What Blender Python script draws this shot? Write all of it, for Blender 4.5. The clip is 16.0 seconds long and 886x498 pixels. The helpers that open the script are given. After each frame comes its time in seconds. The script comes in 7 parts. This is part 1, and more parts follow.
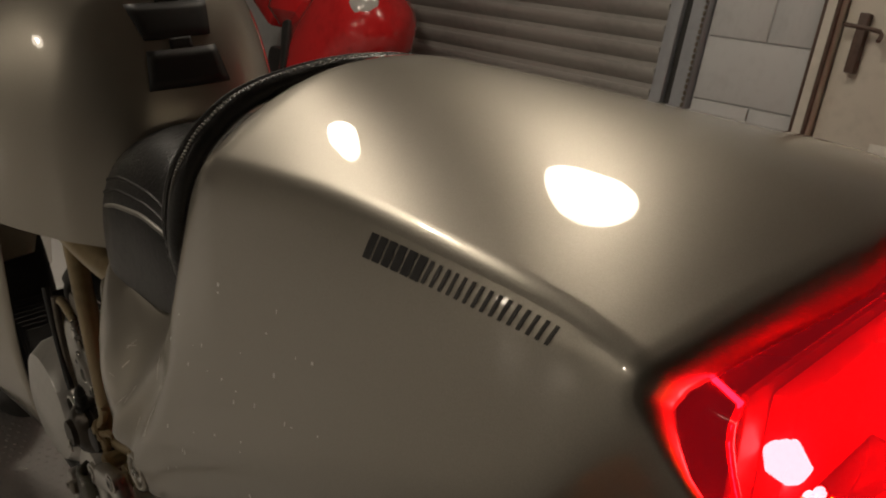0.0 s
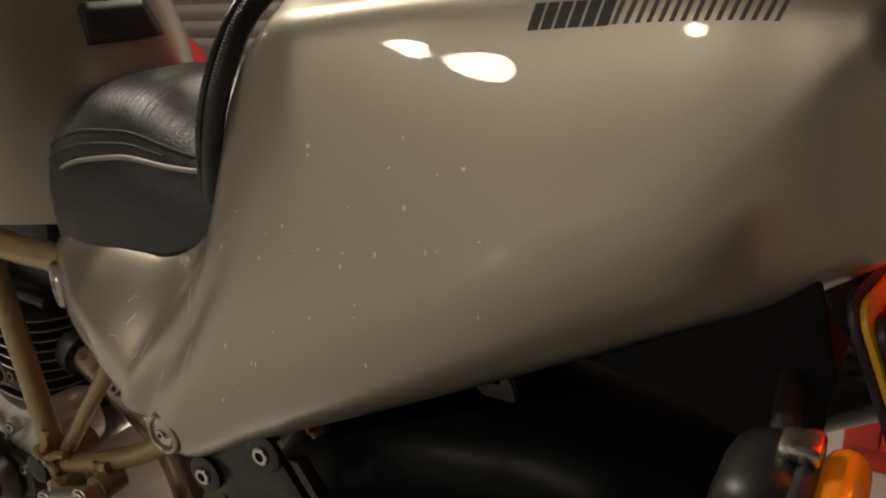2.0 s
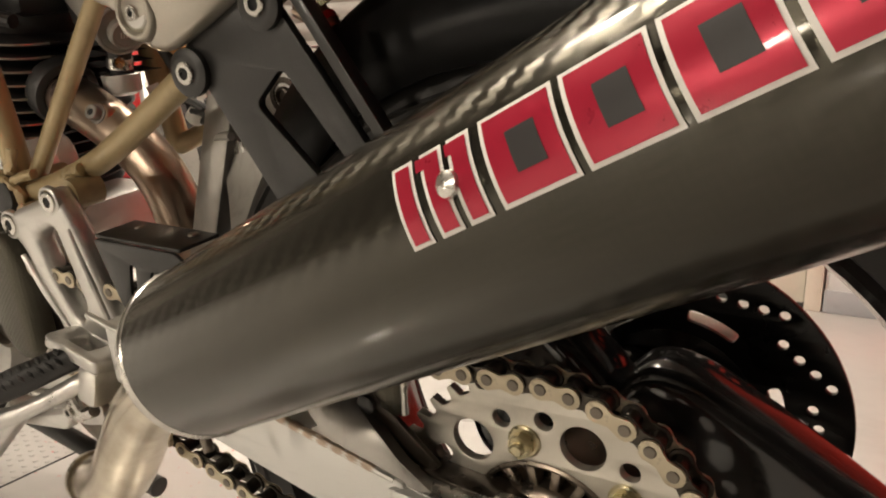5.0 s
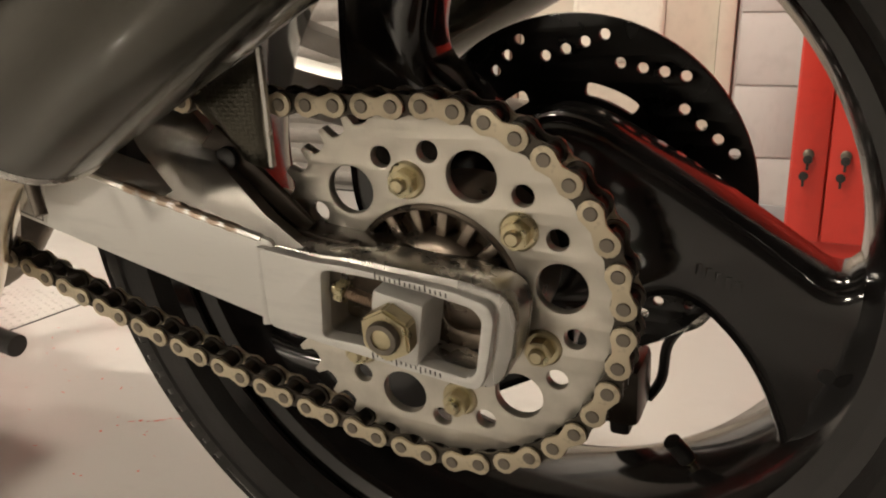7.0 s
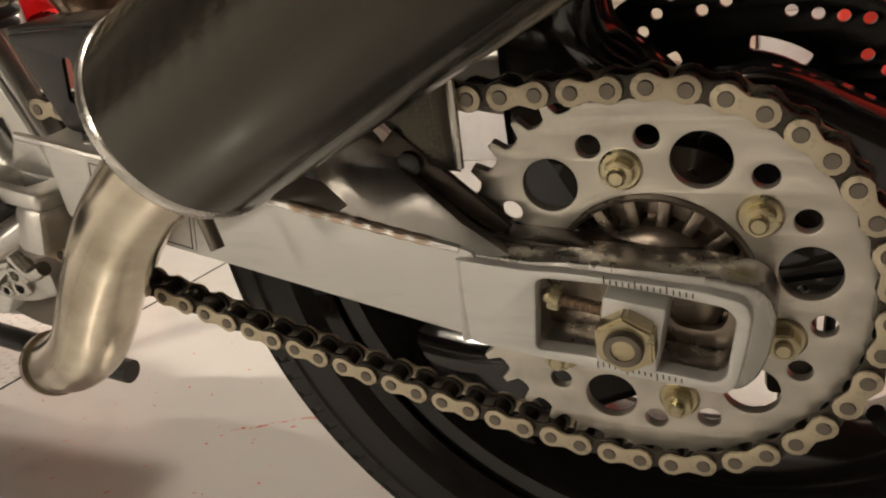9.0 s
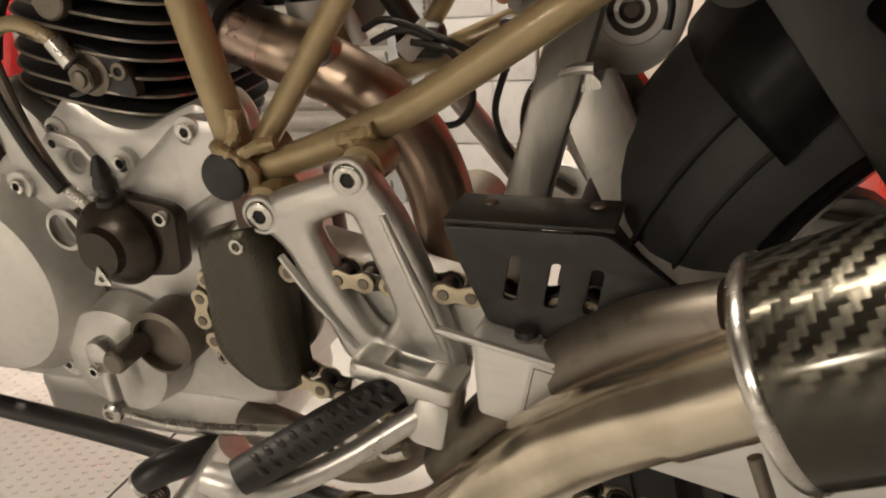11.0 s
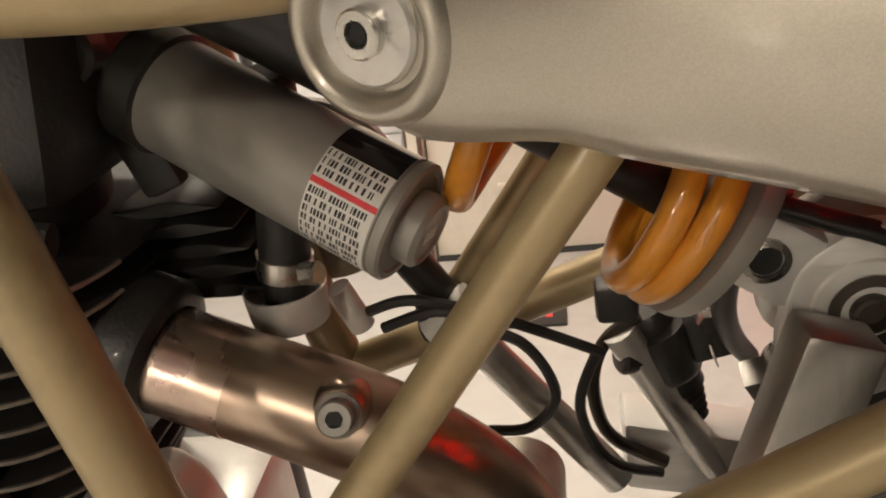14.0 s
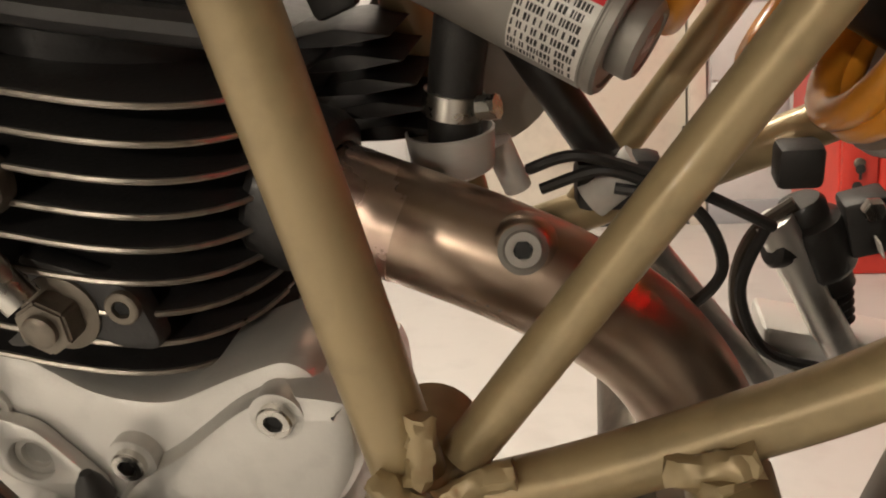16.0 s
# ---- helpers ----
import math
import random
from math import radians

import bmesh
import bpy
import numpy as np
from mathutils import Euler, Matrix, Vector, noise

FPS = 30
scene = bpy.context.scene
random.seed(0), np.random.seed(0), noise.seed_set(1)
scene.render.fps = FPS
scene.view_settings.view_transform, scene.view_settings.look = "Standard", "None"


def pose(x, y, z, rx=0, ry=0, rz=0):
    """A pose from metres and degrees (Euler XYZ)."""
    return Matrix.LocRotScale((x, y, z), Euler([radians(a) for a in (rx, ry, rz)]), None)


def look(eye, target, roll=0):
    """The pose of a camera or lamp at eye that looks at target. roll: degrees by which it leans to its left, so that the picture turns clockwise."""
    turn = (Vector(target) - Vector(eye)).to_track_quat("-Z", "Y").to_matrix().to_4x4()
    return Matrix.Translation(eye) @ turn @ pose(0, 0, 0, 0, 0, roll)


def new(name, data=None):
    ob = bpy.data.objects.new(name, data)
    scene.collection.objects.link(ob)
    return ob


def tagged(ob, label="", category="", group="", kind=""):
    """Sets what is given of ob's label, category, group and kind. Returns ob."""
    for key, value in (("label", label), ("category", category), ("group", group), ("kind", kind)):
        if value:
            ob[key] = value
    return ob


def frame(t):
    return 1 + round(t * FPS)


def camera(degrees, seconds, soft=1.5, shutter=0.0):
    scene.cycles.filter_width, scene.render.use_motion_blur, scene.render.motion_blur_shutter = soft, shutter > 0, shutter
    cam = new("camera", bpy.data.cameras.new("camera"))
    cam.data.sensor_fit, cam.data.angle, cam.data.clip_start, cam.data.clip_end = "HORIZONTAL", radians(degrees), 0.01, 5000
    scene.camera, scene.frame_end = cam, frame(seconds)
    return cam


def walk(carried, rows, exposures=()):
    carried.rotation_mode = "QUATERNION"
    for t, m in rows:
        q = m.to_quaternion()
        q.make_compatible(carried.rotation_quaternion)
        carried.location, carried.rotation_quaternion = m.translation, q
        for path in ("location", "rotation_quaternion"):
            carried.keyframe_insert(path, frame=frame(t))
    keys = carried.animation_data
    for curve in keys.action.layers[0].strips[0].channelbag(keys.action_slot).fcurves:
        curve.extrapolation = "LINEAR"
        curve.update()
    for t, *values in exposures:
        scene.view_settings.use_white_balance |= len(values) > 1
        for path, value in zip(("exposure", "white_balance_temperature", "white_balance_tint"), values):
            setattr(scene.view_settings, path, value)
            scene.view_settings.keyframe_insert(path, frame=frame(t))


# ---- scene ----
import functools

# The machine is laid out upright in its own frame (rear axle at the origin, x to the rear, y to its right side,
# z up) and stands leaning on its side stand: LEAN carries that frame into the room.
LEAN = Matrix.Translation((0, 0, 0.2955)) @ Matrix.Rotation(radians(13.0), 4, "X")

# ---- camera ----
cam = camera(57.22, 16.0, soft=2.0)
PATH = [
    (0.0, 0.2995, -0.3064, 0.7006, 66.48, -0.57, 48.20),
    (0.5, 0.2554, -0.3391, 0.6626, 64.78, -3.30, 36.25),
    (1.0, 0.2311, -0.3704, 0.6477, 63.34, 2.58, 28.14),
    (1.5, 0.2138, -0.3978, 0.6561, 66.49, 1.27, 28.44),
    (1.8, 0.2078, -0.4076, 0.6277, 66.52, 3.73, 29.86),
    (2, 0.2088, -0.4495, 0.5985, 70.03, 3.24, 31.18),
    (2.5, 0.2058, -0.4949, 0.5566, 70.86, 3.77, 32.78),
    (3, 0.2013, -0.4973, 0.4842, 71.19, 3.68, 33.10),
    (3.2, 0.1989, -0.5008, 0.4653, 71.38, 3.73, 33.19),
    (5.3, 0.1670, -0.4475, 0.2817, 70.86, 5.01, 30.59),
    (5.5, 0.1657, -0.4460, 0.2642, 70.89, 5.69, 30.20),
    (6, 0.1601, -0.4530, 0.2285, 69.60, 5.47, 28.14),
    (6.5, 0.1650, -0.4536, 0.2063, 68.63, 4.51, 26.54),
    (7, 0.1723, -0.4456, 0.1791, 67.56, 3.90, 24.80),
    (7.5, 0.1756, -0.4415, 0.1613, 66.32, 4.44, 23.84),
    (8, 0.1731, -0.4444, 0.1516, 65.32, 4.85, 23.72),
    (8.5, 0.1386, -0.4454, 0.1637, 64.90, 7.39, 22.83),
    (9, 0.0673, -0.4443, 0.1944, 64.33, 9.35, 22.75),
    (9.5, -0.0108, -0.4711, 0.1973, 64.73, 7.99, 23.11),
    (10, -0.0853, -0.4933, 0.2244, 65.10, 6.72, 22.46),
    (10.2, -0.1129, -0.5032, 0.2396, 65.07, 6.29, 21.76),
    (12.3, -0.2900, -0.3800, 0.3837, 64.49, 6.17, 17.93),
    (12.5, -0.3066, -0.3619, 0.3780, 63.85, 6.07, 17.98),
    (13, -0.3214, -0.3309, 0.3854, 63.91, 6.13, 17.18),
    (13.5, -0.3241, -0.2925, 0.3818, 64.57, 7.71, 11.40),
    (14, -0.3586, -0.2517, 0.3884, 64.29, 8.00, 6.39),
    (14.5, -0.3631, -0.2225, 0.3774, 64.11, 8.01, 5.85),
    (15, -0.3799, -0.2211, 0.3782, 64.37, 7.58, 7.29),
    (15.5, -0.3979, -0.2325, 0.3573, 64.14, 7.05, 8.24),
    (16, -0.4213, -0.2648, 0.3382, 63.58, 6.50, 9.08),
]

EXPOSURES = [(0.0, -1.0), (0.5, -1.05), (1.0, -0.75), (1.5, -0.60), (2.0, 0.0), (2.5, 0.45), (3.0, 1.25), (3.2, 1.35), (5.5, 1.4), (6.2, 1.1), (7.0, 1.05), (10.0, 0.95), (12.5, 1.3), (14.0, 1.25), (16.0, 1.15)]
walk(cam, [(t, LEAN @ pose(x, y, z, rx, ry, rz)) for t, x, y, z, rx, ry, rz in PATH], EXPOSURES)

# ---- light ----
world = bpy.data.worlds.new("room_air")
scene.world = world
world.use_nodes = True
world.node_tree.nodes["Background"].inputs[0].default_value = (1.0, 0.86, 0.68, 1)
world.node_tree.nodes["Background"].inputs[1].default_value = 0.02


def area_lamp(name, place, size, power, color, target=None):
    data = bpy.data.lights.new(name, "AREA")
    data.shape = "DISK"
    data.size, data.energy, data.color = size, power, color
    ob = new(name, data)
    ob.matrix_world = look(place, target or (place[0], place[1], 0))
    return ob


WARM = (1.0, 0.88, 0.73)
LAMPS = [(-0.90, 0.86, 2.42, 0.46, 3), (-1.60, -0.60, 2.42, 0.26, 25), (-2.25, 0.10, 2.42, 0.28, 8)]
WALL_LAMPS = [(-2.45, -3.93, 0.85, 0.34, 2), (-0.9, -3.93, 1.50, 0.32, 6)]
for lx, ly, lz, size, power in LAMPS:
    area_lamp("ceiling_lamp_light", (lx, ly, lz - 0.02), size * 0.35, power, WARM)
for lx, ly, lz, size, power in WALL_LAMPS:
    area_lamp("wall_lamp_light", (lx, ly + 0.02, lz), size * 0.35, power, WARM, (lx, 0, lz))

# ---- materials ----


def material(name, base, rough=0.5, metal=0.0, coat=0.0, grain=0.0, scale=60.0, bump=0.0, bump_scale=300.0, spread=0.0, emit=None, wear=None, stretch=(1, 1, 1)):
    """A surface with two scales of variation: grain in the colour and roughness, and fine relief."""
    m = bpy.data.materials.new(name)
    m.use_nodes = True
    t = m.node_tree
    b = t.nodes["Principled BSDF"]
    b.inputs["Base Color"].default_value = (*base, 1)
    b.inputs["Roughness"].default_value = rough
    b.inputs["Metallic"].default_value = metal
    b.inputs["Coat Weight"].default_value = coat
    b.inputs["Coat Roughness"].default_value = 0.06
    if emit:
        b.inputs["Emission Color"].default_value = (*emit[:3], 1)
        b.inputs["Emission Strength"].default_value = emit[3]
    if not (grain or bump):
        return m
    co = t.nodes.new("ShaderNodeTexCoord")
    mp = t.nodes.new("ShaderNodeMapping")
    mp.inputs["Scale"].default_value = stretch
    t.links.new(co.outputs["Object"], mp.inputs[0])

    def noise_node(s, detail):
        n = t.nodes.new("ShaderNodeTexNoise")
        n.inputs["Scale"].default_value, n.inputs["Detail"].default_value = s, detail
        t.links.new(mp.outputs[0], n.inputs["Vector"])
        return n
    if grain:
        big, small = noise_node(scale * 0.15, 3), noise_node(scale, 5)
        mix = t.nodes.new("ShaderNodeMath")
        mix.operation = "ADD"
        t.links.new(big.outputs[0], mix.inputs[0])
        t.links.new(small.outputs[0], mix.inputs[1])
        ramp = t.nodes.new("ShaderNodeValToRGB")
        t.links.new(mix.outputs[0], ramp.inputs[0])
        lo = wear if wear else [c * (1 - grain) for c in base]
        ramp.color_ramp.elements[0].position, ramp.color_ramp.elements[1].position = 0.7, 1.15
        ramp.color_ramp.elements[0].color = (*lo, 1)
        ramp.color_ramp.elements[1].color = (*[min(1, c * (1 + grain * 0.6)) for c in base], 1)
        t.links.new(ramp.outputs[0], b.inputs["Base Color"])
        rr = t.nodes.new("ShaderNodeMapRange")
        rr.inputs["From Min"].default_value, rr.inputs["From Max"].default_value = 0.6, 1.4
        rr.inputs["To Min"].default_value, rr.inputs["To Max"].default_value = max(0.02, rough - spread), min(1, rough + spread)
        t.links.new(mix.outputs[0], rr.inputs["Value"])
        t.links.new(rr.outputs[0], b.inputs["Roughness"])
    if bump:
        n = noise_node(bump_scale, 4)
        bp = t.nodes.new("ShaderNodeBump")
        bp.inputs["Strength"].default_value, bp.inputs["Distance"].default_value = bump, 0.001
        t.links.new(n.outputs[0], bp.inputs["Height"])
        t.links.new(bp.outputs[0], b.inputs["Normal"])
    return m


def flake_paint(name, base, metal, rough):
    """Metallic lacquer: fine flakes that tilt the under-coat, a smooth clear coat on top."""
    m = bpy.data.materials.new(name)
    m.use_nodes = True
    t = m.node_tree
    b = t.nodes["Principled BSDF"]
    b.inputs["Metallic"].default_value, b.inputs["Roughness"].default_value = metal, rough
    b.inputs["Coat Weight"].default_value, b.inputs["Coat Roughness"].default_value = 1.0, 0.015
    co = t.nodes.new("ShaderNodeTexCoord")
    v = t.nodes.new("ShaderNodeTexVoronoi")
    v.inputs["Scale"].default_value = 3200
    t.links.new(co.outputs["Object"], v.inputs["Vector"])
    n = t.nodes.new("ShaderNodeTexNoise")
    n.inputs["Scale"].default_value = 5
    t.links.new(co.outputs["Object"], n.inputs["Vector"])
    sep = t.nodes.new("ShaderNodeSeparateColor")
    t.links.new(v.outputs["Color"], sep.inputs[0])
    mr = t.nodes.new("ShaderNodeMapRange")
    mr.inputs["To Min"].default_value, mr.inputs["To Max"].default_value = 0.94, 1.06
    t.links.new(sep.outputs[0], mr.inputs["Value"])
    mr2 = t.nodes.new("ShaderNodeMapRange")
    mr2.inputs["To Min"].default_value, mr2.inputs["To Max"].default_value = 0.94, 1.06
    t.links.new(n.outputs[0], mr2.inputs["Value"])
    mu = t.nodes.new("ShaderNodeMath")
    mu.operation = "MULTIPLY"
    t.links.new(mr.outputs[0], mu.inputs[0])
    t.links.new(mr2.outputs[0], mu.inputs[1])
    col = t.nodes.new("ShaderNodeVectorMath")
    col.operation = "SCALE"
    col.inputs[0].default_value = base
    t.links.new(mu.outputs[0], col.inputs["Scale"])
    t.links.new(col.outputs[0], b.inputs["Base Color"])
    nm = t.nodes.new("ShaderNodeBump")
    nm.inputs["Strength"].default_value, nm.inputs["Distance"].default_value = 0.012, 0.0003
    t.links.new(sep.outputs[1], nm.inputs["Height"])
    t.links.new(nm.outputs[0], b.inputs["Normal"])
    return m


def carbon(name, across, along, gloss, period=4.0, tone=0.055, rough=0.34, metal=0.75, relief=0.06):
    """Twill (period 4) or plain weave (period 2) of carbon tows under lacquer, laid on the UV map: each tow glints across its own fibres."""
    m = bpy.data.materials.new(name)
    m.use_nodes = True
    t = m.node_tree
    b = t.nodes["Principled BSDF"]
    b.inputs["Coat Weight"].default_value, b.inputs["Coat Roughness"].default_value = gloss, 0.07
    b.inputs["Metallic"].default_value, b.inputs["Roughness"].default_value = metal, rough
    b.inputs["Anisotropic"].default_value = 0.85
    uv = t.nodes.new("ShaderNodeUVMap")
    sep = t.nodes.new("ShaderNodeSeparateXYZ")
    t.links.new(uv.outputs[0], sep.inputs[0])
    tangent = t.nodes.new("ShaderNodeTangent")
    tangent.direction_type = "UV_MAP"
    t.links.new(tangent.outputs[0], b.inputs["Tangent"])

    def calc(op, a, b=None):
        n = t.nodes.new("ShaderNodeMath")
        n.operation = op
        for k, v in enumerate((a, b)):
            if v is None:
                continue
            if isinstance(v, (int, float)):
                n.inputs[k].default_value = v
            else:
                t.links.new(v, n.inputs[k])
        return n.outputs[0]
    u, v = calc("MULTIPLY", sep.outputs[0], across), calc("MULTIPLY", sep.outputs[1], along)
    step = calc("FLOORED_MODULO", calc("ADD", calc("FLOOR", u), calc("FLOOR", v)), period)
    over = calc("LESS_THAN", step, period / 2 - 0.5)
    t.links.new(calc("MULTIPLY", over, 0.25), b.inputs["Anisotropic Rotation"])
    ridge_u, ridge_v = calc("PINGPONG", u, 0.5), calc("PINGPONG", v, 0.5)
    lift = calc("ADD", calc("MULTIPLY", over, ridge_u), calc("MULTIPLY", calc("SUBTRACT", 1.0, over), ridge_v))
    n = t.nodes.new("ShaderNodeTexNoise")
    n.inputs["Scale"].default_value, n.inputs["Detail"].default_value = 9.0, 4
    ramp = t.nodes.new("ShaderNodeValToRGB")
    ramp.color_ramp.elements[0].color, ramp.color_ramp.elements[1].color = (tone * 0.84, tone * 0.78, tone * 0.60, 1), (tone * 1.22, tone * 1.12, tone * 0.86, 1)
    t.links.new(calc("ADD", calc("MULTIPLY", n.outputs[0], 0.7), calc("MULTIPLY", lift, 0.5)), ramp.inputs[0])
    t.links.new(ramp.outputs[0], b.inputs["Base Color"])
    bp = t.nodes.new("ShaderNodeBump")
    bp.inputs["Strength"].default_value, bp.inputs["Distance"].default_value = relief, 0.0004
    t.links.new(lift, bp.inputs["Height"])
    t.links.new(bp.outputs[0], b.inputs["Normal"])
    return m


PAINT = flake_paint("champagne_silver_lacquer", (0.46, 0.426, 0.362), 0.86, 0.41)
GOLD = material("bronze_gold_frame_paint", (0.40, 0.31, 0.17), 0.40, 0.25, 0.2, 0.12, 90, 0.08, 500, 0.06)
ALU = material("cast_aluminium", (0.64, 0.625, 0.595), 0.34, 0.8, 0.0, 0.12, 120, 0.15, 700, 0.08)
ALU_BRUSHED = material("brushed_aluminium", (0.74, 0.73, 0.70), 0.46, 0.45, 0.0, 0.07, 200, 0.10, 400, 0.08, stretch=(0.2, 1, 1))
MILLED = material("milled_aluminium_plate", (0.53, 0.515, 0.485), 0.28, 0.9, 0.0, 0.12, 160, 0.08, 500, 0.08, stretch=(1, 1, 0.2))
ALU_PAINT = material("silver_engine_paint", (0.68, 0.665, 0.635), 0.33, 0.55, 0.0, 0.06, 110, 0.10, 600, 0.04)
STEEL = material("bright_steel", (0.62, 0.60, 0.56), 0.25, 1.0, 0.0, 0.15, 160, 0.05, 500, 0.1)
# darker copy of the milled plate: shade on brace and strut is in its colour
SHADED_ALU = material("shaded_grey_aluminium", (0.34, 0.325, 0.30), 0.36, 0.85, 0.0, 0.12, 160, 0.08, 500, 0.08, stretch=(1, 1, 0.2))
HEADER_PINK = material("straw_pink_heat_tint", (0.50, 0.39, 0.32), 0.30, 1.0, 0.0, 0.25, 60, 0.05, 400, 0.08, wear=(0.43, 0.29, 0.27))
STAINLESS = material("stainless_exhaust", (0.70, 0.63, 0.51), 0.20, 1.0, 0.0, 0.15, 30, 0.02, 300, 0.05, wear=(0.50, 0.44, 0.34))
BRONZED = material("heat_tinted_header", (0.40, 0.315, 0.245), 0.33, 1.0, 0.0, 0.3, 40, 0.05, 400, 0.07, wear=(0.31, 0.21, 0.165))
DARK_STEEL = material("dull_dark_steel", (0.20, 0.175, 0.145), 0.45, 0.8, 0.0, 0.25, 100, 0.2, 500, 0.1)
ZINC = material("yellow_zinc_plate", (0.50, 0.44, 0.29), 0.30, 0.95, 0.0, 0.3, 150, 0.05, 500, 0.1, wear=(0.36, 0.34, 0.22))
CHAIN_SIDE = material("gilded_chain_plate", (0.56, 0.49, 0.36), 0.38, 0.6, 0.0, 0.22, 260, 0.1, 900, 0.12, wear=(0.30, 0.25, 0.17))
CHAIN_DARK = material("greased_chain_steel", (0.06, 0.052, 0.042), 0.35, 0.7, 0.0, 0.4, 260, 0.1, 900, 0.1)
SPROCKET = material("hard_anodised_sprocket", (0.62, 0.585, 0.515), 0.36, 0.7, 0.0, 0.16, 45, 0.03, 700, 0.09)
BROWN_STEEL = material("greasy_brown_steel", (0.22, 0.185, 0.15), 0.30, 0.9, 0.0, 0.25, 70, 0.05, 500, 0.10)
BLACK_GLOSS = material("black_gloss_lacquer", (0.011, 0.010, 0.010), 0.16, 0.0, 0.6, 0.3, 40, 0.04, 300, 0.05)
BLACK_SATIN = material("black_satin_coating", (0.018, 0.017, 0.016), 0.38, 0.0, 0.1, 0.3, 90, 0.12, 600, 0.08)
BLACK_PLASTIC = material("black_plastic", (0.022, 0.021, 0.02), 0.5, 0.0, 0.0, 0.3, 120, 0.2, 700, 0.08)
RUBBER = material("tyre_rubber", (0.022, 0.021, 0.02), 0.62, 0.0, 0.0, 0.3, 80, 0.25, 500, 0.1)
DISC_BLACK = material("burnished_black_disc", (0.016, 0.015, 0.014), 0.3, 0.3, 0.0, 0.35, 60, 0.05, 400, 0.1)
MUDGUARD = material("black_moulded_mudguard", (0.008, 0.008, 0.008), 0.34, 0.0, 0.0, 0.3, 60, 0.1, 500, 0.08)
MUDGUARD.node_tree.nodes["Principled BSDF"].inputs["Specular IOR Level"].default_value = 0.12
ENGINE_BLACK = material("black_engine_paint", (0.022, 0.021, 0.021), 0.42, 0.0, 0.05, 0.3, 120, 0.25, 500, 0.08)
FIN_EDGE = material("machined_fin_edge", (0.36, 0.33, 0.285), 0.35, 0.8, 0.0, 0.3, 160, 0.15, 600, 0.1)
BROWN_METAL = material("bronze_anodised_housing", (0.048, 0.038, 0.029), 0.32, 0.5, 0.0, 0.25, 90, 0.08, 500, 0.08)
GREY_CYL = material("grey_shock_reservoir", (0.30, 0.285, 0.26), 0.45, 0.4, 0.0, 0.12, 60, 0.1, 500, 0.06)
ORANGE = material("orange_spring_lacquer", (0.62, 0.25, 0.025), 0.3, 0.0, 0.4, 0.2, 70, 0.05, 400, 0.06)
LEATHER = material("black_leather", (0.022, 0.021, 0.021), 0.36, 0.0, 0.0, 0.3, 90, 0.5, 420, 0.08)
LEATHER_RIB = material("ribbed_black_leather", (0.03, 0.029, 0.029), 0.3, 0.0, 0.0, 0.3, 90, 0.5, 420, 0.08)
HOSE_CLEAR = material("clear_sleeved_braided_hose", (0.36, 0.29, 0.17), 0.3, 0.3, 0.4, 0.3, 300, 0.3, 900, 0.08)
RED_PAINT = material("red_lacquer", (0.55, 0.018, 0.02), 0.22, 0.0, 0.5, 0.12, 30, 0.03, 300, 0.05)
RED_LOCKER = material("red_powder_coat", (0.66, 0.045, 0.03), 0.38, 0.0, 0.1, 0.08, 30, 0.1, 400, 0.06)
RED_PLASTIC = material("red_anodised_part", (0.45, 0.02, 0.025), 0.35, 0.2, 0.1, 0.2, 90, 0.08, 400, 0.06)
RED_LABEL = material("metallic_red_label_film", (0.42, 0.012, 0.04), 0.3, 0.35, 0.4, 0.1, 200, 0.02, 300, 0.05)
WHITE_LABEL = material("white_label_film", (0.74, 0.72, 0.68), 0.4, 0.0, 0.2, 0.06, 200, 0.02, 300, 0.05)
BLACK_INK = material("black_print", (0.02, 0.018, 0.018), 0.45, 0.0, 0.0, 0.1, 200)
GREY_INK = material("dark_grey_print", (0.075, 0.07, 0.065), 0.45, 0.0, 0.0, 0.1, 200)
RED_INK = material("red_print", (0.7, 0.03, 0.04), 0.45, 0.0, 0.0, 0.1, 200)
YELLOW_INK = material("yellow_film", (0.75, 0.48, 0.03), 0.35, 0.0, 0.1, 0.1, 200)
LIT_BLUE = material("pale_blue_lit_edge", (0.42, 0.58, 0.72), 0.35, 0.0, 0.1, 0.1, 200)
NAVY = material("dark_navy_plate", (0.025, 0.022, 0.035), 0.35, 0.0, 0.1, 0.2, 60)
CARBON_CAN = carbon("twill_carbon_sleeve", 80.0, 112.0, 0.5, 4.0, 0.055, 0.27, 0.9)
CARBON_SHEET = carbon("woven_carbon_sheet", 420.0, 420.0, 0.08, 2.0, 0.09, 0.34, 0.8, 0.7)
LAMP_GLOW = material("lit_lamp_filament_glow", (1, 0.8, 0.6), 0.3, emit=(1.0, 0.80, 0.50, 240.0))
LAMP_RED_GLOW = material("lit_red_reflector", (0.8, 0.02, 0.06), 0.3, emit=(1.0, 0.003, 0.010, 30.0))
AMBER_GLOW = material("lit_amber_reflector", (0.9, 0.35, 0.02), 0.3, emit=(1.0, 0.36, 0.02, 7.0))
ORANGE_GLOW = material("dim_amber_reflector", (0.85, 0.16, 0.02), 0.3, 0.0, 0.0, 0.3, 300, emit=(1.0, 0.16, 0.01, 0.75))
AMBER = material("amber_indicator_lens", (0.75, 0.22, 0.01), 0.15, 0.0, 0.5, 0.1, 60, emit=(1.0, 0.25, 0.0, 0.12))
FLOOR = material("pale_grey_floor_paint", (0.50, 0.49, 0.475), 0.34, 0.0, 0.15, 0.09, 14, 0.1, 120, 0.1)
BLOCK = material("pale_grey_block_paint", (0.56, 0.56, 0.56), 0.6, 0.0, 0.0, 0.07, 20, 0.5, 160, 0.06)
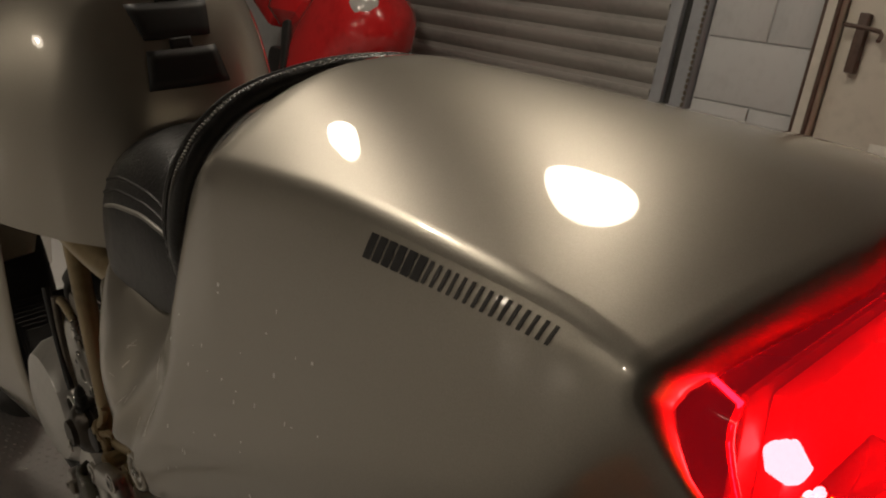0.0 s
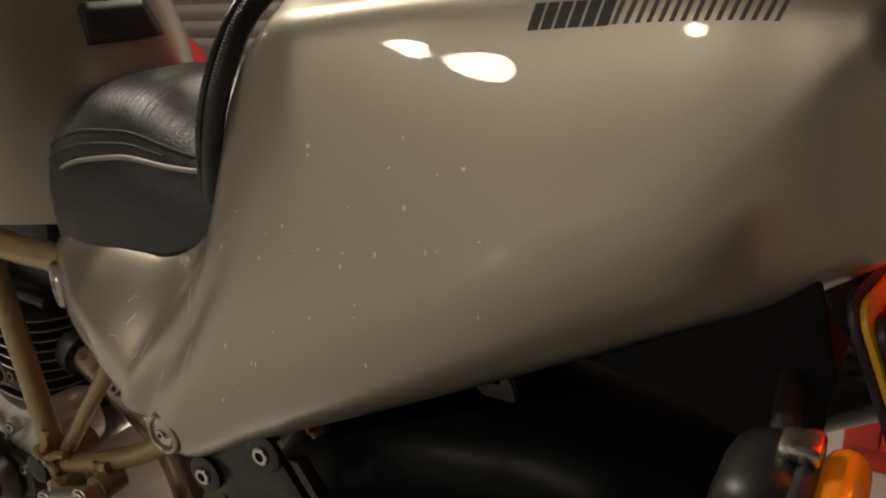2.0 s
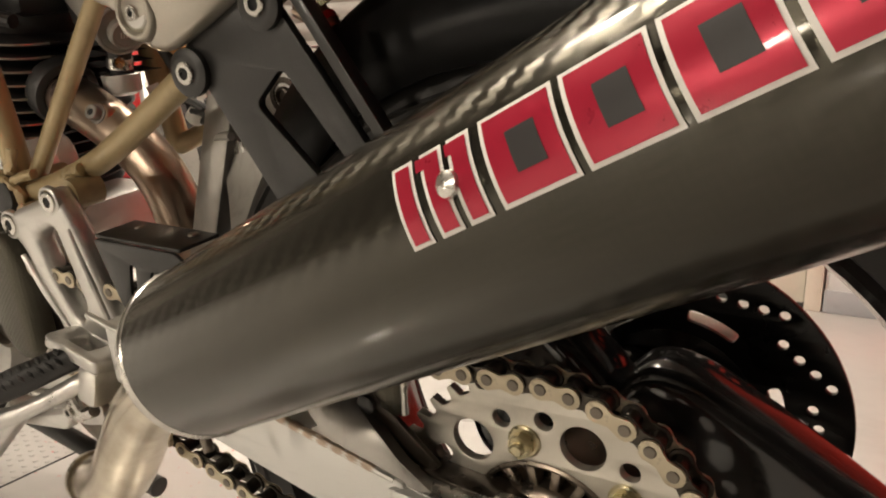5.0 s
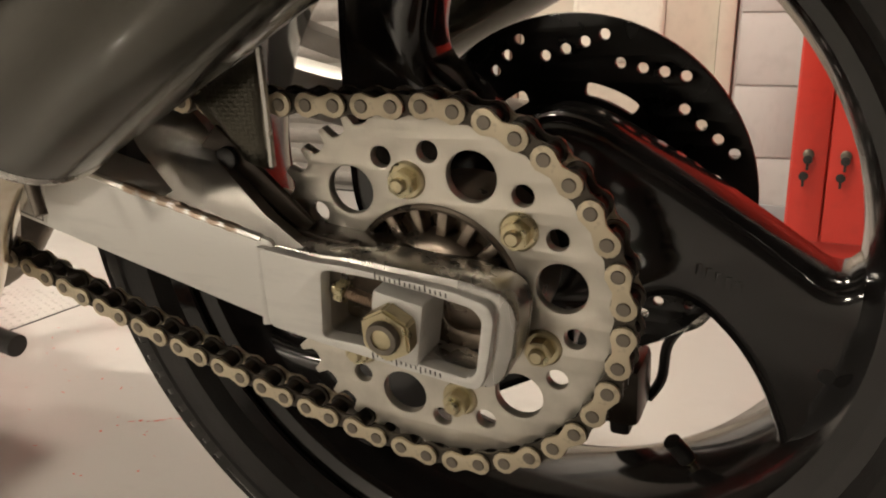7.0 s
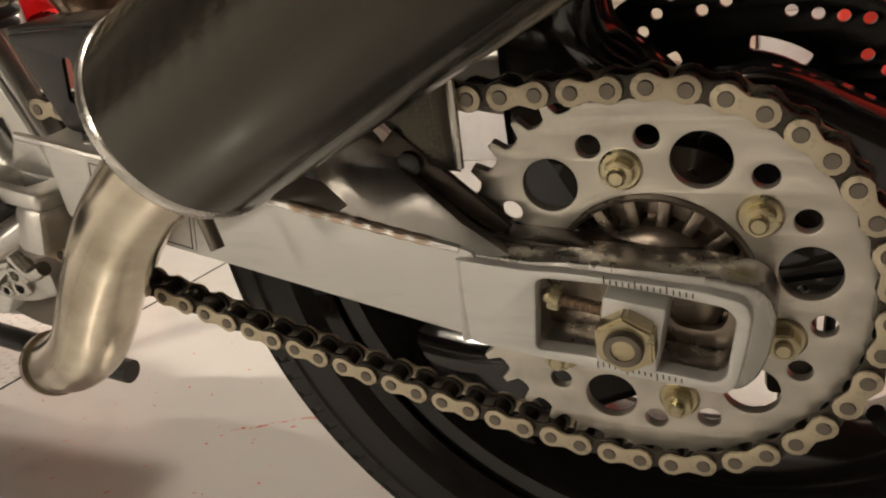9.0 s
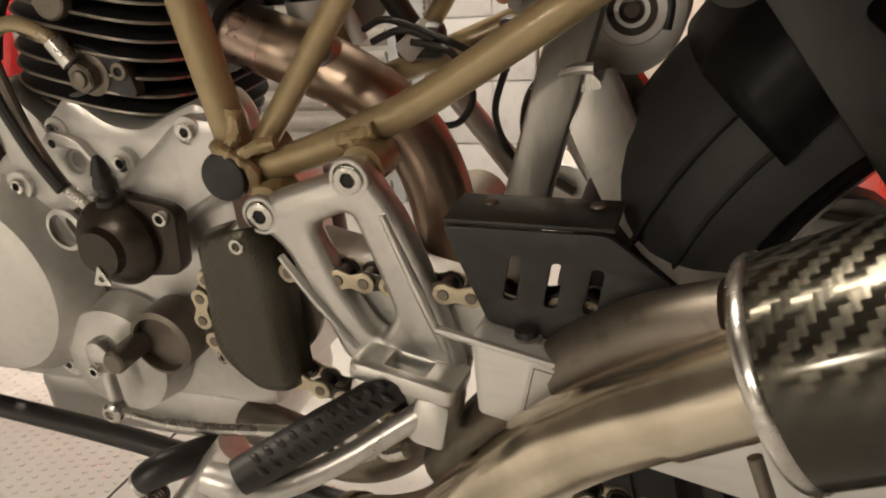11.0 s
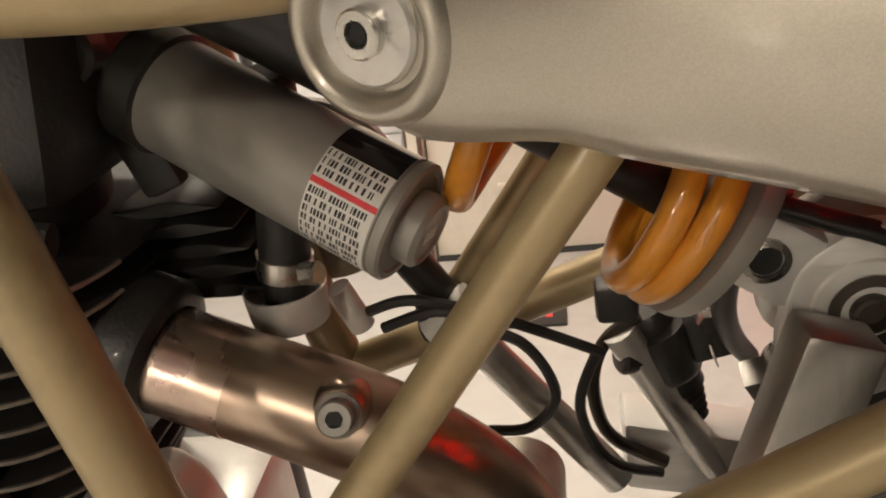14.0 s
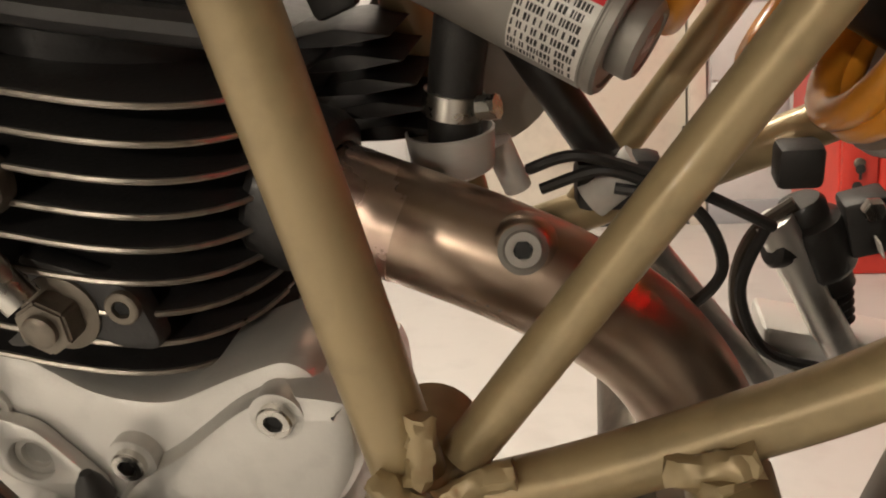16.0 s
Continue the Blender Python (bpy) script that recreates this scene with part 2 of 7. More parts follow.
DARK_WALL = material("dark_brown_grey_wall_paint", (0.11, 0.10, 0.09), 0.6, 0.0, 0.0, 0.08, 9, 0.2, 90, 0.05)
PAPER = material("white_paper", (0.80, 0.77, 0.70), 0.6, 0.0, 0.0, 0.05, 40, 0.1, 200)
CEILING = material("grey_ceiling_board", (0.30, 0.29, 0.27), 0.7, 0.0, 0.0, 0.04, 8, 0.2, 90)
SHUTTER = material("grey_shutter_paint", (0.42, 0.40, 0.375), 0.42, 0.2, 0.0, 0.1, 30, 0.1, 300, 0.06)
FRAME_PAINT = material("cream_door_paint", (0.66, 0.61, 0.53), 0.45, 0.0, 0.1, 0.06, 30, 0.1, 200, 0.05)
GREY_DOOR = material("blue_grey_door_paint", (0.34, 0.35, 0.37), 0.45, 0.0, 0.1, 0.06, 30, 0.1, 200, 0.05)
BROWN_TRIM = material("brown_rubber_seal", (0.10, 0.06, 0.045), 0.55, 0.0, 0.0, 0.2, 60, 0.2, 300)
STAIN = material("dried_red_paint_stain", (0.55, 0.10, 0.07), 0.5, 0.0, 0.0, 0.3, 120, 0.2, 300)
LAMP_WHITE = material("lit_white_diffuser", (0.9, 0.85, 0.75), 0.4, emit=(1.0, 0.87, 0.70, 26.0))
PALE_STREAK = material("pale_streak_film", (0.62, 0.59, 0.54), 0.5, 0.2, 0.0, 0.3, 400)
MATT_BLACK = material("matt_black_plastic", (0.010, 0.009, 0.009), 0.75, 0.0, 0.0, 0.3, 120, 0.2, 700)
MATT_BLACK.node_tree.nodes["Principled BSDF"].inputs["Specular IOR Level"].default_value = 0.12
CHROME = material("polished_chrome", (0.8, 0.78, 0.75), 0.08, 1.0, 0.0, 0.06, 60, 0.01, 200, 0.03)
BLACK_HOLE = material("dark_socket", (0.008, 0.008, 0.008), 0.6)
HEADLAMP = material("clear_headlamp_lens", (0.75, 0.73, 0.70), 0.08, 0.4, 0.8, 0.1, 40)



def clear_plastic(name, tint, glow):
    """Thin tinted clear plastic: light passes straight through, with a glossy skin and a little scattered glow."""
    m = bpy.data.materials.new(name)
    m.use_nodes = True
    t = m.node_tree
    b = t.nodes["Principled BSDF"]
    b.inputs["Base Color"].default_value = (*tint, 1)
    b.inputs["Roughness"].default_value = 0.08
    b.inputs["Emission Color"].default_value = (*tint, 1)
    b.inputs["Emission Strength"].default_value = glow
    tr = t.nodes.new("ShaderNodeBsdfTransparent")
    tr.inputs[0].default_value = (min(1, tint[0] * 1.3), tint[1], tint[2], 1)
    mx = t.nodes.new("ShaderNodeMixShader")
    mx.inputs[0].default_value = 0.28
    t.links.new(tr.outputs[0], mx.inputs[1])
    t.links.new(b.outputs[0], mx.inputs[2])
    t.links.new(mx.outputs[0], t.nodes["Material Output"].inputs[0])
    return m


LENS_RED = clear_plastic("red_lamp_lens", (0.80, 0.012, 0.022), 1.3)
DARK_RED = material("dark_red_lamp_housing", (0.20, 0.008, 0.012), 0.4, 0.0, 0.0, 0.2, 90)
LAMP_WALL = material("red_lit_reflector_wall", (0.75, 0.03, 0.05), 0.35, 0.2, 0.0, 0.2, 90, emit=(1.0, 0.01, 0.03, 0.6))

# ---- mesh builders ----


def mesh_of(name, bm, sharp=35):
    bmesh.ops.recalc_face_normals(bm, faces=bm.faces)
    me = bpy.data.meshes.new(name)
    bm.to_mesh(me)
    bm.free()
    for p in me.polygons:
        p.use_smooth = True
    me.set_sharp_from_angle(angle=radians(sharp))
    return me


def part(name, bm, mat, parent, label="", sharp=35):
    """One mesh object under a thing or under a part."""
    me = bm if isinstance(bm, bpy.types.Mesh) else mesh_of(name, bm, sharp)
    ob = new(name, me)
    if mat:
        me.materials.clear()
        me.materials.append(mat)
    ob.parent = parent
    if label:
        ob["label"] = label
    return ob


def thing(name, label, category, m=None, group="", kind=""):
    ob = new(name)
    ob.empty_display_size = 0.05
    if m is not None:
        ob.matrix_world = m
    return tagged(ob, label, category, group, kind)


def smooth_path(points, steps=8):
    """A Catmull-Rom run through the points."""
    P = [Vector(p) for p in points]
    if len(P) < 3 or steps < 2:
        return P
    out = []
    for i in range(len(P) - 1):
        a, b, c, d = P[max(i - 1, 0)], P[i], P[i + 1], P[min(i + 2, len(P) - 1)]
        for k in range(steps):
            s = k / steps
            out.append(0.5 * ((2 * b) + (c - a) * s + (2 * a - 5 * b + 4 * c - d) * s * s + (3 * b - a - 3 * c + d) * s ** 3))
    out.append(P[-1])
    return out


@functools.lru_cache(None)
def slopes(xs, zs):
    """The slope at each knot of a smooth line that never overshoots its knots."""
    h = [b - a for a, b in zip(xs, xs[1:])]
    d = [(b - a) / w for a, b, w in zip(zs, zs[1:], h)]
    inner = []
    for k in range(1, len(xs) - 1):
        w1, w2 = 2 * h[k] + h[k - 1], h[k] + 2 * h[k - 1]
        inner.append((w1 + w2) / (w1 / d[k - 1] + w2 / d[k]) if d[k - 1] * d[k] > 0 else 0.0)
    return [d[0]] + inner + [d[-1]]


def curve(x, xs, zs):
    """A smooth line through the knots (xs, zs)."""
    if x <= xs[0]:
        return zs[0]
    if x >= xs[-1]:
        return zs[-1]
    k = max(j for j in range(len(xs) - 1) if xs[j] <= x)
    m = slopes(tuple(xs), tuple(zs))
    w = xs[k + 1] - xs[k]
    u = (x - xs[k]) / w
    return float((1 + 2 * u) * (1 - u) ** 2 * zs[k] + u * (1 - u) ** 2 * w * m[k] + u * u * (3 - 2 * u) * zs[k + 1] + u * u * (u - 1) * w * m[k + 1])


def tube(points, r, seg=16, steps=8, bm=None, cap=True, flat=1.0):
    """A round tube along points; r is one radius or one for each point."""
    bm = bm or bmesh.new()
    P = smooth_path(points, steps)
    n = len(P)
    if isinstance(r, (list, tuple)):
        R = [float(np.interp(i / (n - 1) * (len(r) - 1), range(len(r)), r)) for i in range(n)]
    else:
        R = [r] * n
    t0 = (P[1] - P[0]).normalized()
    u = t0.orthogonal().normalized()
    rings = []
    for i, p in enumerate(P):
        t = (P[min(i + 1, n - 1)] - P[max(i - 1, 0)]).normalized()
        u = (u - t * u.dot(t)).normalized()
        v = t.cross(u)
        rings.append([bm.verts.new(p + (u * math.cos(a) + v * math.sin(a) * flat) * R[i]) for a in (2 * math.pi * k / seg for k in range(seg))])
    for a, b in zip(rings, rings[1:]):
        for k in range(seg):
            bm.faces.new((a[k], a[(k + 1) % seg], b[(k + 1) % seg], b[k]))
    if cap:
        bm.faces.new(rings[0][::-1])
        bm.faces.new(rings[-1])
    return bm


def frame_to(a, b):
    """A pose at a whose z axis points to b."""
    d = (Vector(b) - Vector(a)).normalized()
    return Matrix.Translation(a) @ d.to_track_quat("Z", "Y").to_matrix().to_4x4()


def lathe(profile, m=None, seg=32, bm=None, cap=True):
    """A turned solid about z from (radius, height) pairs, moved by m."""
    bm = bm or bmesh.new()
    m = m or Matrix()
    rings = []
    for r, h in profile:
        if r < 1e-6:
            rings.append([bm.verts.new(m @ Vector((0, 0, h)))])
        else:
            rings.append([bm.verts.new(m @ Vector((r * math.cos(2 * math.pi * k / seg), r * math.sin(2 * math.pi * k / seg), h))) for k in range(seg)])
    for a, b in zip(rings, rings[1:]):
        for k in range(seg):
            q = [a[k % len(a)], a[(k + 1) % len(a)], b[(k + 1) % len(b)], b[k % len(b)]]
            q = list(dict.fromkeys(q))
            if len(q) > 2:
                bm.faces.new(q)
    for ring, flip in ((rings[0], True), (rings[-1], False)):
        if cap and len(ring) > 2:
            bm.faces.new(ring[::-1] if flip else ring)
    return bm


def box(x0, x1, y0, y1, z0, z1, bevel=0.0, m=None, bm=None, seg=2):
    one = bmesh.new()
    bmesh.ops.create_cube(one, size=1.0)
    for v in one.verts:
        v.co = Vector((x0 if v.co.x < 0 else x1, y0 if v.co.y < 0 else y1, z0 if v.co.z < 0 else z1))
    if bevel:
        bmesh.ops.bevel(one, geom=one.edges[:], offset=bevel, segments=seg, affect="EDGES", profile=0.5)
    if m is not None:
        one.transform(m)
    if bm is None:
        return one
    join(bm, one)
    return bm


def join(bm, one):
    me = bpy.data.meshes.new("tmp")
    one.to_mesh(me)
    one.free()
    bm.from_mesh(me)
    bpy.data.meshes.remove(me)
    return bm


def rounded(points, r, steps=5):
    """A closed outline with its corners rounded; r is one radius or one for each corner."""
    out = []
    n = len(points)
    for i in range(n):
        p, a, b = (Vector(points[k % n]).to_2d() for k in (i, i - 1, i + 1))
        rr = r[i] if isinstance(r, (list, tuple)) else r
        da, db = (a - p), (b - p)
        k = min(rr, da.length * 0.48, db.length * 0.48)
        s, e = p + da.normalized() * k, p + db.normalized() * k
        for j in range(steps + 1):
            t = j / steps
            out.append(tuple((1 - t) ** 2 * s + 2 * t * (1 - t) * p + t * t * e))
    return out


def circle(cx, cz, r, n=20, squash=1.0, turn=0.0):
    return [(cx + r * math.cos(2 * math.pi * k / n + turn), cz + r * squash * math.sin(2 * math.pi * k / n + turn)) for k in range(n)]


def plate(outline, holes=(), thick=0.004, bevel=0.0008, m=None):
    """A flat plate in the x-z plane (thick along y, centred) with holes through it and softened edges."""
    cu = bpy.data.curves.new("plate", "CURVE")
    cu.dimensions, cu.fill_mode = "2D", "BOTH"
    cu.extrude, cu.bevel_depth, cu.bevel_resolution, cu.offset = max(thick / 2 - bevel, 0.0001), bevel, 1, -bevel
    for ring in (outline, *holes):
        s = cu.splines.new("POLY")
        s.points.add(len(ring) - 1)
        s.use_cyclic_u = True
        for p, (x, z) in zip(s.points, ring):
            p.co = (x, z, 0, 1)
    ob = new("plate", cu)
    bpy.context.view_layer.update()
    me = bpy.data.meshes.new_from_object(ob.evaluated_get(bpy.context.evaluated_depsgraph_get()))
    bpy.data.objects.remove(ob)
    bpy.data.curves.remove(cu)
    bm = bmesh.new()
    bm.from_mesh(me)
    bpy.data.meshes.remove(me)
    bmesh.ops.remove_doubles(bm, verts=bm.verts, dist=0.00001)
    bm.transform(Matrix.Rotation(radians(90), 4, "X"))
    if m is not None:
        bm.transform(m)
    return bm


def at_y(y):
    return Matrix.Translation((0, y, 0))


def along_y(x, y, z):
    """A pose whose z axis points to -y, for turned parts that face outwards on the left."""
    return Matrix.Translation((x, y, z)) @ Matrix.Rotation(radians(90), 4, "X")


def hex_bolt(bm, m, r=0.0065, h=0.006, washer=True):
    """A flanged hexagon head with a raised stud end."""
    if washer:
        lathe([(r * 1.35, 0), (r * 1.35, 0.0012), (r * 1.2, 0.002)], m, 24, bm)
    one = bmesh.new()
    bmesh.ops.create_cone(one, cap_ends=True, segments=6, radius1=r, radius2=r, depth=h)
    bmesh.ops.bevel(one, geom=one.edges[:], offset=r * 0.09, segments=2, affect="EDGES")
    one.transform(m @ Matrix.Translation((0, 0, h / 2 + 0.0015)))
    join(bm, one)
    lathe([(r * 0.56, h), (r * 0.56, h + 0.0035), (r * 0.42, h + 0.0045), (0, h + 0.0045)], m, 20, bm)
    return bm


def socket_bolt(bm, m, r=0.006, h=0.004):
    """A round socket-head cap screw with a hexagon recess."""
    lathe([(r, 0), (r, h * 0.85), (r * 0.9, h), (r * 0.55, h)], m, 24, bm, False)
    rim = [m @ Vector((r * 0.55 * math.cos(a), r * 0.55 * math.sin(a), h)) for a in (math.pi / 3 * k for k in range(6))]
    low = [m @ Vector((r * 0.5 * math.cos(a), r * 0.5 * math.sin(a), h * 0.3)) for a in (math.pi / 3 * k for k in range(6))]
    A, B = [bm.verts.new(p) for p in rim], [bm.verts.new(p) for p in low]
    for k in range(6):
        bm.faces.new((A[k], A[(k + 1) % 6], B[(k + 1) % 6], B[k]))
    bm.faces.new(B)
    return bm


def screw(parent, m, r=0.006, h=0.004, mat=None):
    ob = part("screw", socket_bolt(bmesh.new(), m, r, h), mat or STEEL, parent)
    part("socket", lathe([(r * 0.5, h * 0.6), (0, h * 0.61)], m, 6), BLACK_HOLE, ob)
    return ob
# ---- the room ----
WALL_Y = 2.2


def structure(name, bm, mat, label, category="structure", parent=None):
    ob = part(name, bm, mat, parent)
    return tagged(ob, label, category, kind="structure")


structure("floor", box(-4.6, 3.2, -4.0, WALL_Y, -0.1, 0.0), FLOOR, "pale grey painted concrete garage floor with red stains", "floor")
structure("ceiling", box(-4.6, 3.2, -4.0, WALL_Y, 2.5, 2.6), CEILING, "plain grey garage ceiling", "ceiling")
structure("wall_south", box(-4.6, 3.2, -4.1, -4.0, 0, 2.5), DARK_WALL, "plain dark garage wall", "wall")
structure("wall_east", box(3.2, 3.3, -4.0, WALL_Y, 0, 2.5), DARK_WALL, "plain painted garage wall", "wall")
structure("wall_west", box(-4.7, -4.6, -4.0, WALL_Y, 0, 2.5), DARK_WALL, "plain painted garage wall", "wall")
SHUT_X0, SHUT_X1, DOOR_X0, DOOR_X1 = -4.0, -1.40, -0.80, -0.16
north = structure("wall_north", box(-4.6, SHUT_X0, WALL_Y, WALL_Y + 0.12, 0, 2.5), BLOCK, "pale grey painted block wall", "wall")
structure("wall_pier", box(-1.24, DOOR_X0 - 0.06, WALL_Y, WALL_Y + 0.12, 0, 2.5), BLOCK, "pale grey painted block wall pier", "wall")
structure("wall_pier", box(DOOR_X1 + 0.06, 3.2, WALL_Y, WALL_Y + 0.12, 0, 2.5), BLOCK, "pale grey painted block wall", "wall")
structure("wall_lintel", box(SHUT_X0, -1.24, WALL_Y, WALL_Y + 0.12, 2.2, 2.5), BLOCK, "painted lintel over the shutter", "wall")
structure("wall_lintel", box(DOOR_X0 - 0.06, DOOR_X1 + 0.06, WALL_Y, WALL_Y + 0.12, 2.06, 2.5), BLOCK, "painted lintel over the door", "wall")
# block joints as shallow raised courses of single blocks
rnd = random.Random(4)
BLOCK_ME = mesh_of("block", box(0, 0.434, -0.006, 0.0, 0, 0.209, 0.003))
BLOCK_ME.materials.append(BLOCK)


def block_field(x0, x1, z0, z1, parent):
    row = 0
    z = z0
    while z < z1:
        x = x0 - (0.22 if row % 2 else 0.0)
        while x < x1:
            a, b = max(x, x0), min(x + 0.434, x1)
            if b - a > 0.03:
                bl = new("block", BLOCK_ME)
                bl.parent = parent
                bl.matrix_local = Matrix.Translation((a, WALL_Y - 0.001 + rnd.uniform(-0.001, 0.001), z)) @ Matrix.Diagonal(((b - a) / 0.434, 1, min(1, (z1 - z) / 0.209), 1))
            x += 0.440
        z += 0.215
        row += 1


block_field(-1.236, DOOR_X0 - 0.07, 0.0, 2.0, north)
block_field(DOOR_X1 + 0.07, 1.3, 0.0, 2.0, north)
# roller shutter
shutter = structure("door_1", box(SHUT_X0, SHUT_X1, WALL_Y + 0.05, WALL_Y + 0.08, 0, 2.2), SHUTTER, "grey ribbed roller shutter, closed", "shutter")
rib_me = mesh_of("slat", tube([(0, 0, 0), (SHUT_X1 - SHUT_X0 - 0.06, 0, 0)], 0.045, 12, 1, flat=0.35), 60)
rib_me.materials.append(SHUTTER)
for k in range(28):
    sl = new("slat", rib_me)
    sl.parent = shutter
    sl.matrix_local = Matrix.Translation((SHUT_X0 + 0.03, WALL_Y + 0.045, 0.04 + k * 0.078)) @ Matrix.Rotation(radians(90), 4, "X")
part("guide_rail", box(SHUT_X1, SHUT_X1 + 0.05, WALL_Y - 0.03, WALL_Y + 0.06, 0, 2.2, 0.004), GREY_DOOR, shutter)
part("guide_rail", box(SHUT_X1 + 0.056, SHUT_X1 + 0.085, WALL_Y - 0.015, WALL_Y + 0.06, 0, 2.2, 0.003), BLACK_PLASTIC, shutter)
part("guide_rail", box(SHUT_X1 + 0.09, SHUT_X1 + 0.155, WALL_Y - 0.035, WALL_Y + 0.06, 0, 2.2, 0.004), GREY_DOOR, shutter)
chain_me = mesh_of("chain_bead", lathe([(0, -0.009), (0.005, -0.006), (0.006, 0), (0.005, 0.006), (0, 0.009)], None, 8))
chain_me.materials.append(DARK_STEEL)
for k in range(90):
    be = new("chain_bead", chain_me)
    be.parent = shutter
    be.matrix_local = Matrix.Translation((SHUT_X1 + 0.150, WALL_Y - 0.045, 0.3 + k * 0.021))
# side door with its frame, hinge, bolt and a sheet of paper
door = structure("door_2", box(DOOR_X0, DOOR_X1, WALL_Y + 0.02, WALL_Y + 0.06, 0.015, 2.02, 0.003), FRAME_PAINT, "cream painted steel side door, closed", "door")
for x0, x1 in ((DOOR_X0 - 0.055, DOOR_X0 - 0.006), (DOOR_X1 + 0.006, DOOR_X1 + 0.055)):
    part("door_frame", box(x0, x1, WALL_Y - 0.02, WALL_Y + 0.1, 0, 2.06, 0.004), FRAME_PAINT, door)
part("door_frame", box(DOOR_X0 - 0.055, DOOR_X1 + 0.055, WALL_Y - 0.018, WALL_Y + 0.1, 2.026, 2.058, 0.004), FRAME_PAINT, door)
part("seal", tube([(DOOR_X0 - 0.014, WALL_Y - 0.024, 0), (DOOR_X0 - 0.014, WALL_Y - 0.024, 2.03)], 0.008, 8, 1), BROWN_TRIM, door)
part("seal", box(DOOR_X0 - 0.063, DOOR_X0 - 0.056, WALL_Y - 0.022, WALL_Y + 0.002, 0, 2.06, 0.001), BROWN_TRIM, door)
part("hinge", box(DOOR_X1 - 0.012, DOOR_X1 + 0.016, WALL_Y - 0.028, WALL_Y + 0.018, 1.00, 1.10, 0.004), DARK_STEEL, door)
part("hinge", box(DOOR_X1 - 0.012, DOOR_X1 + 0.016, WALL_Y - 0.028, WALL_Y + 0.018, 0.20, 0.30, 0.004), DARK_STEEL, door)
latch = part("latch", box(-0.752, -0.722, WALL_Y - 0.012, WALL_Y + 0.021, 1.02, 1.20, 0.003), BROWN_TRIM, door, "brown rusty door bolt")
part("latch_bolt", tube([(-0.79, WALL_Y - 0.012, 1.16), (-0.68, WALL_Y - 0.012, 1.15), (-0.67, WALL_Y - 0.03, 1.12)], 0.007, 8, 3), BROWN_TRIM, latch)
part("kick_ledge", box(-0.585, -0.285, WALL_Y - 0.004, WALL_Y + 0.022, 0.222, 0.238, 0.003), FRAME_PAINT, door)
sheet = thing("paper_sheet", "creased blank paper sheet taped on the cream door", "paper", Matrix.Translation((-0.47, WALL_Y + 0.016, 0.66)))
bm = bmesh.new()
bmesh.ops.create_grid(bm, x_segments=14, y_segments=14, size=0.15)
for v in bm.verts:
    v.co = Vector((v.co.x, 0.004 * noise.noise(v.co * 14) - 0.002, v.co.y * 1.1))
part("sheet", bm, PAPER, sheet, sharp=80).modifiers.new("wall", "SOLIDIFY").thickness = 0.0006
structure("baseboard", box(DOOR_X1 + 0.06, 0.9, WALL_Y - 0.018, WALL_Y - 0.002, 0, 0.07, 0.003), GREY_DOOR, "grey painted skirting at the wall's foot", "skirting")

# red lockers with keys
def locker(x):
    ob = thing("locker", "glossy red steel locker with its key in the lock", "locker", Matrix.Translation((x, 1.6, 0)), "red lockers along the wall")
    part("body", box(0, 0.40, 0.004, 0.45, 0.0, 1.75, 0.006), RED_LOCKER, ob)
    for x0, x1 in ((0.004, 0.078), (0.082, 0.396)):
        d = part("door", box(x0, x1, -0.016, 0.003, 0.06, 1.74, 0.004), RED_LOCKER, ob)
        kx = x0 + 0.034
        lk = part("lock", lathe([(0.012, 0), (0.012, 0.006), (0.009, 0.008), (0, 0.008)], along_y(kx, -0.016, 0.262), 20), DARK_STEEL, d)
        for dz in (0.0, -0.038):
            key = bmesh.new()
            join(key, plate(circle(0, -0.012, 0.0105, 16), [circle(0, -0.016, 0.003, 8)], 0.0035, 0.0006, Matrix.Translation((kx - (0.006 if dz else 0.0), -0.028, 0.262 + dz))))
            box(kx - 0.009 if dz else kx - 0.003, kx - 0.003 if dz else kx + 0.003, -0.029, -0.026, 0.238 + dz - 0.012, 0.252 + dz, 0.0006, None, key)
            part("key", key, BLACK_PLASTIC, d)
    return ob


for k in range(3):
    locker(0.105 + 0.41 * k)

# doormat in front of the door: dark, with red print bars
mat_ob = thing("doormat", "dark rubber doormat with red print lying on the floor", "doormat", Matrix.Translation((-0.54, 1.62, 0)))
part("mat", box(-0.16, 0.15, -0.14, 0.14, 0.0, 0.008, 0.003), BLACK_PLASTIC, mat_ob)
for k in range(9):
    part("print_bar", box(-0.125 + k * 0.028, -0.108 + k * 0.028, -0.09 + 0.02 * (k % 2), 0.07 - 0.03 * (k % 3), 0.0082, 0.0090), RED_INK, mat_ob)

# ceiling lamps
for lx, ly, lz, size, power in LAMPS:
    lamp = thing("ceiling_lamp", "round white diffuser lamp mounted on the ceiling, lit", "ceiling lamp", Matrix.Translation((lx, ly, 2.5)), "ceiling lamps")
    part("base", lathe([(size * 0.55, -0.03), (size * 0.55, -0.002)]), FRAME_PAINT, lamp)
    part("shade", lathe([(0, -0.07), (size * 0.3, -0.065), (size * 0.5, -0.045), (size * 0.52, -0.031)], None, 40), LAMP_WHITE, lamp)

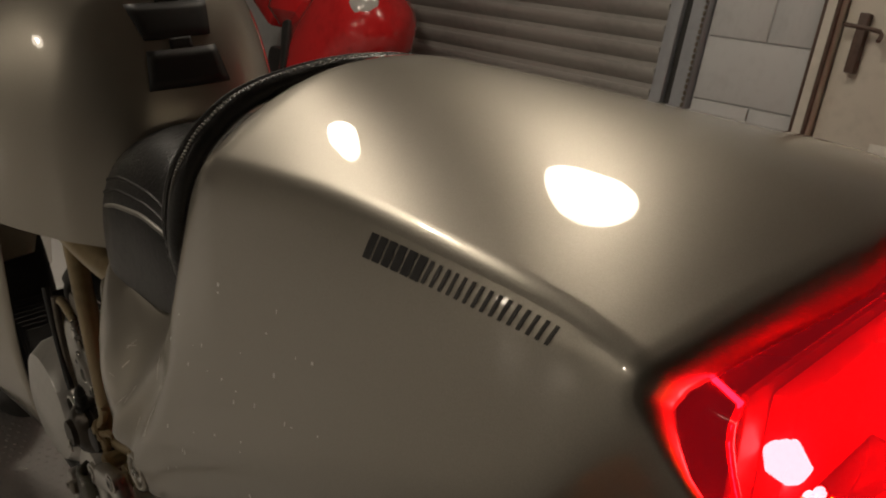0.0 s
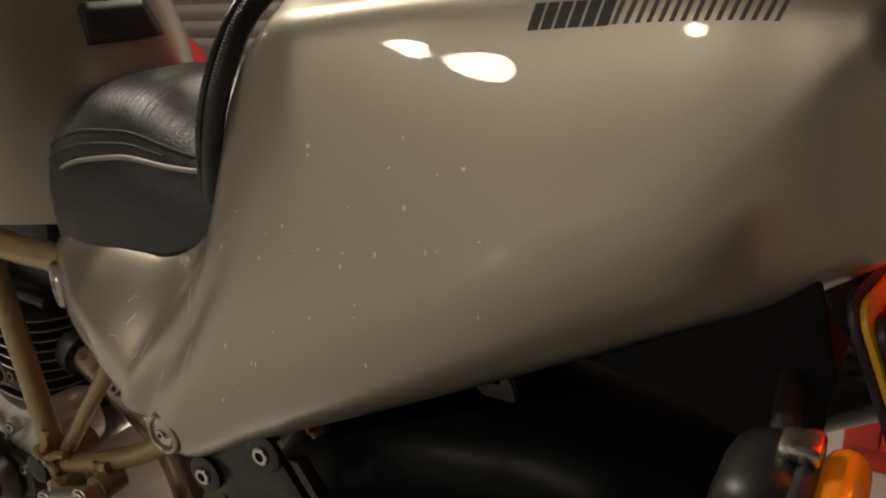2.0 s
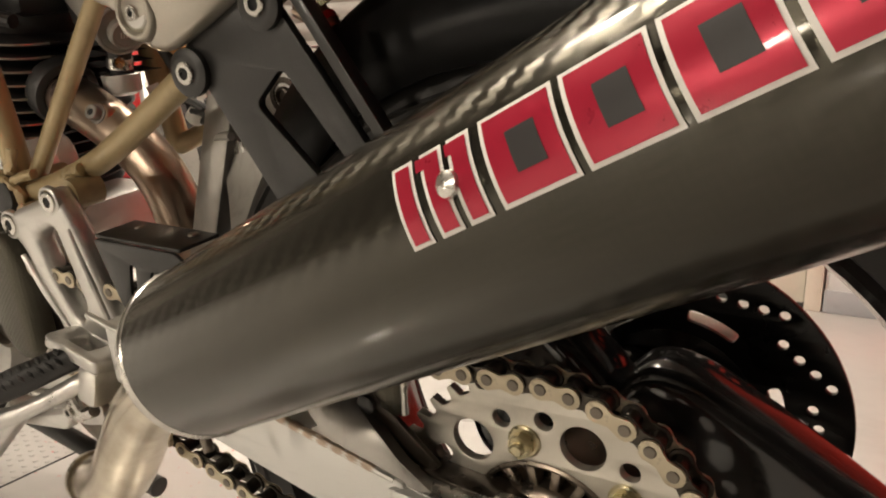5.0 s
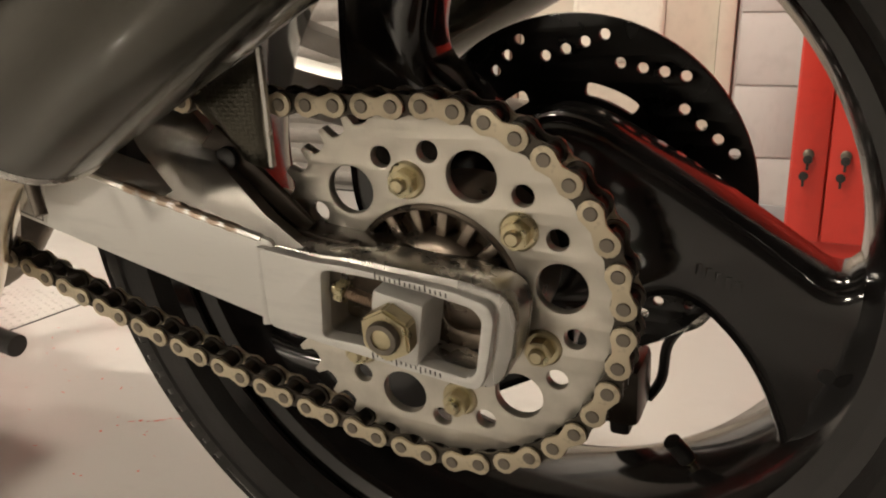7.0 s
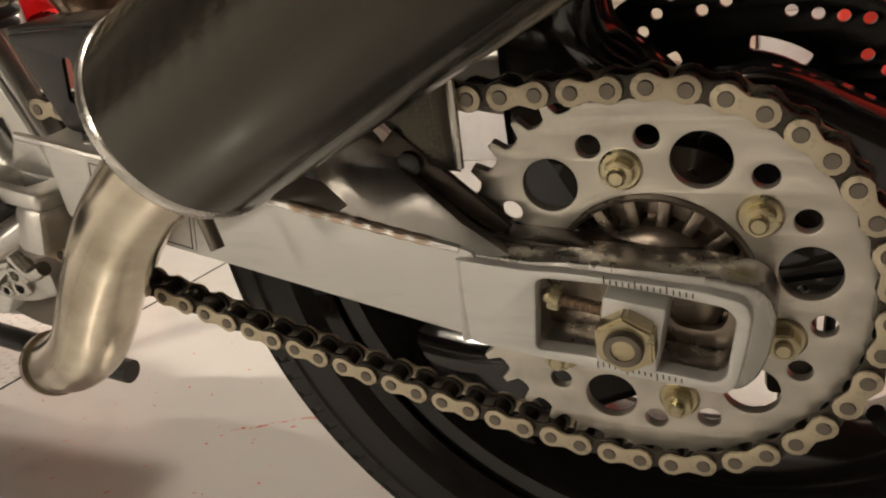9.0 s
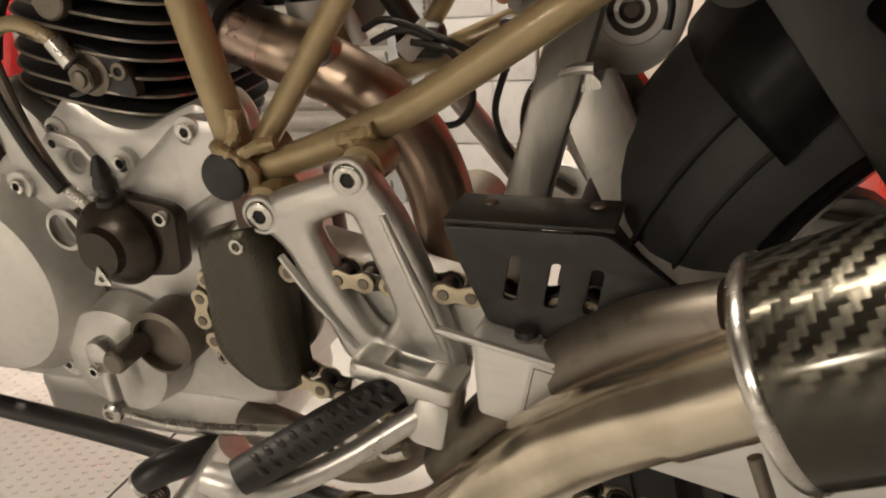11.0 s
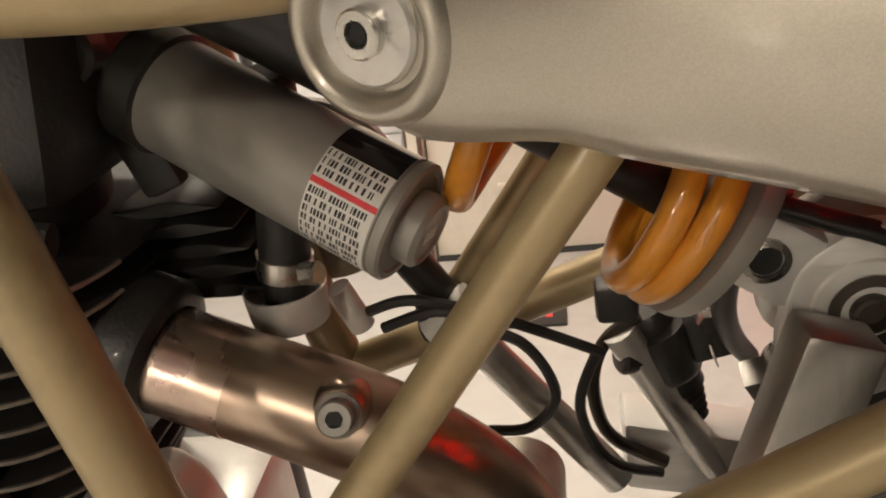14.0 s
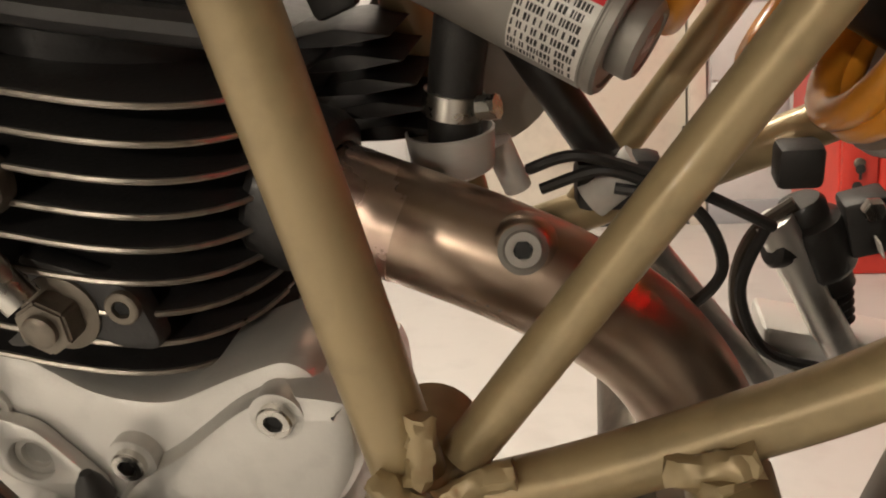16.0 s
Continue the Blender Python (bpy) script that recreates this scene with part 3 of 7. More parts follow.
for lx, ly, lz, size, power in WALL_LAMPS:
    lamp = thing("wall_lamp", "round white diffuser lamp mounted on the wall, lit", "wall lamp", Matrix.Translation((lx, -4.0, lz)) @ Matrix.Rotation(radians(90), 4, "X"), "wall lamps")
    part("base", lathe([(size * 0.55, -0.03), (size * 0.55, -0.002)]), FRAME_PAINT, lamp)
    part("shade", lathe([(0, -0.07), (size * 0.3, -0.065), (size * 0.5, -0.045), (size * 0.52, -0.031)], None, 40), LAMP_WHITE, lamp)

# red scrapes and drips on the floor, and one saw-cut joint
rnd = random.Random(11)
stains = bmesh.new()


def blot(cx, cy, rx, ry, turn):
    vs = []
    for k in range(9):
        a = 2 * math.pi * k / 9
        q = rnd.uniform(0.55, 1.1)
        px, py = rx * q * math.cos(a), ry * q * math.sin(a)
        vs.append(stains.verts.new((cx + px * math.cos(turn) - py * math.sin(turn), cy + px * math.sin(turn) + py * math.cos(turn), 0.0006)))
    stains.faces.new(vs)


for k in range(26):
    s = k / 25
    blot(-0.50 + 0.115 * s + rnd.uniform(-0.004, 0.004), 0.163 + 0.088 * s + rnd.uniform(-0.004, 0.004), rnd.uniform(0.002, 0.006), rnd.uniform(0.0008, 0.0022), 0.65)
for k in range(120):
    blot(rnd.uniform(-0.98, -0.25), rnd.uniform(0.0, 0.6), rnd.uniform(0.001, 0.0045), rnd.uniform(0.0006, 0.002), rnd.uniform(0, 3))
tagged(part("floor_stains", stains, STAIN, None), "dried red paint scrapes and drips on the floor", "stain", kind="stuff")
structure("floor_joint", tube([(-0.78, -0.35, -0.001), (-0.855, 0.012, -0.001), (-0.918, 0.308, -0.001), (-1.05, 0.95, -0.001)], 0.0025, 6, 2, flat=1.0), BLACK_HOLE, "dark narrow joint in the floor", "joint")

# beyond the joint the floor carries low round studs in a slanted grid
studs = bmesh.new()
for i in range(52):
    for j in range(44):
        u, v = 0.010 + 0.019 * i, -0.30 + 0.019 * j
        edge = curve(v, [-0.35, 0.012, 0.308, 0.95], [-0.78, -0.855, -0.918, -1.05])
        cx, cy = edge - u, v + (0.0095 if i % 2 else 0.0)
        ring = [studs.verts.new((cx + 0.0045 * math.cos(a), cy + 0.0045 * math.sin(a), 0.0002)) for a in (math.pi * k / 3 for k in range(6))]
        cap = [studs.verts.new((cx + 0.0030 * math.cos(a), cy + 0.0030 * math.sin(a), 0.0016)) for a in (math.pi * k / 3 for k in range(6))]
        for k in range(6):
            studs.faces.new((ring[k], ring[(k + 1) % 6], cap[(k + 1) % 6], cap[k]))
        studs.faces.new(cap)
tagged(part("floor_studs", studs, FLOOR, None), "low grey studs of the floor covering beyond the joint", "stud", kind="stuff")

# ---- the motorcycle: rear wheel, brake disc, sprocket and chain ----
bike = thing("motorcycle", "champagne-silver sports motorcycle with gold trellis frame on its side stand", "motorcycle", LEAN)

wheel = part("rear_wheel", lathe([(0.030, -0.075), (0.045, -0.07), (0.05, -0.03), (0.05, 0.03), (0.045, 0.055), (0.030, 0.06)],
             Matrix.Rotation(radians(-90), 4, "X"), 40), BLACK_GLOSS, bike, "black three-spoke rear wheel")


def tyre_mesh():
    """A rounded sport tyre about the y axis."""
    prof = []
    for k in range(25):
        a = math.pi * (k / 24 - 0.5)
        prof.append((0.226 + 0.086 * math.cos(a) ** 0.8, 0.088 * math.sin(a)))
    prof = [(0.218, -0.062), (0.222, -0.078)] + prof + [(0.222, 0.078), (0.218, 0.062)]
    return lathe(prof, Matrix.Rotation(radians(-90), 4, "X"), 96, cap=False)


part("tyre", tyre_mesh(), RUBBER, wheel, "black sport tyre with smooth sidewall")
# raised sidewall rings and lettering bars
for rr in (0.252, 0.276):
    part("sidewall_rib", lathe([(rr - 0.002, 0.0), (rr, 0.0022), (rr + 0.002, 0.0)], along_y(0, -0.0855 if rr < 0.26 else -0.0775, 0), 96, cap=False), RUBBER, wheel)


def arc_bar(r0, r1, a0, a1, y, thick=0.0012, n=8):
    bm = bmesh.new()
    top = [[bm.verts.new((r * math.cos(a), y - dy, r * math.sin(a))) for r, dy in ((r0, 0.0), (r0, thick), (r1, thick), (r1, 0.0))]
           for a in (radians(a0 + (a1 - a0) * k / n) for k in range(n + 1))]
    for p, q in zip(top, top[1:]):
        for k in range(4):
            bm.faces.new((p[k], p[(k + 1) % 4], q[(k + 1) % 4], q[k]))
    bm.faces.new(top[0])
    bm.faces.new(top[-1][::-1])
    return bm


for k in range(9):
    a0 = 196 + k * 3.1
    part("sidewall_letter_bar", arc_bar(0.258, 0.269, a0, a0 + 2.1, -0.0825, 0.0016, 3), RUBBER, wheel)
rim = part("rim", lathe([(0.214, -0.070), (0.222, -0.076), (0.226, -0.074), (0.224, -0.066), (0.206, -0.058), (0.198, -0.04), (0.196, 0.0), (0.198, 0.04),
           (0.206, 0.058), (0.224, 0.066), (0.226, 0.074), (0.222, 0.076), (0.214, 0.070), (0.215, 0.0)], Matrix.Rotation(radians(-90), 4, "X"), 96, cap=False), BLACK_GLOSS, wheel)


def spoke_mesh():
    """A broad cast spoke: straight upper edge, lower edge that sweeps out into the rim."""
    edge = [(0.0, 0.045), (0.030, 0.078), (0.060, 0.073), (0.107, 0.046), (0.147, 0.020), (0.181, -0.004), (0.190, -0.005), (0.199, 0.004), (0.209, 0.012), (0.209, -0.03), (0.196, -0.088),
            (0.180, -0.112), (0.166, -0.114), (0.165, -0.100), (0.154, -0.071), (0.138, -0.046), (0.119, -0.028), (0.104, -0.023), (0.085, -0.032), (0.050, -0.040), (0.0, -0.040)]
    rr = [0.004, 0.02, 0.02, 0.004, 0.004, 0.010, 0.008, 0.006, 0.003, 0.003, 0.003, 0.003, 0.006, 0.01, 0.02, 0.02, 0.02, 0.02, 0.02, 0.01, 0.004]
    return plate(rounded(edge, rr, 4), [], 0.050, 0.011, at_y(-0.015))


for a in (0, 120, 240):
    m = Matrix.Rotation(radians(-a), 4, "Y")
    bm = spoke_mesh()
    bm.transform(m)
    sp = part("spoke", bm, BLACK_GLOSS, wheel, sharp=50)
    if a == 0:
        part("spoke_hole", lathe([(0.0045, 0), (0.0, 0.0005)], along_y(0.186, -0.0402, -0.055), 16), BLACK_HOLE, sp)
        for k in range(5):
            part("cast_mark_bar", box(0.118 + k * 0.005, 0.1215 + k * 0.005, -0.0404, -0.0398, -0.006 - k * 0.002, 0.001 - k * 0.002, 0.0003), BLACK_GLOSS, sp)
valve = part("valve", tube([(0.121, 0.012, -0.168), (0.112, 0.0, -0.152), (0.1095, -0.002, -0.146)], 0.0032, 12), ZINC, wheel)
part("valve_cap", tube([(0.1135, 0.001, -0.1535), (0.1045, -0.005, -0.1385)], 0.0058, 14, 1), BLACK_PLASTIC, valve, "ribbed black plastic valve cap")

# brake disc with four-hole rows that sweep outwards; it sits a little behind the sprocket's axis in the leaning frame
DISC_X, DISC_Z = 0.0200, -0.0031


def on_disc(r, deg):
    return DISC_X + r * math.cos(radians(deg)), DISC_Z + r * math.sin(radians(deg))


holes = []
for g in range(12):
    for k, (r, a) in enumerate(((0.0945, 0.0), (0.0975, -8.3), (0.1025, -15.4), (0.1088, -21.8))):
        holes.append(circle(*on_disc(r, 70.0 - 30 * g + a), 0.0036, 14))
for k in range(6):
    slot = [on_disc(0.0775, 68 + 60 * k + 14 * q) for q in np.linspace(-1, 1, 7)] + [on_disc(0.0685, 68 + 60 * k + 14 * q) for q in np.linspace(1, -1, 7)]
    holes.append(rounded(slot, 0.0035, 2))
part("brake_disc", plate(circle(DISC_X, DISC_Z, 0.1196, 96), holes, 0.005, 0.0006, at_y(0.065)), DISC_BLACK, wheel, "drilled black brake disc")
part("disc_carrier", lathe([(0.03, 0), (0.062, 0.0), (0.064, 0.004), (0.05, 0.012), (0.03, 0.02)], Matrix.Translation((DISC_X, 0.069, DISC_Z)) @ Matrix.Rotation(radians(90), 4, "X"), 48), BLACK_GLOSS, wheel)

# sprocket: 39 teeth of 5/8 inch pitch
TEETH, PITCH = 39, 0.015875
PR = PITCH / 2 / math.sin(math.pi / TEETH)
BOLT0 = 99.7
outline = []
for k in range(TEETH):
    a = 2 * math.pi * (k + 0.5) / TEETH
    for da, r in ((-0.062, PR - 0.0052), (-0.036, PR - 0.0042), (-0.016, PR + 0.0028), (0.016, PR + 0.0028), (0.036, PR - 0.0042), (0.062, PR - 0.0052)):
        outline.append((r * math.cos(a + da), r * math.sin(a + da)))
holes = [circle(0, 0, 0.0485, 48)]
for k in range(6):
    a = radians(BOLT0 + 30 + 60 * k)
    holes.append(circle(0.0682 * math.cos(a), 0.0682 * math.sin(a), 0.0130, 32))
    for d in (-10.8, 9.2):
        b = radians(BOLT0 + 60 * k + d)
        holes.append(circle(0.0750 * math.cos(b), 0.0750 * math.sin(b), 0.0056, 20))
sprocket = part("sprocket", plate(outline, holes, 0.006, 0.0006, at_y(-0.1085)), SPROCKET, bike, "pale worn alloy rear sprocket with lightening holes", 25)
for k in range(6):
    a = radians(BOLT0 + 60 * k)
    m = along_y(0.0612 * math.cos(a), -0.1115, 0.0612 * math.sin(a)) @ Matrix.Rotation(0.4 * k, 4, "Z")
    part("sprocket_nut", hex_bolt(bmesh.new(), m, 0.0072, 0.0075), ZINC, sprocket, "yellow zinc-plated flanged nut")
carrier = part("sprocket_carrier", lathe([(0.02, -0.05), (0.05, -0.05), (0.0484, -0.012), (0.0484, 0.0065), (0.0470, 0.0075), (0.0455, 0.0070), (0.0450, -0.004), (0.034, -0.004), (0.0335, 0.006),
               (0.032, 0.0085), (0.026, 0.012), (0.0, 0.012)], along_y(0, -0.1055, 0), 72), BROWN_STEEL, bike, "greasy brown steel cush-drive carrier with ribs")
for k in range(18):
    m = Matrix.Rotation(-2 * math.pi * k / 18, 4, "Y")
    part("rib", box(0.033, 0.0462, -0.1122, -0.1000, -0.0027, 0.0027, 0.0008, m), BROWN_STEEL, carrier)


def link_plate(r, waist):
    """A figure-of-eight side plate, one pitch long, in the x-z plane about its middle."""
    h = PITCH / 2
    pts = []
    for side, a0, a1 in ((1, -125, 125), (-1, 55, 305)):
        pts += [(side * h + r * math.cos(radians(a)), r * math.sin(radians(a))) for a in np.linspace(a0, a1, 9)]
        pts.append((0, waist * side))
    return plate(pts, [], 0.0018, 0.0003)


outer_bm = bmesh.new()
for y in (-0.0082, 0.0082):
    one = link_plate(0.0064, 0.0040)
    one.transform(at_y(y))
    join(outer_bm, one)
OUTER_LINK = mesh_of("outer_link", outer_bm, 30)
OUTER_LINK.materials.append(CHAIN_SIDE)
inner_bm = bmesh.new()
for y in (-0.0056, 0.0056):
    one = link_plate(0.0070, 0.0047)
    one.transform(at_y(y))
    join(inner_bm, one)
for sx in (-1, 1):
    lathe([(0.0051, -0.0046), (0.0051, 0.0046)], Matrix.Translation((sx * PITCH / 2, 0, 0)) @ Matrix.Rotation(radians(90), 4, "X"), 12, inner_bm)
INNER_LINK = mesh_of("inner_link", inner_bm, 30)
INNER_LINK.materials.append(CHAIN_DARK)
pin_bm = bmesh.new()
for sx in (-1, 1):
    lathe([(0.0030, -0.0100), (0.0034, -0.0096), (0.0034, 0.0096), (0.0030, 0.0100)], Matrix.Translation((sx * PITCH / 2, 0, 0)) @ Matrix.Rotation(radians(90), 4, "X"), 12, pin_bm)
PINS = mesh_of("pins", pin_bm, 30)
PINS.materials.append(DARK_STEEL)

# the chain's loop: round the rear sprocket, along the slack lower run to the front sprocket, and back on top
CHAIN_Y = -0.1095
FRONT_C, FRONT_R = Vector((-0.470, 0.0, 0.075)), 0.038


def on_arc(centre, r, a):
    return centre + Vector((r * math.cos(radians(a)), 0, r * math.sin(radians(a))))


ORIGIN = Vector((0, 0, 0))
loop = [on_arc(ORIGIN, PR, a) for a in np.linspace(97, -97, 60)]
low_a, low_b = loop[-1], on_arc(FRONT_C, FRONT_R, 285)
for s in np.linspace(0, 1, 40)[1:]:
    loop.append(low_a.lerp(low_b, s) + Vector((0, 0, -0.012 * math.sin(math.pi * s ** 0.75))))
for a in np.linspace(285, 97, 20)[1:]:
    loop.append(on_arc(FRONT_C, FRONT_R, a))
for s in np.linspace(0, 1, 30)[1:]:
    loop.append(on_arc(FRONT_C, FRONT_R, 97).lerp(loop[0], s) + Vector((0, 0, -0.007 * math.sin(math.pi * s))))
run = [0.0]
for p, q in zip(loop, loop[1:]):
    run.append(run[-1] + (q - p).length)
LINKS = int(round(run[-1] / PITCH / 2)) * 2


def on_loop(s):
    s = s % run[-1]
    return Vector([float(np.interp(s, run, [p[k] for p in loop])) for k in range(3)])


chain = part("chain", lathe([(0.003, -0.009), (0.003, 0.009)], along_y(on_loop(0).x, CHAIN_Y, on_loop(0).z), 10), DARK_STEEL, bike, "greasy drive chain with gilded side plates")
for k in range(LINKS):
    a, b = on_loop(k * run[-1] / LINKS), on_loop((k + 1) * run[-1] / LINKS)
    mid, d = (a + b) / 2, b - a
    m = Matrix.Translation((mid.x, CHAIN_Y, mid.z)) @ Matrix.Rotation(-math.atan2(d.z, d.x), 4, "Y")
    for nm, me in (("outer_link", OUTER_LINK), ("pin", PINS)) if k % 2 else (("inner_link", INNER_LINK),):
        lk = new(nm, me)
        lk.parent = chain
        lk.matrix_local = m

# ---- swingarm, axle and adjuster ----
swingarm = part("swingarm", plate(rounded([(-0.322, 0.046), (-0.322, 0.094), (-0.20, 0.064), (-0.072, 0.034), (-0.072, -0.016)], 0.004, 3), [], 0.034, 0.004, at_y(-0.127)), ALU_BRUSHED, bike, "bare aluminium box-section swingarm")
part("arm_front", plate(rounded([(-0.435, 0.072), (-0.435, 0.122), (-0.310, 0.090), (-0.310, 0.044)], 0.004, 3), [], 0.030, 0.004, at_y(-0.086)), ALU_BRUSHED, swingarm)
WINDOW = rounded([(-0.0475, -0.0145), (-0.0435, 0.0215), (-0.0395, 0.0231), (-0.013, 0.0217), (0.010, 0.0184), (0.036, 0.0135), (0.0405, 0.0085), (0.036, -0.0205), (0.031, -0.0240), (-0.0247, -0.0155)], 0.0035, 4)
part("axle_block", plate(rounded([(-0.078, -0.0140), (-0.078, 0.0325), (-0.048, 0.0290), (-0.03, 0.0295), (0.030, 0.0250), (0.050, 0.0205), (0.056, 0.0110), (0.0535, -0.0100), (0.048, -0.0250), (0.041, -0.0320), (0.005, -0.0270), (-0.05, -0.0190)], 0.005, 4), [WINDOW], 0.026, 0.0035, at_y(-0.1290)), MILLED, swingarm)
part("block_face", plate(rounded([(-0.080, -0.0135), (-0.080, 0.0310), (-0.048, 0.0270), (-0.03, 0.0268), (0.027, 0.0208), (0.0440, 0.0165), (0.0466, 0.0092), (0.0438, -0.0080), (0.0405, -0.0235), (0.0365, -0.0298), (0.005, -0.0262), (-0.05, -0.0186)], 0.004, 4), [WINDOW], 0.010, 0.0012, at_y(-0.1420)), ALU_BRUSHED, swingarm)
part("block_back", plate(rounded([(-0.05, -0.018), (-0.05, 0.025), (0.046, 0.018), (0.044, -0.024)], 0.006), [rounded([(0.008, -0.012), (0.011, 0.009), (0.036, 0.006), (0.033, -0.015)], 0.0098, 6)], 0.006, 0.0006, at_y(-0.119)), BROWN_STEEL, swingarm)
part("weld_seam", tube([(-0.0770 - 0.0035 * s, -0.1440, 0.031 - 0.044 * s) for s in np.linspace(0, 1, 12)], 0.0046, 10, 2, flat=0.35), ALU_BRUSHED, swingarm)
part("weld_seam", tube([(-0.34 + 0.26 * s, -0.1415, 0.0955 - 0.062 * s) for s in np.linspace(0, 1, 12)], 0.0026, 8, 2), ALU, swingarm)
for k in range(15):
    x = -0.013 + k * 0.0026
    up, down = 0.0224 - 0.13 * (x + 0.013), -0.0162 - 0.146 * (x + 0.0247)
    high = 0.0036 if k % 5 == 0 else 0.0022
    part("scale_mark", box(x, x + 0.0005, -0.1474, -0.1469, up, up + high), BLACK_INK, swingarm)
    part("scale_mark", box(x - 0.006, x - 0.0055, -0.1474, -0.1469, down - high, down), BLACK_INK, swingarm)
part("adjuster_block", box(-0.0135, 0.0135, -0.151, -0.124, -0.0172, 0.0172, 0.0018, Matrix.Translation((-0.0028, 0, -0.001)) @ Matrix.Rotation(radians(10), 4, "Y")), ALU_BRUSHED, swingarm)
axle = part("axle_nut", hex_bolt(bmesh.new(), along_y(-0.003, -0.149, 0.0), 0.0142, 0.010, False), ZINC, swingarm, "large yellow zinc axle nut")
part("axle", lathe([(0.0085, 0.0), (0.0085, 0.014), (0.0078, 0.0152), (0.0052, 0.0152), (0.0048, 0.012), (0, 0.012)], along_y(-0.003, -0.149, 0), 24), DARK_STEEL, swingarm)
part("axle_bore", lathe([(0.0048, 0.0124), (0, 0.0125)], along_y(-0.003, -0.149, 0), 20), BLACK_HOLE, swingarm)
part("adjuster_bolt", lathe([(0.0, 0.0)] + [(0.0034 if k % 2 else 0.0028, 0.0007 * k) for k in range(44)], frame_to((-0.0440, -0.137, 0.0095), (-0.012, -0.137, 0.002)), 14), BRONZED, swingarm, "threaded chain adjuster")
hx = bmesh.new()
hex_bolt(hx, frame_to((-0.0345, -0.137, 0.0072), (-0.048, -0.137, 0.0104)), 0.0066, 0.005, False)
part("lock_nut", hx, ZINC, swingarm)
# outlined label on the beam, tilted with it
LABEL_M = Matrix.Translation((-0.261, -0.1443, 0.0545)) @ Matrix.Rotation(radians(14), 4, "Y")
lab = part("arm_label", plate(rounded([(-0.035, -0.020), (-0.035, 0.020), (0.033, 0.020), (0.033, -0.020)], 0.003), [], 0.0005, 0.0, LABEL_M), ALU_PAINT, swingarm, "silver film label with a thin dark outline")
for x0, x1, z0, z1 in ((-0.033, 0.031, 0.0175, 0.0181), (-0.033, 0.031, -0.0181, -0.0175), (-0.033, -0.0324, -0.0175, 0.0175), (0.0304, 0.031, -0.0175, 0.0175)):
    part("label_line", box(x0, x1, -0.0005, -0.0003, z0, z1, 0, LABEL_M), GREY_INK, lab)
for k in range(4):
    part("print_bar", box(-0.006, 0.020 - 0.006 * (k % 2), -0.0005, -0.0003, 0.0125 - k * 0.005, 0.0136 - k * 0.005, 0, LABEL_M), GREY_INK, lab)
# the triangulated upper bracing
def beam(a, b, wide, deep, up=(0, 1, 0), bevel=0.003, taper=1.0):
    a, b = Vector(a), Vector(b)
    z = (b - a).normalized()
    y = Vector(up)
    y = (y - z * y.dot(z)).normalized()
    x = y.cross(z)
    m = Matrix((x, y, z)).transposed().to_4x4()
    m.translation = a
    bm = box(-wide / 2, wide / 2, -deep / 2, deep / 2, 0, (b - a).length, bevel)
    for v in bm.verts:
        s = v.co.z / (b - a).length
        v.co.x *= 1 + (taper - 1) * s
    bm.transform(m)
    return bm


def gusset(side):
    """A thick curved plate that rises from the beam and leans in towards the upper cross tube."""
    low = [(-0.150, 0.141, 0.046), (-0.136, 0.139, 0.054), (-0.162, 0.131, 0.073), (-0.187, 0.115, 0.085), (-0.218, 0.096, 0.102), (-0.243, 0.082, 0.116), (-0.265, 0.064, 0.135), (-0.283, 0.044, 0.161), (-0.298, 0.030, 0.192)]
    top = [(-0.052, 0.141, 0.027), (-0.078, 0.141, 0.046), (-0.106, 0.136, 0.070), (-0.125, 0.119, 0.082), (-0.162, 0.099, 0.099), (-0.198, 0.081, 0.118), (-0.223, 0.061, 0.140), (-0.245, 0.041, 0.165), (-0.265, 0.028, 0.203)]
    bm = bmesh.new()
    rings = []
    for a, b in zip(low, top):
        a, b = Vector(a), Vector(b)
        ring = []
        for p, inset in ((a, 0.0), (a.lerp(b, 0.12), 0.0), (a.lerp(b, 0.88), 0.0), (b, 0.0022), (b, 0.012), (a, 0.012)):
            ring.append(bm.verts.new((p.x, side * (p.y - inset), p.z - inset * 0.3)))
        rings.append(ring)
    for p, q in zip(rings, rings[1:]):
        for k in range(6):
            bm.faces.new((p[k], p[(k + 1) % 6], q[(k + 1) % 6], q[k]))
    bm.faces.new(rings[0][::-1])
    bm.faces.new(rings[-1])
    return bm


for sy in (-1, 1):
    part("upper_brace", gusset(sy), SHADED_ALU, swingarm, "milled aluminium brace plate")
    part("knuckle_plate", plate(rounded([(-0.292, 0.205), (-0.287, 0.246), (-0.262, 0.262), (-0.236, 0.252), (-0.228, 0.225), (-0.238, 0.200), (-0.262, 0.186)], 0.012), [circle(-0.262, 0.228, 0.0165, 28)], 0.010, 0.0015, at_y(sy * 0.016 + 0.028) @ Matrix.Translation((0.002, 0, 0.0))), ALU_BRUSHED, swingarm)
part("upper_cross_tube", tube([(-0.280, -0.032, 0.192), (-0.280, 0.032, 0.192)], 0.009, 20, 1), MILLED, swingarm)
part("front_strut", beam((-0.280, -0.026, 0.242), (-0.334, -0.040, 0.070), 0.026, 0.022, (0, 1, 0), 0.003), SHADED_ALU, swingarm)
part("weld_seam", tube([(-0.300, -0.036, 0.196), (-0.288, -0.038, 0.204), (-0.272, -0.042, 0.206)], 0.0034, 8, 5), ALU, swingarm)
part("right_beam", plate(rounded([(-0.34, 0.050), (-0.34, 0.097), (-0.20, 0.064), (0.05, 0.030), (0.05, -0.025)], 0.004, 3), [], 0.034, 0.004, at_y(0.130)), ALU_BRUSHED, swingarm)
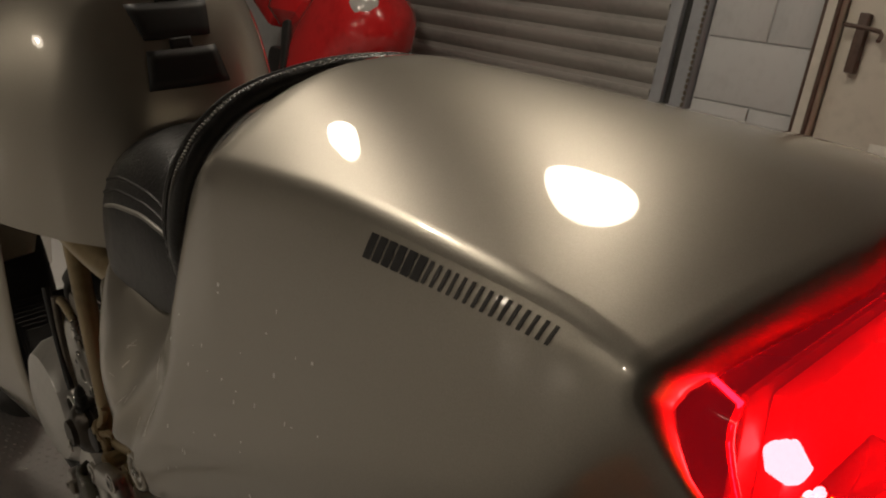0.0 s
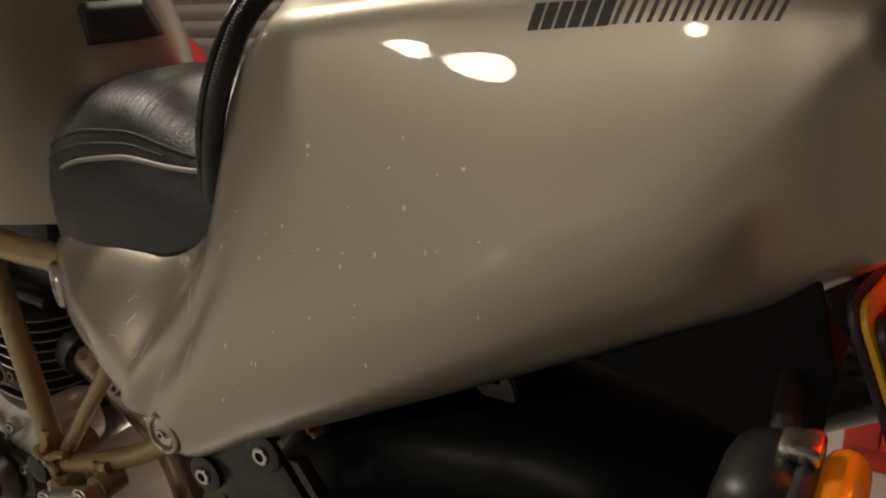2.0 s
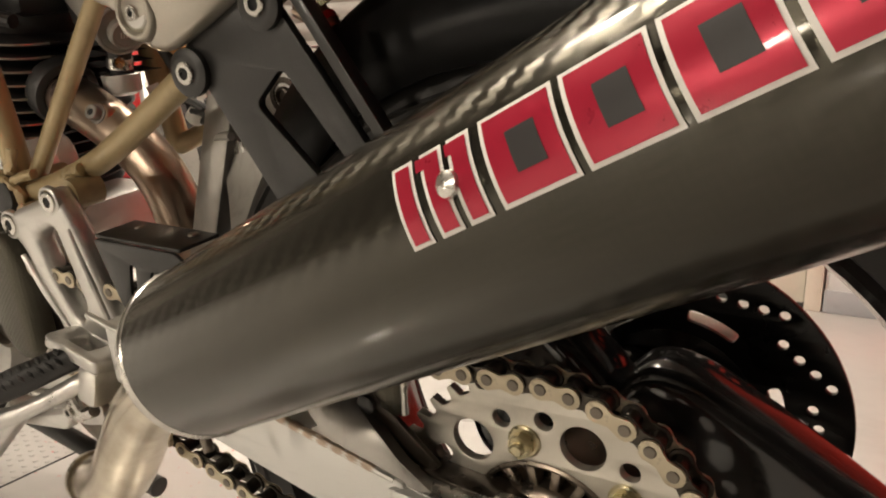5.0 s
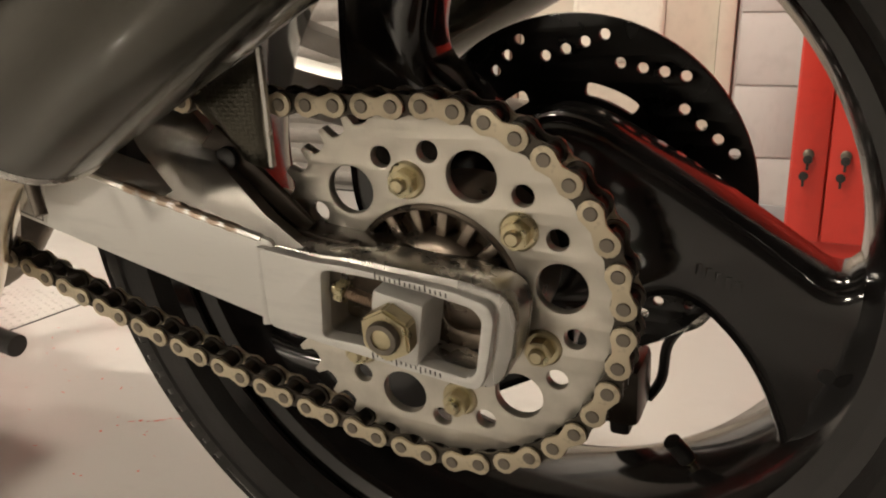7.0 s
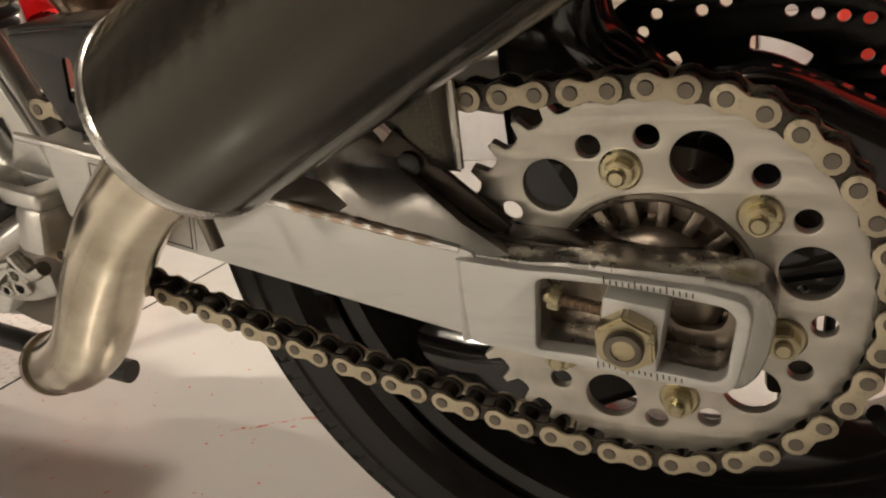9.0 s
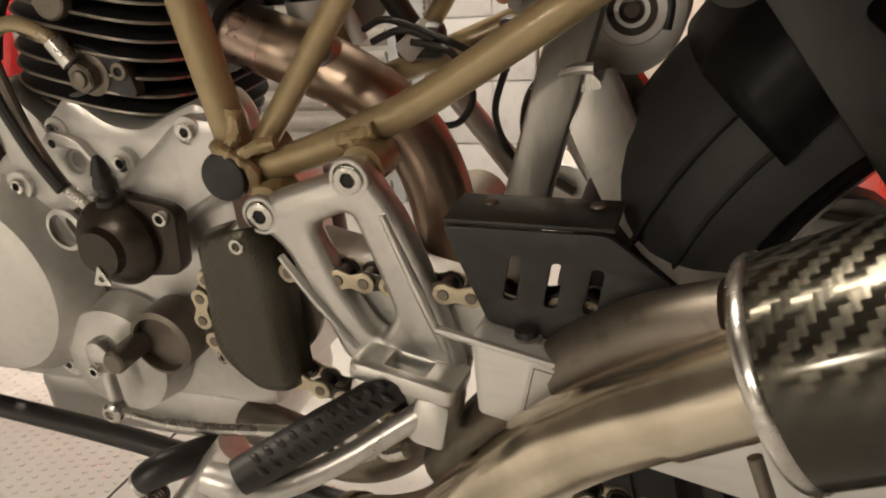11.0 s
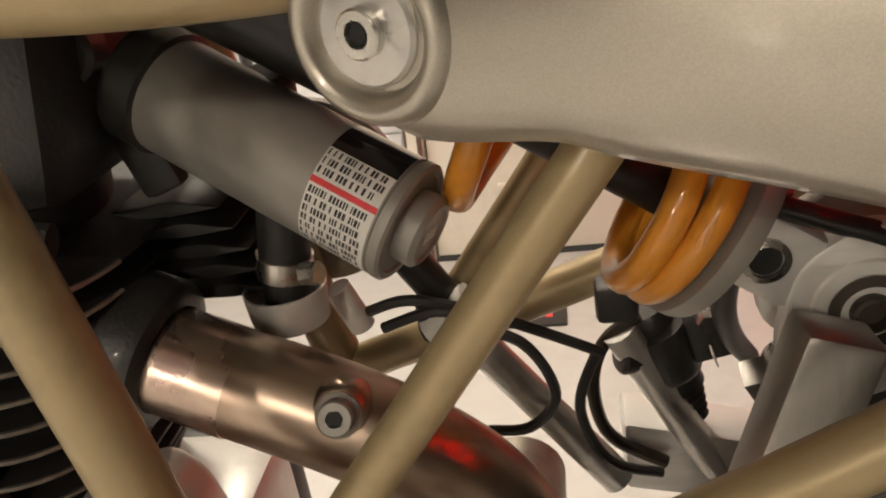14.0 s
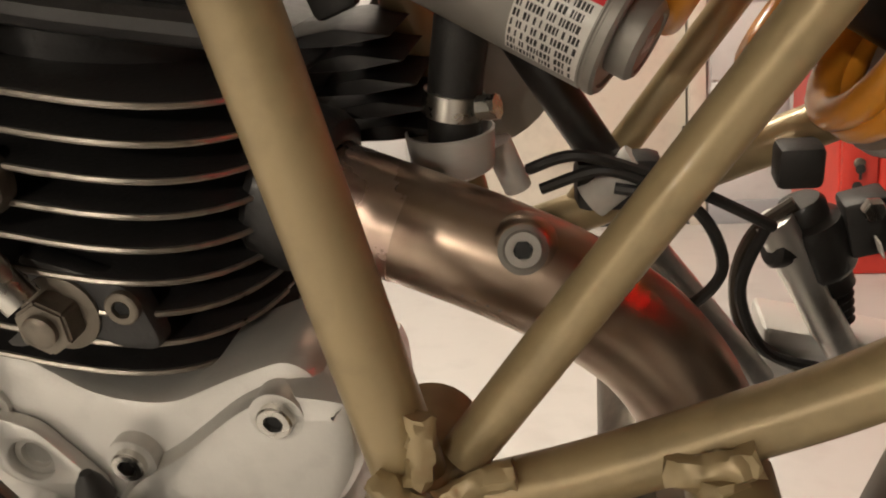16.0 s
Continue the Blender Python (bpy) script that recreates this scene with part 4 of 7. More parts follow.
part("weld_seam", tube([(-0.168 + 0.075 * k / 14, -0.1412, 0.0545 - 0.018 * k / 14) for k in range(15)], [0.0027 + 0.0005 * (k % 2) for k in range(15)], 10, 3), BRONZED, swingarm, "heat-stained weld seam")
part("cross_tube", tube([(-0.40, -0.098, 0.060), (-0.40, 0.12, 0.060)], 0.026, 24, 1), DARK_STEEL, swingarm)

# rear brake caliper hung under the disc
brake = part("brake_caliper", box(0.040, 0.072, 0.052, 0.098, -0.176, -0.128, 0.006), BROWN_METAL, bike, "brown anodised rear brake caliper with hose")
part("pad_block", box(0.048, 0.064, 0.060, 0.090, -0.190, -0.170, 0.004), BLACK_SATIN, brake)
part("caliper_bracket", plate(rounded([(0.050, -0.132), (0.108, -0.100), (0.118, -0.085), (0.100, -0.078), (0.060, -0.098), (0.042, -0.128)], 0.006), [circle(0.080, -0.104, 0.004, 12), circle(0.098, -0.092, 0.004, 12)], 0.006, 0.001, at_y(0.082)), STEEL, brake)
part("brake_hose", tube([(0.070, 0.095, -0.175), (0.079, 0.098, -0.158), (0.082, 0.10, -0.130), (0.092, 0.10, -0.112)], 0.004, 10, 5), BLACK_PLASTIC, brake)


# ---- tail unit, seat and tank ----
BACK_X = [-0.095 + 0.0295 * k for k in range(11)]
TAIL_TOP = ([-0.406, -0.398, -0.383, -0.355, -0.25, -0.212, -0.180, -0.160, -0.141, -0.120] + BACK_X,
            [0.372, 0.388, 0.402, 0.411, 0.411, 0.424, 0.455, 0.497, 0.533, 0.556] + [0.5825 - 0.38 * (x - 0.09) ** 2 - 0.6 * max(0.0, x - 0.12) ** 2 for x in BACK_X])
TAIL_LOW = ([-0.406, -0.398, -0.386, -0.36, -0.35, -0.31, -0.29, -0.27, -0.25, -0.235, -0.222, -0.212, -0.195, -0.142, -0.05, 0.02, 0.12, 0.17, 0.185, 0.195, 0.20],
            [0.352, 0.343, 0.338, 0.340, 0.338, 0.331, 0.326, 0.317, 0.303, 0.290, 0.281, 0.279, 0.285, 0.312, 0.355, 0.388, 0.437, 0.463, 0.475, 0.488, 0.503])
TAIL_WIDE = ([-0.406, -0.39, -0.35, -0.31, -0.28, -0.24, -0.20, -0.12, 0.0, 0.12, 0.20], [0.080, 0.090, 0.112, 0.128, 0.138, 0.143, 0.142, 0.137, 0.133, 0.130, 0.120])
SIDE_T = [0.0, 0.03, 0.08, 0.16, 0.3, 0.5, 0.65, 0.78, 0.88, 0.94, 0.98, 1.0]
SIDE_K = [0.93, 0.965, 0.985, 1.0, 1.0, 0.985, 0.975, 0.962, 0.945, 0.93, 0.908, 0.885]


CREASE = ([-0.23, -0.029, 0.084, 0.132, 0.162, 0.178, 0.20], [0.325, 0.419, 0.476, 0.502, 0.525, 0.546, 0.566])


def tail_side(x, t):
    """The left flank at x, t from the lower edge (0) to the shoulder (1): a swept crease parts the upper face from the lower."""
    z0, z1 = curve(x, *TAIL_LOW), curve(x, *TAIL_TOP)
    w = curve(x, *TAIL_WIDE)
    rel = min(1.0, (z1 - z0) / 0.2)
    k = curve(t, SIDE_T, SIDE_K)
    k = 1 - (1 - k) * (0.35 + 0.65 * rel)
    tuck = curve(x, [-0.40, -0.36, -0.30, -0.20, -0.15, -0.08], [0.0, 0.10, 0.22, 0.26, 0.14, 0.0])
    k -= tuck * max(0.0, (t - 0.35) / 0.65) ** 1.5
    z = z0 + (z1 - z0) * t
    zc = curve(x, *CREASE)
    fade = curve(x, [-0.22, -0.10, 0.05], [0.0, 0.6, 1.0])
    over, under = max(0.0, z - zc), max(0.0, zc - z)
    full = 0.012 * fade * (1 - min(1.0, over / 0.13)) ** 1.2
    drop = fade * curve(x, [-0.1, 0.08, 0.20], [0.12, 0.30, 0.55]) * (math.sqrt(under ** 2 + 0.010 ** 2) - 0.010)
    back = 0.0
    if x > 0.10:
        back = ((x - 0.10) / 0.10) ** 1.5 * curve(t, [0, 0.80, 0.92, 1.0], [0.020, -0.010, -0.014, -0.013])
    # a soft fold that runs from the saddle's corner down to the front screw
    fold = (x + 0.190) * 0.81 - (z - 0.402) * 0.587
    near = curve(z, [0.28, 0.31, 0.40, 0.45], [0.2, 1.0, 1.0, 0.0])
    ridge = near * 0.0044 * (math.exp(-(fold / 0.007) ** 2) - 0.8 * math.exp(-((fold - 0.016) / 0.008) ** 2) + 0.5 * math.exp(-((fold - 0.034) / 0.008) ** 2))
    return Vector((x + back, -w * k - full + drop - ridge, z))


OVER = (0.03, 0.07, 0.11, 0.15, 0.2, 0.26, 0.33, 0.4, 0.49, 0.58, 0.69, 0.8, 0.9, 1.0)


def tail_mesh():
    xs = list(np.linspace(-0.406, -0.37, 7)) + list(np.linspace(-0.365, -0.10, 76)) + list(np.linspace(-0.09, 0.20, 40))
    ts = [0, 0.02, 0.05, 0.09, 0.14, 0.2, 0.28, 0.36, 0.44, 0.52, 0.6, 0.68, 0.75, 0.81, 0.86, 0.9, 0.935, 0.96, 0.98, 1.0]
    bm = bmesh.new()
    cols = []
    for x in xs:
        side = [tail_side(x, t) for t in ts]
        e = side[-1]
        lift = curve(x, [-0.19, -0.175, -0.15, -0.12], [0.010, 0.040, 0.050, 0.0415]) if x < -0.12 else 0.006 + 0.0355 * (max(0.0, 0.2 - x) / 0.32) ** 1.1
        rear = max(0.0, (x - 0.10) / 0.10) ** 1.5 * 0.008
        over = []
        if x >= -0.19:
            for s in OVER:
                over.append(Vector((e.x + rear * s ** 0.8, e.y * (1 - s), e.z + lift * (1 - (1 - s) ** 2.2))))
        else:
            d = min(0.030, 0.3 * (side[-1].z - side[0].z) + 0.004)
            for s in OVER:
                over.append(Vector((e.x, e.y + d * s, e.z - 0.004 * s - 0.022 * s * s)))
        low = side[0]
        lip = [Vector((low.x, low.y + 0.012, low.z + 0.010)), Vector((low.x, low.y + 0.005, low.z + 0.0005))]
        cols.append(lip + side + over)
    # the rear rim rolls over and runs in to the lens
    last = cols[-1]
    for out, into in ((0.0018, 0.0014), (0.0034, 0.0044), (0.0046, 0.0085), (0.0052, 0.0130), (0.0050, 0.0170)):
        ring = []
        for k, p in enumerate(last):
            t = 1.0 if k >= 2 + len(ts) else (ts[k - 2] if k >= 2 else 0.0)
            share = max(0.12, min(1.0, (t - 0.45) / 0.5))
            inward = Vector((0, -p.y, 0.500 - p.z)) * (1.0 if t < 0.8 else 1.6)
            inward.y *= 0.8
            ring.append(p + Vector((out * share, 0, 0)) + inward.normalized() * into * share)
        cols.append(ring)
    cols = [[bm.verts.new(p) for p in col] for col in cols]
    for a, b in zip(cols, cols[1:]):
        for k in range(len(a) - 1):
            bm.faces.new((a[k], a[k + 1], b[k + 1], b[k]))
    geom = bmesh.ops.duplicate(bm, geom=bm.verts[:] + bm.edges[:] + bm.faces[:])
    for v in geom["geom"]:
        if isinstance(v, bmesh.types.BMVert):
            v.co.y = -v.co.y
    bmesh.ops.remove_doubles(bm, verts=bm.verts, dist=0.0002)
    return bm


tail = part("tail_fairing", tail_mesh(), PAINT, bike, "champagne-silver metallic seat hump with lettering bars", 50)
sol = tail.modifiers.new("wall", "SOLIDIFY")
sol.thickness, sol.offset = 0.0028, 1
# screws in large dished seats
for sx, sy, sz, r, nx in ((-0.221, -0.1450, 0.299, 0.0058, -0.02), (-0.396, -0.0920, 0.360, 0.0072, -0.46)):
    SEAT = frame_to((sx, sy, sz), (sx + nx, sy - 1.0, sz))
    part("screw_seat", lathe([(0.0, -0.0022), (r * 1.75, -0.0020), (r * 1.88, -0.0006), (r * 2.0, 0.0014), (r * 2.15, 0.0024), (r * 2.35, 0.0025), (r * 2.55, 0.0016), (r * 2.75, -0.0004), (r * 2.9, -0.004), (r * 2.95, -0.008)], SEAT, 48, cap=False), PAINT, tail, "", 75)
    part("screw_washer", lathe([(r * 1.62, -0.0022), (r * 1.62, -0.0002), (r * 1.5, 0.0006), (0, 0.0010)], SEAT, 32), ALU, tail)
    screw(tail, SEAT @ Matrix.Translation((0, 0, 0.0006)), r * 0.72, 0.0028, STEEL)


def flank_patch(x0, x1, t0, t1, proud, nx=6, nz=3, slant=0.0):
    """A thin film that follows the flank between x0..x1 and heights t0..t1."""
    bm = bmesh.new()
    g = []
    for i in range(nx + 1):
        col = []
        for j in range(nz + 1):
            t = t0 + (t1 - t0) * j / nz
            x = x0 + (x1 - x0) * i / nx + slant * j / nz
            p = tail_side(x, t)
            n = (tail_side(x + 0.004, t) - p).cross(tail_side(x, t + 0.01) - p)
            n.normalize()
            if n.y > 0:
                n = -n
            col.append(bm.verts.new(p + n * (proud + 0.0028)))
        g.append(col)
    for a, b in zip(g, g[1:]):
        for j in range(nz):
            bm.faces.new((a[j], b[j], b[j + 1], a[j + 1]))
    return bm


rnd = random.Random(21)
# thin pale slanted streaks laid on the flank near the fold
for k in range(12):
    x, t = rnd.uniform(-0.27, -0.17), rnd.uniform(0.30, 0.75)
    part("pale_streak", flank_patch(x, x + rnd.uniform(0.0006, 0.0014), t, t + rnd.uniform(0.04, 0.12), 0.0003, 1, 4, rnd.uniform(0.004, 0.012)), PALE_STREAK, tail)
for k in range(34):
    x, t = rnd.uniform(-0.16, 0.06), rnd.uniform(0.12, 0.72)
    part("dust_speck", flank_patch(x, x + rnd.uniform(0.0007, 0.0022), t, t + rnd.uniform(0.003, 0.014), 0.0003, 1, 1), WHITE_LABEL, tail)
# the maker's name and type stand as plain bars: six heavy strokes, then fifteen light ones
film = part("lettering_film", flank_patch(0.0515, 0.169, 0.893, 0.975, 0.0003, 14, 3, 0.004), PAINT, tail)
for k in range(6):
    x = 0.0545 + k * 0.0062
    part("heavy_letter_bar", flank_patch(x, x + 0.0050, 0.905, 0.962, 0.0006, 2, 2, 0.003), BLACK_INK, tail, "bold black lettering bar")
for k in range(15):
    x = 0.0920 + k * 0.0048
    part("light_letter_bar", flank_patch(x, x + 0.0021, 0.907, 0.960, 0.0006, 2, 2, 0.003), GREY_INK, tail, "thin dark lettering bar")

# tail lamp: a clear red lens wrapped round the rear, a bright reflector, two lit bulbs and amber prisms behind it
LAMP_Z0, LAMP_Z1 = 0.499, 0.563


def lamp_plan(z, shrink=0.0, n=44):
    """The lens outline at height z, from the left seam round the rear to the right."""
    k = (z - LAMP_Z0) / (LAMP_Z1 - LAMP_Z0)
    x_in = curve(k, [0, 0.8, 1.0], [0.202, 0.186, 0.190])
    x_out = curve(k, [0, 0.06, 0.15, 0.5, 0.85, 1.0], [0.260, 0.270, 0.276, 0.280, 0.268, 0.252]) - shrink
    wide = curve(k, [0, 0.06, 0.8, 0.94, 1.0], [0.088, 0.096, 0.108, 0.106, 0.096]) - shrink
    out = []
    for i in range(n + 1):
        a = math.pi * (i / n - 0.5)
        out.append(Vector((x_in + (x_out - x_in) * abs(math.cos(a)) ** 0.5, wide * math.copysign(abs(math.sin(a)) ** 0.66, math.sin(a)), z)))
    return out


def lamp_shell(shrink, z0, z1):
    bm = bmesh.new()
    rows = [[bm.verts.new(p) for p in lamp_plan(z, shrink)] for z in np.linspace(z0, z1, 19)]
    for a, b in zip(rows, rows[1:]):
        for i in range(len(a) - 1):
            bm.faces.new((a[i], a[i + 1], b[i + 1], b[i]))
    bm.faces.new(rows[0])
    bm.faces.new(rows[-1][::-1])
    return bm


lens = part("tail_lamp", lamp_shell(0.0, LAMP_Z0, LAMP_Z1), LENS_RED, bike, "lit red tail lamp with amber prisms", 75)
part("reflector", box(0.206, 0.216, -0.080, 0.080, 0.504, 0.556, 0.003), LAMP_WALL, lens)
part("housing", box(0.203, 0.206, -0.094, 0.094, 0.502, 0.560, 0.001), DARK_RED, lens, "dark red lamp housing")
part("divider", box(0.214, 0.246, -0.0225, -0.0195, 0.520, 0.556, 0.001), LAMP_WALL, lens)
SEAM = [lamp_plan(z, 0.0010)[1] for z in np.linspace(LAMP_Z0 + 0.004, LAMP_Z1 - 0.002, 12)]
part("rim_line", tube(SEAM + [Vector((0.1925, p.y * f, LAMP_Z1 + 0.0004)) for p, f in zip([SEAM[-1]] * 9, (0.96, 0.75, 0.5, 0.25, 0.0, -0.25, -0.5, -0.75, -0.96))] + [Vector((p.x, -p.y, p.z)) for p in SEAM[::-1]], 0.0011, 6, 1), LAMP_RED_GLOW, lens, "glowing edge of the lens")
rnd = random.Random(5)
for y, z in ((-0.074, 0.534), (-0.004, 0.545)):
    bulb_bm = lathe([(0, 0.0), (0.0045, 0.002), (0.0068, 0.008), (0.0045, 0.016), (0, 0.019)], frame_to((0.208, y, z), (0.25, y - 0.03, z)), 24)
    for v in bulb_bm.verts:
        v.co += Vector((0, 1, 1)) * 0.0016 * noise.noise(v.co * 180) + Vector((0, 0, 0.0022)) * noise.noise(v.co * 60)
    part("bulb", bulb_bm, LAMP_GLOW, lens, "bright lit bulb")
    for k in range(5):
        gy, gz, gr = y + rnd.uniform(-0.008, 0.012), z - rnd.uniform(0.012, 0.021), rnd.uniform(0.0010, 0.0024)
        part("bulb_glint", lathe([(0, -gr), (gr * 0.8, -gr * 0.5), (gr, 0), (gr * 0.7, gr * 0.7), (0, gr)], Matrix.Translation((0.222, gy, gz)) @ Matrix.Diagonal((1, 1.6, 1, 1)), 10), LAMP_GLOW, lens)


def lens_skin(share, z):
    """The point of the lens skin at a share of its wrap from the left seam, and a point outside it."""
    p = lamp_plan(z, 0.0, 200)[int(share * 200)]
    return p, p + (p - Vector((0.19, 0.0, z))).normalized() * 0.1


for i in range(18):
    for j in range(11):
        if rnd.random() < (0.05 if i > 4 else 0.40):
            continue
        p, q = lens_skin(0.085 + i * 0.0155 + rnd.uniform(-0.002, 0.002), 0.507 + j * 0.0039)
        size = rnd.uniform(0.55, 1.1) * (1.0 if i > 4 else 0.55)
        part("prism", lathe([(0, 0.0012), (0.0011 * size, 0.0008), (0.0016 * size, -0.0006)], frame_to(p, q) @ Matrix.Diagonal((1.15, 1.9, 1, 1)), 6), AMBER_GLOW, lens)
for j in range(14):
    z = 0.505 + j * 0.0023
    part("amber_bar", tube([lens_skin(f, z)[0] + Vector((0.0003, -0.0003, 0)) for f in np.linspace(0.058, 0.070 + 0.012 * noise.noise((j * 0.7, 0, 0)) if j < 9 else 0.078, 4)], 0.0011, 6, 1), ORANGE_GLOW, lens)
part("red_window", box(0.217, 0.228, -0.090, -0.070, 0.504, 0.514, 0.002), LAMP_WALL, lens)

# seat
def seat_section(s, a):
    """A point of the saddle: s from the tank to the hump, a from the left lower edge over the top."""
    x = -0.396 + 0.224 * s - 0.012 * (1 - s) ** 2 * math.sin(a)
    top = curve(s, [0, 0.03, 0.08, 0.18, 0.35, 0.52, 0.7, 0.85, 1.0], [0.455, 0.488, 0.503, 0.516, 0.527, 0.526, 0.512, 0.498, 0.489])
    half = curve(s, [0, 0.08, 0.3, 0.7, 1.0], [0.072, 0.090, 0.100, 0.102, 0.096])
    base = curve(s, [0, 0.08, 0.4, 0.7, 0.84, 1.0], [0.424, 0.405, 0.409, 0.414, 0.424, 0.450])
    cx, sz = -math.cos(a), math.sin(a)
    return Vector((x, math.copysign(abs(cx) ** 0.62, cx) * half, base + (top - base) * sz ** 0.7))


def seat_mesh():
    bm = bmesh.new()
    rows = [[bm.verts.new(seat_section(s, math.pi * k / 30)) for k in range(31)] for s in np.linspace(0, 1, 30)]
    for a, b in zip(rows, rows[1:]):
        for k in range(30):
            bm.faces.new((a[k], a[k + 1], b[k + 1], b[k]))
        bm.faces.new((a[0], b[0], b[-1], a[-1]))
    bm.faces.new(rows[0])
    bm.faces.new(rows[-1][::-1])
    return bm


def on_seat(s, deg, proud=0.0):
    p = seat_section(s, radians(deg))
    q = (seat_section(min(s + 0.02, 1), radians(deg)) - seat_section(max(s - 0.02, 0), radians(deg))).cross(seat_section(s, radians(deg + 2)) - seat_section(s, radians(deg - 2)))
    q.normalize()
    return p + (q if q.z > -0.3 and (q.y < 0 or q.z > 0.5) else -q) * proud


seat = part("seat", seat_mesh(), LEATHER, bike, "black leather saddle with ribbed panel and piping", 60)
part("piping", tube([on_seat(s, 19 + 16 * s, 0.0008) for s in np.linspace(0.22, 0.98, 16)], 0.0019, 8, 3), GREY_CYL, seat)
part("seam", tube([on_seat(s, 36 + 6 * s, -0.0002) for s in np.linspace(0.05, 0.98, 16)], 0.0014, 8, 3), BLACK_PLASTIC, seat)
part("seam", tube([on_seat(s, 28 + 10 * s, -0.0002) for s in np.linspace(0.05, 0.7, 14)], 0.0012, 8, 3), BLACK_PLASTIC, seat)
for k in range(34):
    s = 0.12 + k * 0.0250
    if s < 0.96:
        part("rib", tube([on_seat(min(0.98, s + 0.012 * q), 44 + 136 * q * 0.5, -0.0005) for q in np.linspace(0, 1, 12)], 0.0006, 6, 2), LEATHER_RIB, seat)
# padded roll where the saddle meets the hump
ROLL = [(-0.180, -0.104, 0.462), (-0.166, -0.113, 0.490), (-0.155, -0.116, 0.518), (-0.142, -0.114, 0.546), (-0.136, -0.098, 0.572), (-0.134, -0.065, 0.591), (-0.134, 0.0, 0.599)]
ROLL += [(x, -y, z) for x, y, z in ROLL[-2::-1]]
part("hump_roll", tube(ROLL, 0.0068, 14, 8), LEATHER, seat, "black stitched edge roll")
part("hump_piping", tube([(x - 0.004, y * 1.045, z + 0.0045) for x, y, z in ROLL], 0.0026, 8, 8), LEATHER_RIB, seat)
SEW = smooth_path([(x + 0.002, y * 1.05, z + 0.0062) for x, y, z in ROLL], 14)
for k, q in enumerate(SEW[28:140]):
    part("stitch", box(-0.0009, 0.0009, -0.0009, 0.0009, -0.0006, 0.0006, 0.0003, Matrix.Translation(q)), GREY_CYL, seat)


def tank_section(s):
    """Top height, lower edge and half width of the tank, s from its rear to its front."""
    top = curve(s, [0, 0.012, 0.035, 0.07, 0.13, 0.25, 0.5, 0.8, 1.0], [0.44, 0.505, 0.555, 0.598, 0.640, 0.672, 0.685, 0.655, 0.58])
    low = curve(s, [0, 0.1, 0.5, 1.0], [0.408, 0.416, 0.432, 0.44])
    half = curve(s, [0, 0.012, 0.05, 0.12, 0.3, 0.6, 1.0], [0.050, 0.062, 0.082, 0.114, 0.156, 0.168, 0.12])
    return top, low, half


def tank_mesh():
    bm = bmesh.new()
    rows = []
    for s in list(np.linspace(0, 0.12, 14)) + list(np.linspace(0.16, 1, 22)):
        top, low, half = tank_section(s)
        row = []
        for k in range(41):
            a = math.pi * (k / 40)
            cx, sz = -math.cos(a), math.sin(a)
            row.append(bm.verts.new((-0.352 - 0.54 * s, math.copysign(abs(cx) ** 0.7, cx) * half, low + (top - low) * sz ** 0.8)))
        rows.append(row)
    for a, b in zip(rows, rows[1:]):
        for k in range(40):
            bm.faces.new((a[k], a[k + 1], b[k + 1], b[k]))
        bm.faces.new((a[0], b[0], b[-1], a[-1]))
    bm.faces.new(rows[0])
    bm.faces.new(rows[-1][::-1])
    return bm


def tank_rear(y, z):
    """The point of the tank's rear slope at width y and height z."""
    lo, hi = 0.0, 0.5
    for _ in range(30):
        s = (lo + hi) / 2
        top, low, half = tank_section(s)
        c = min(1.0, (abs(y) / half)) ** (1 / 0.7)
        if low + (top - low) * math.sqrt(max(0.0, 1 - c * c)) ** 0.8 < z:
            lo = s
        else:
            hi = s
    return Vector((-0.352 - 0.54 * lo, y, z))


tank = part("fuel_tank", tank_mesh(), PAINT, bike, "champagne-silver fuel tank with black pad", 60)
for z0, z1, w0, w1 in ((0.546, 0.577, 0.037, 0.031), (0.5772, 0.5858, 0.010, 0.010), (0.586, 0.614, 0.030, 0.037), (0.6142, 0.6198, 0.010, 0.010), (0.620, 0.645, 0.037, 0.030)):
    pad = bmesh.new()
    g = [[pad.verts.new(tank_rear((w0 + (w1 - w0) * j / 4) * (i / 4 - 1), z0 + (z1 - z0) * j / 4) + Vector((0.0016, 0, 0.0010))) for j in range(5)] for i in range(9)]
    for p, q in zip(g, g[1:]):
        for j in range(4):
            pad.faces.new((p[j], q[j], q[j + 1], p[j + 1]))
    part("pad_block", pad, BLACK_PLASTIC, tank, "black rubber tank pad block").modifiers.new("wall", "SOLIDIFY").thickness = 0.0014

# ---- frame: gold trellis tubes ----
NODE = (-0.478, -0.083, 0.162)
frame_ob = part("trellis_frame", tube([NODE, (-0.517, -0.078, 0.390)], [0.0112, 0.0102], 20, 1), GOLD, bike, "bronze-gold painted steel trellis frame")
part("frame_tube", tube([(-0.80, -0.085, 0.455), (-0.62, -0.080, 0.405), (-0.518, -0.078, 0.383), (-0.43, -0.076, 0.376), (-0.33, -0.074, 0.380)], 0.0128, 20), GOLD, frame_ob)
part("frame_tube", tube([(-0.4635, -0.0785, 0.175), (-0.339, -0.060, 0.338), (-0.306, -0.055, 0.381)], 0.0076, 18, 2), GOLD, frame_ob)
part("frame_tube", tube([(-0.474, -0.085, 0.160), (-0.43, -0.082, 0.171), (-0.387, -0.080, 0.187), (-0.345, -0.080, 0.207), (-0.25, -0.079, 0.262), (-0.15, -0.076, 0.322)], 0.0097, 20), GOLD, frame_ob)
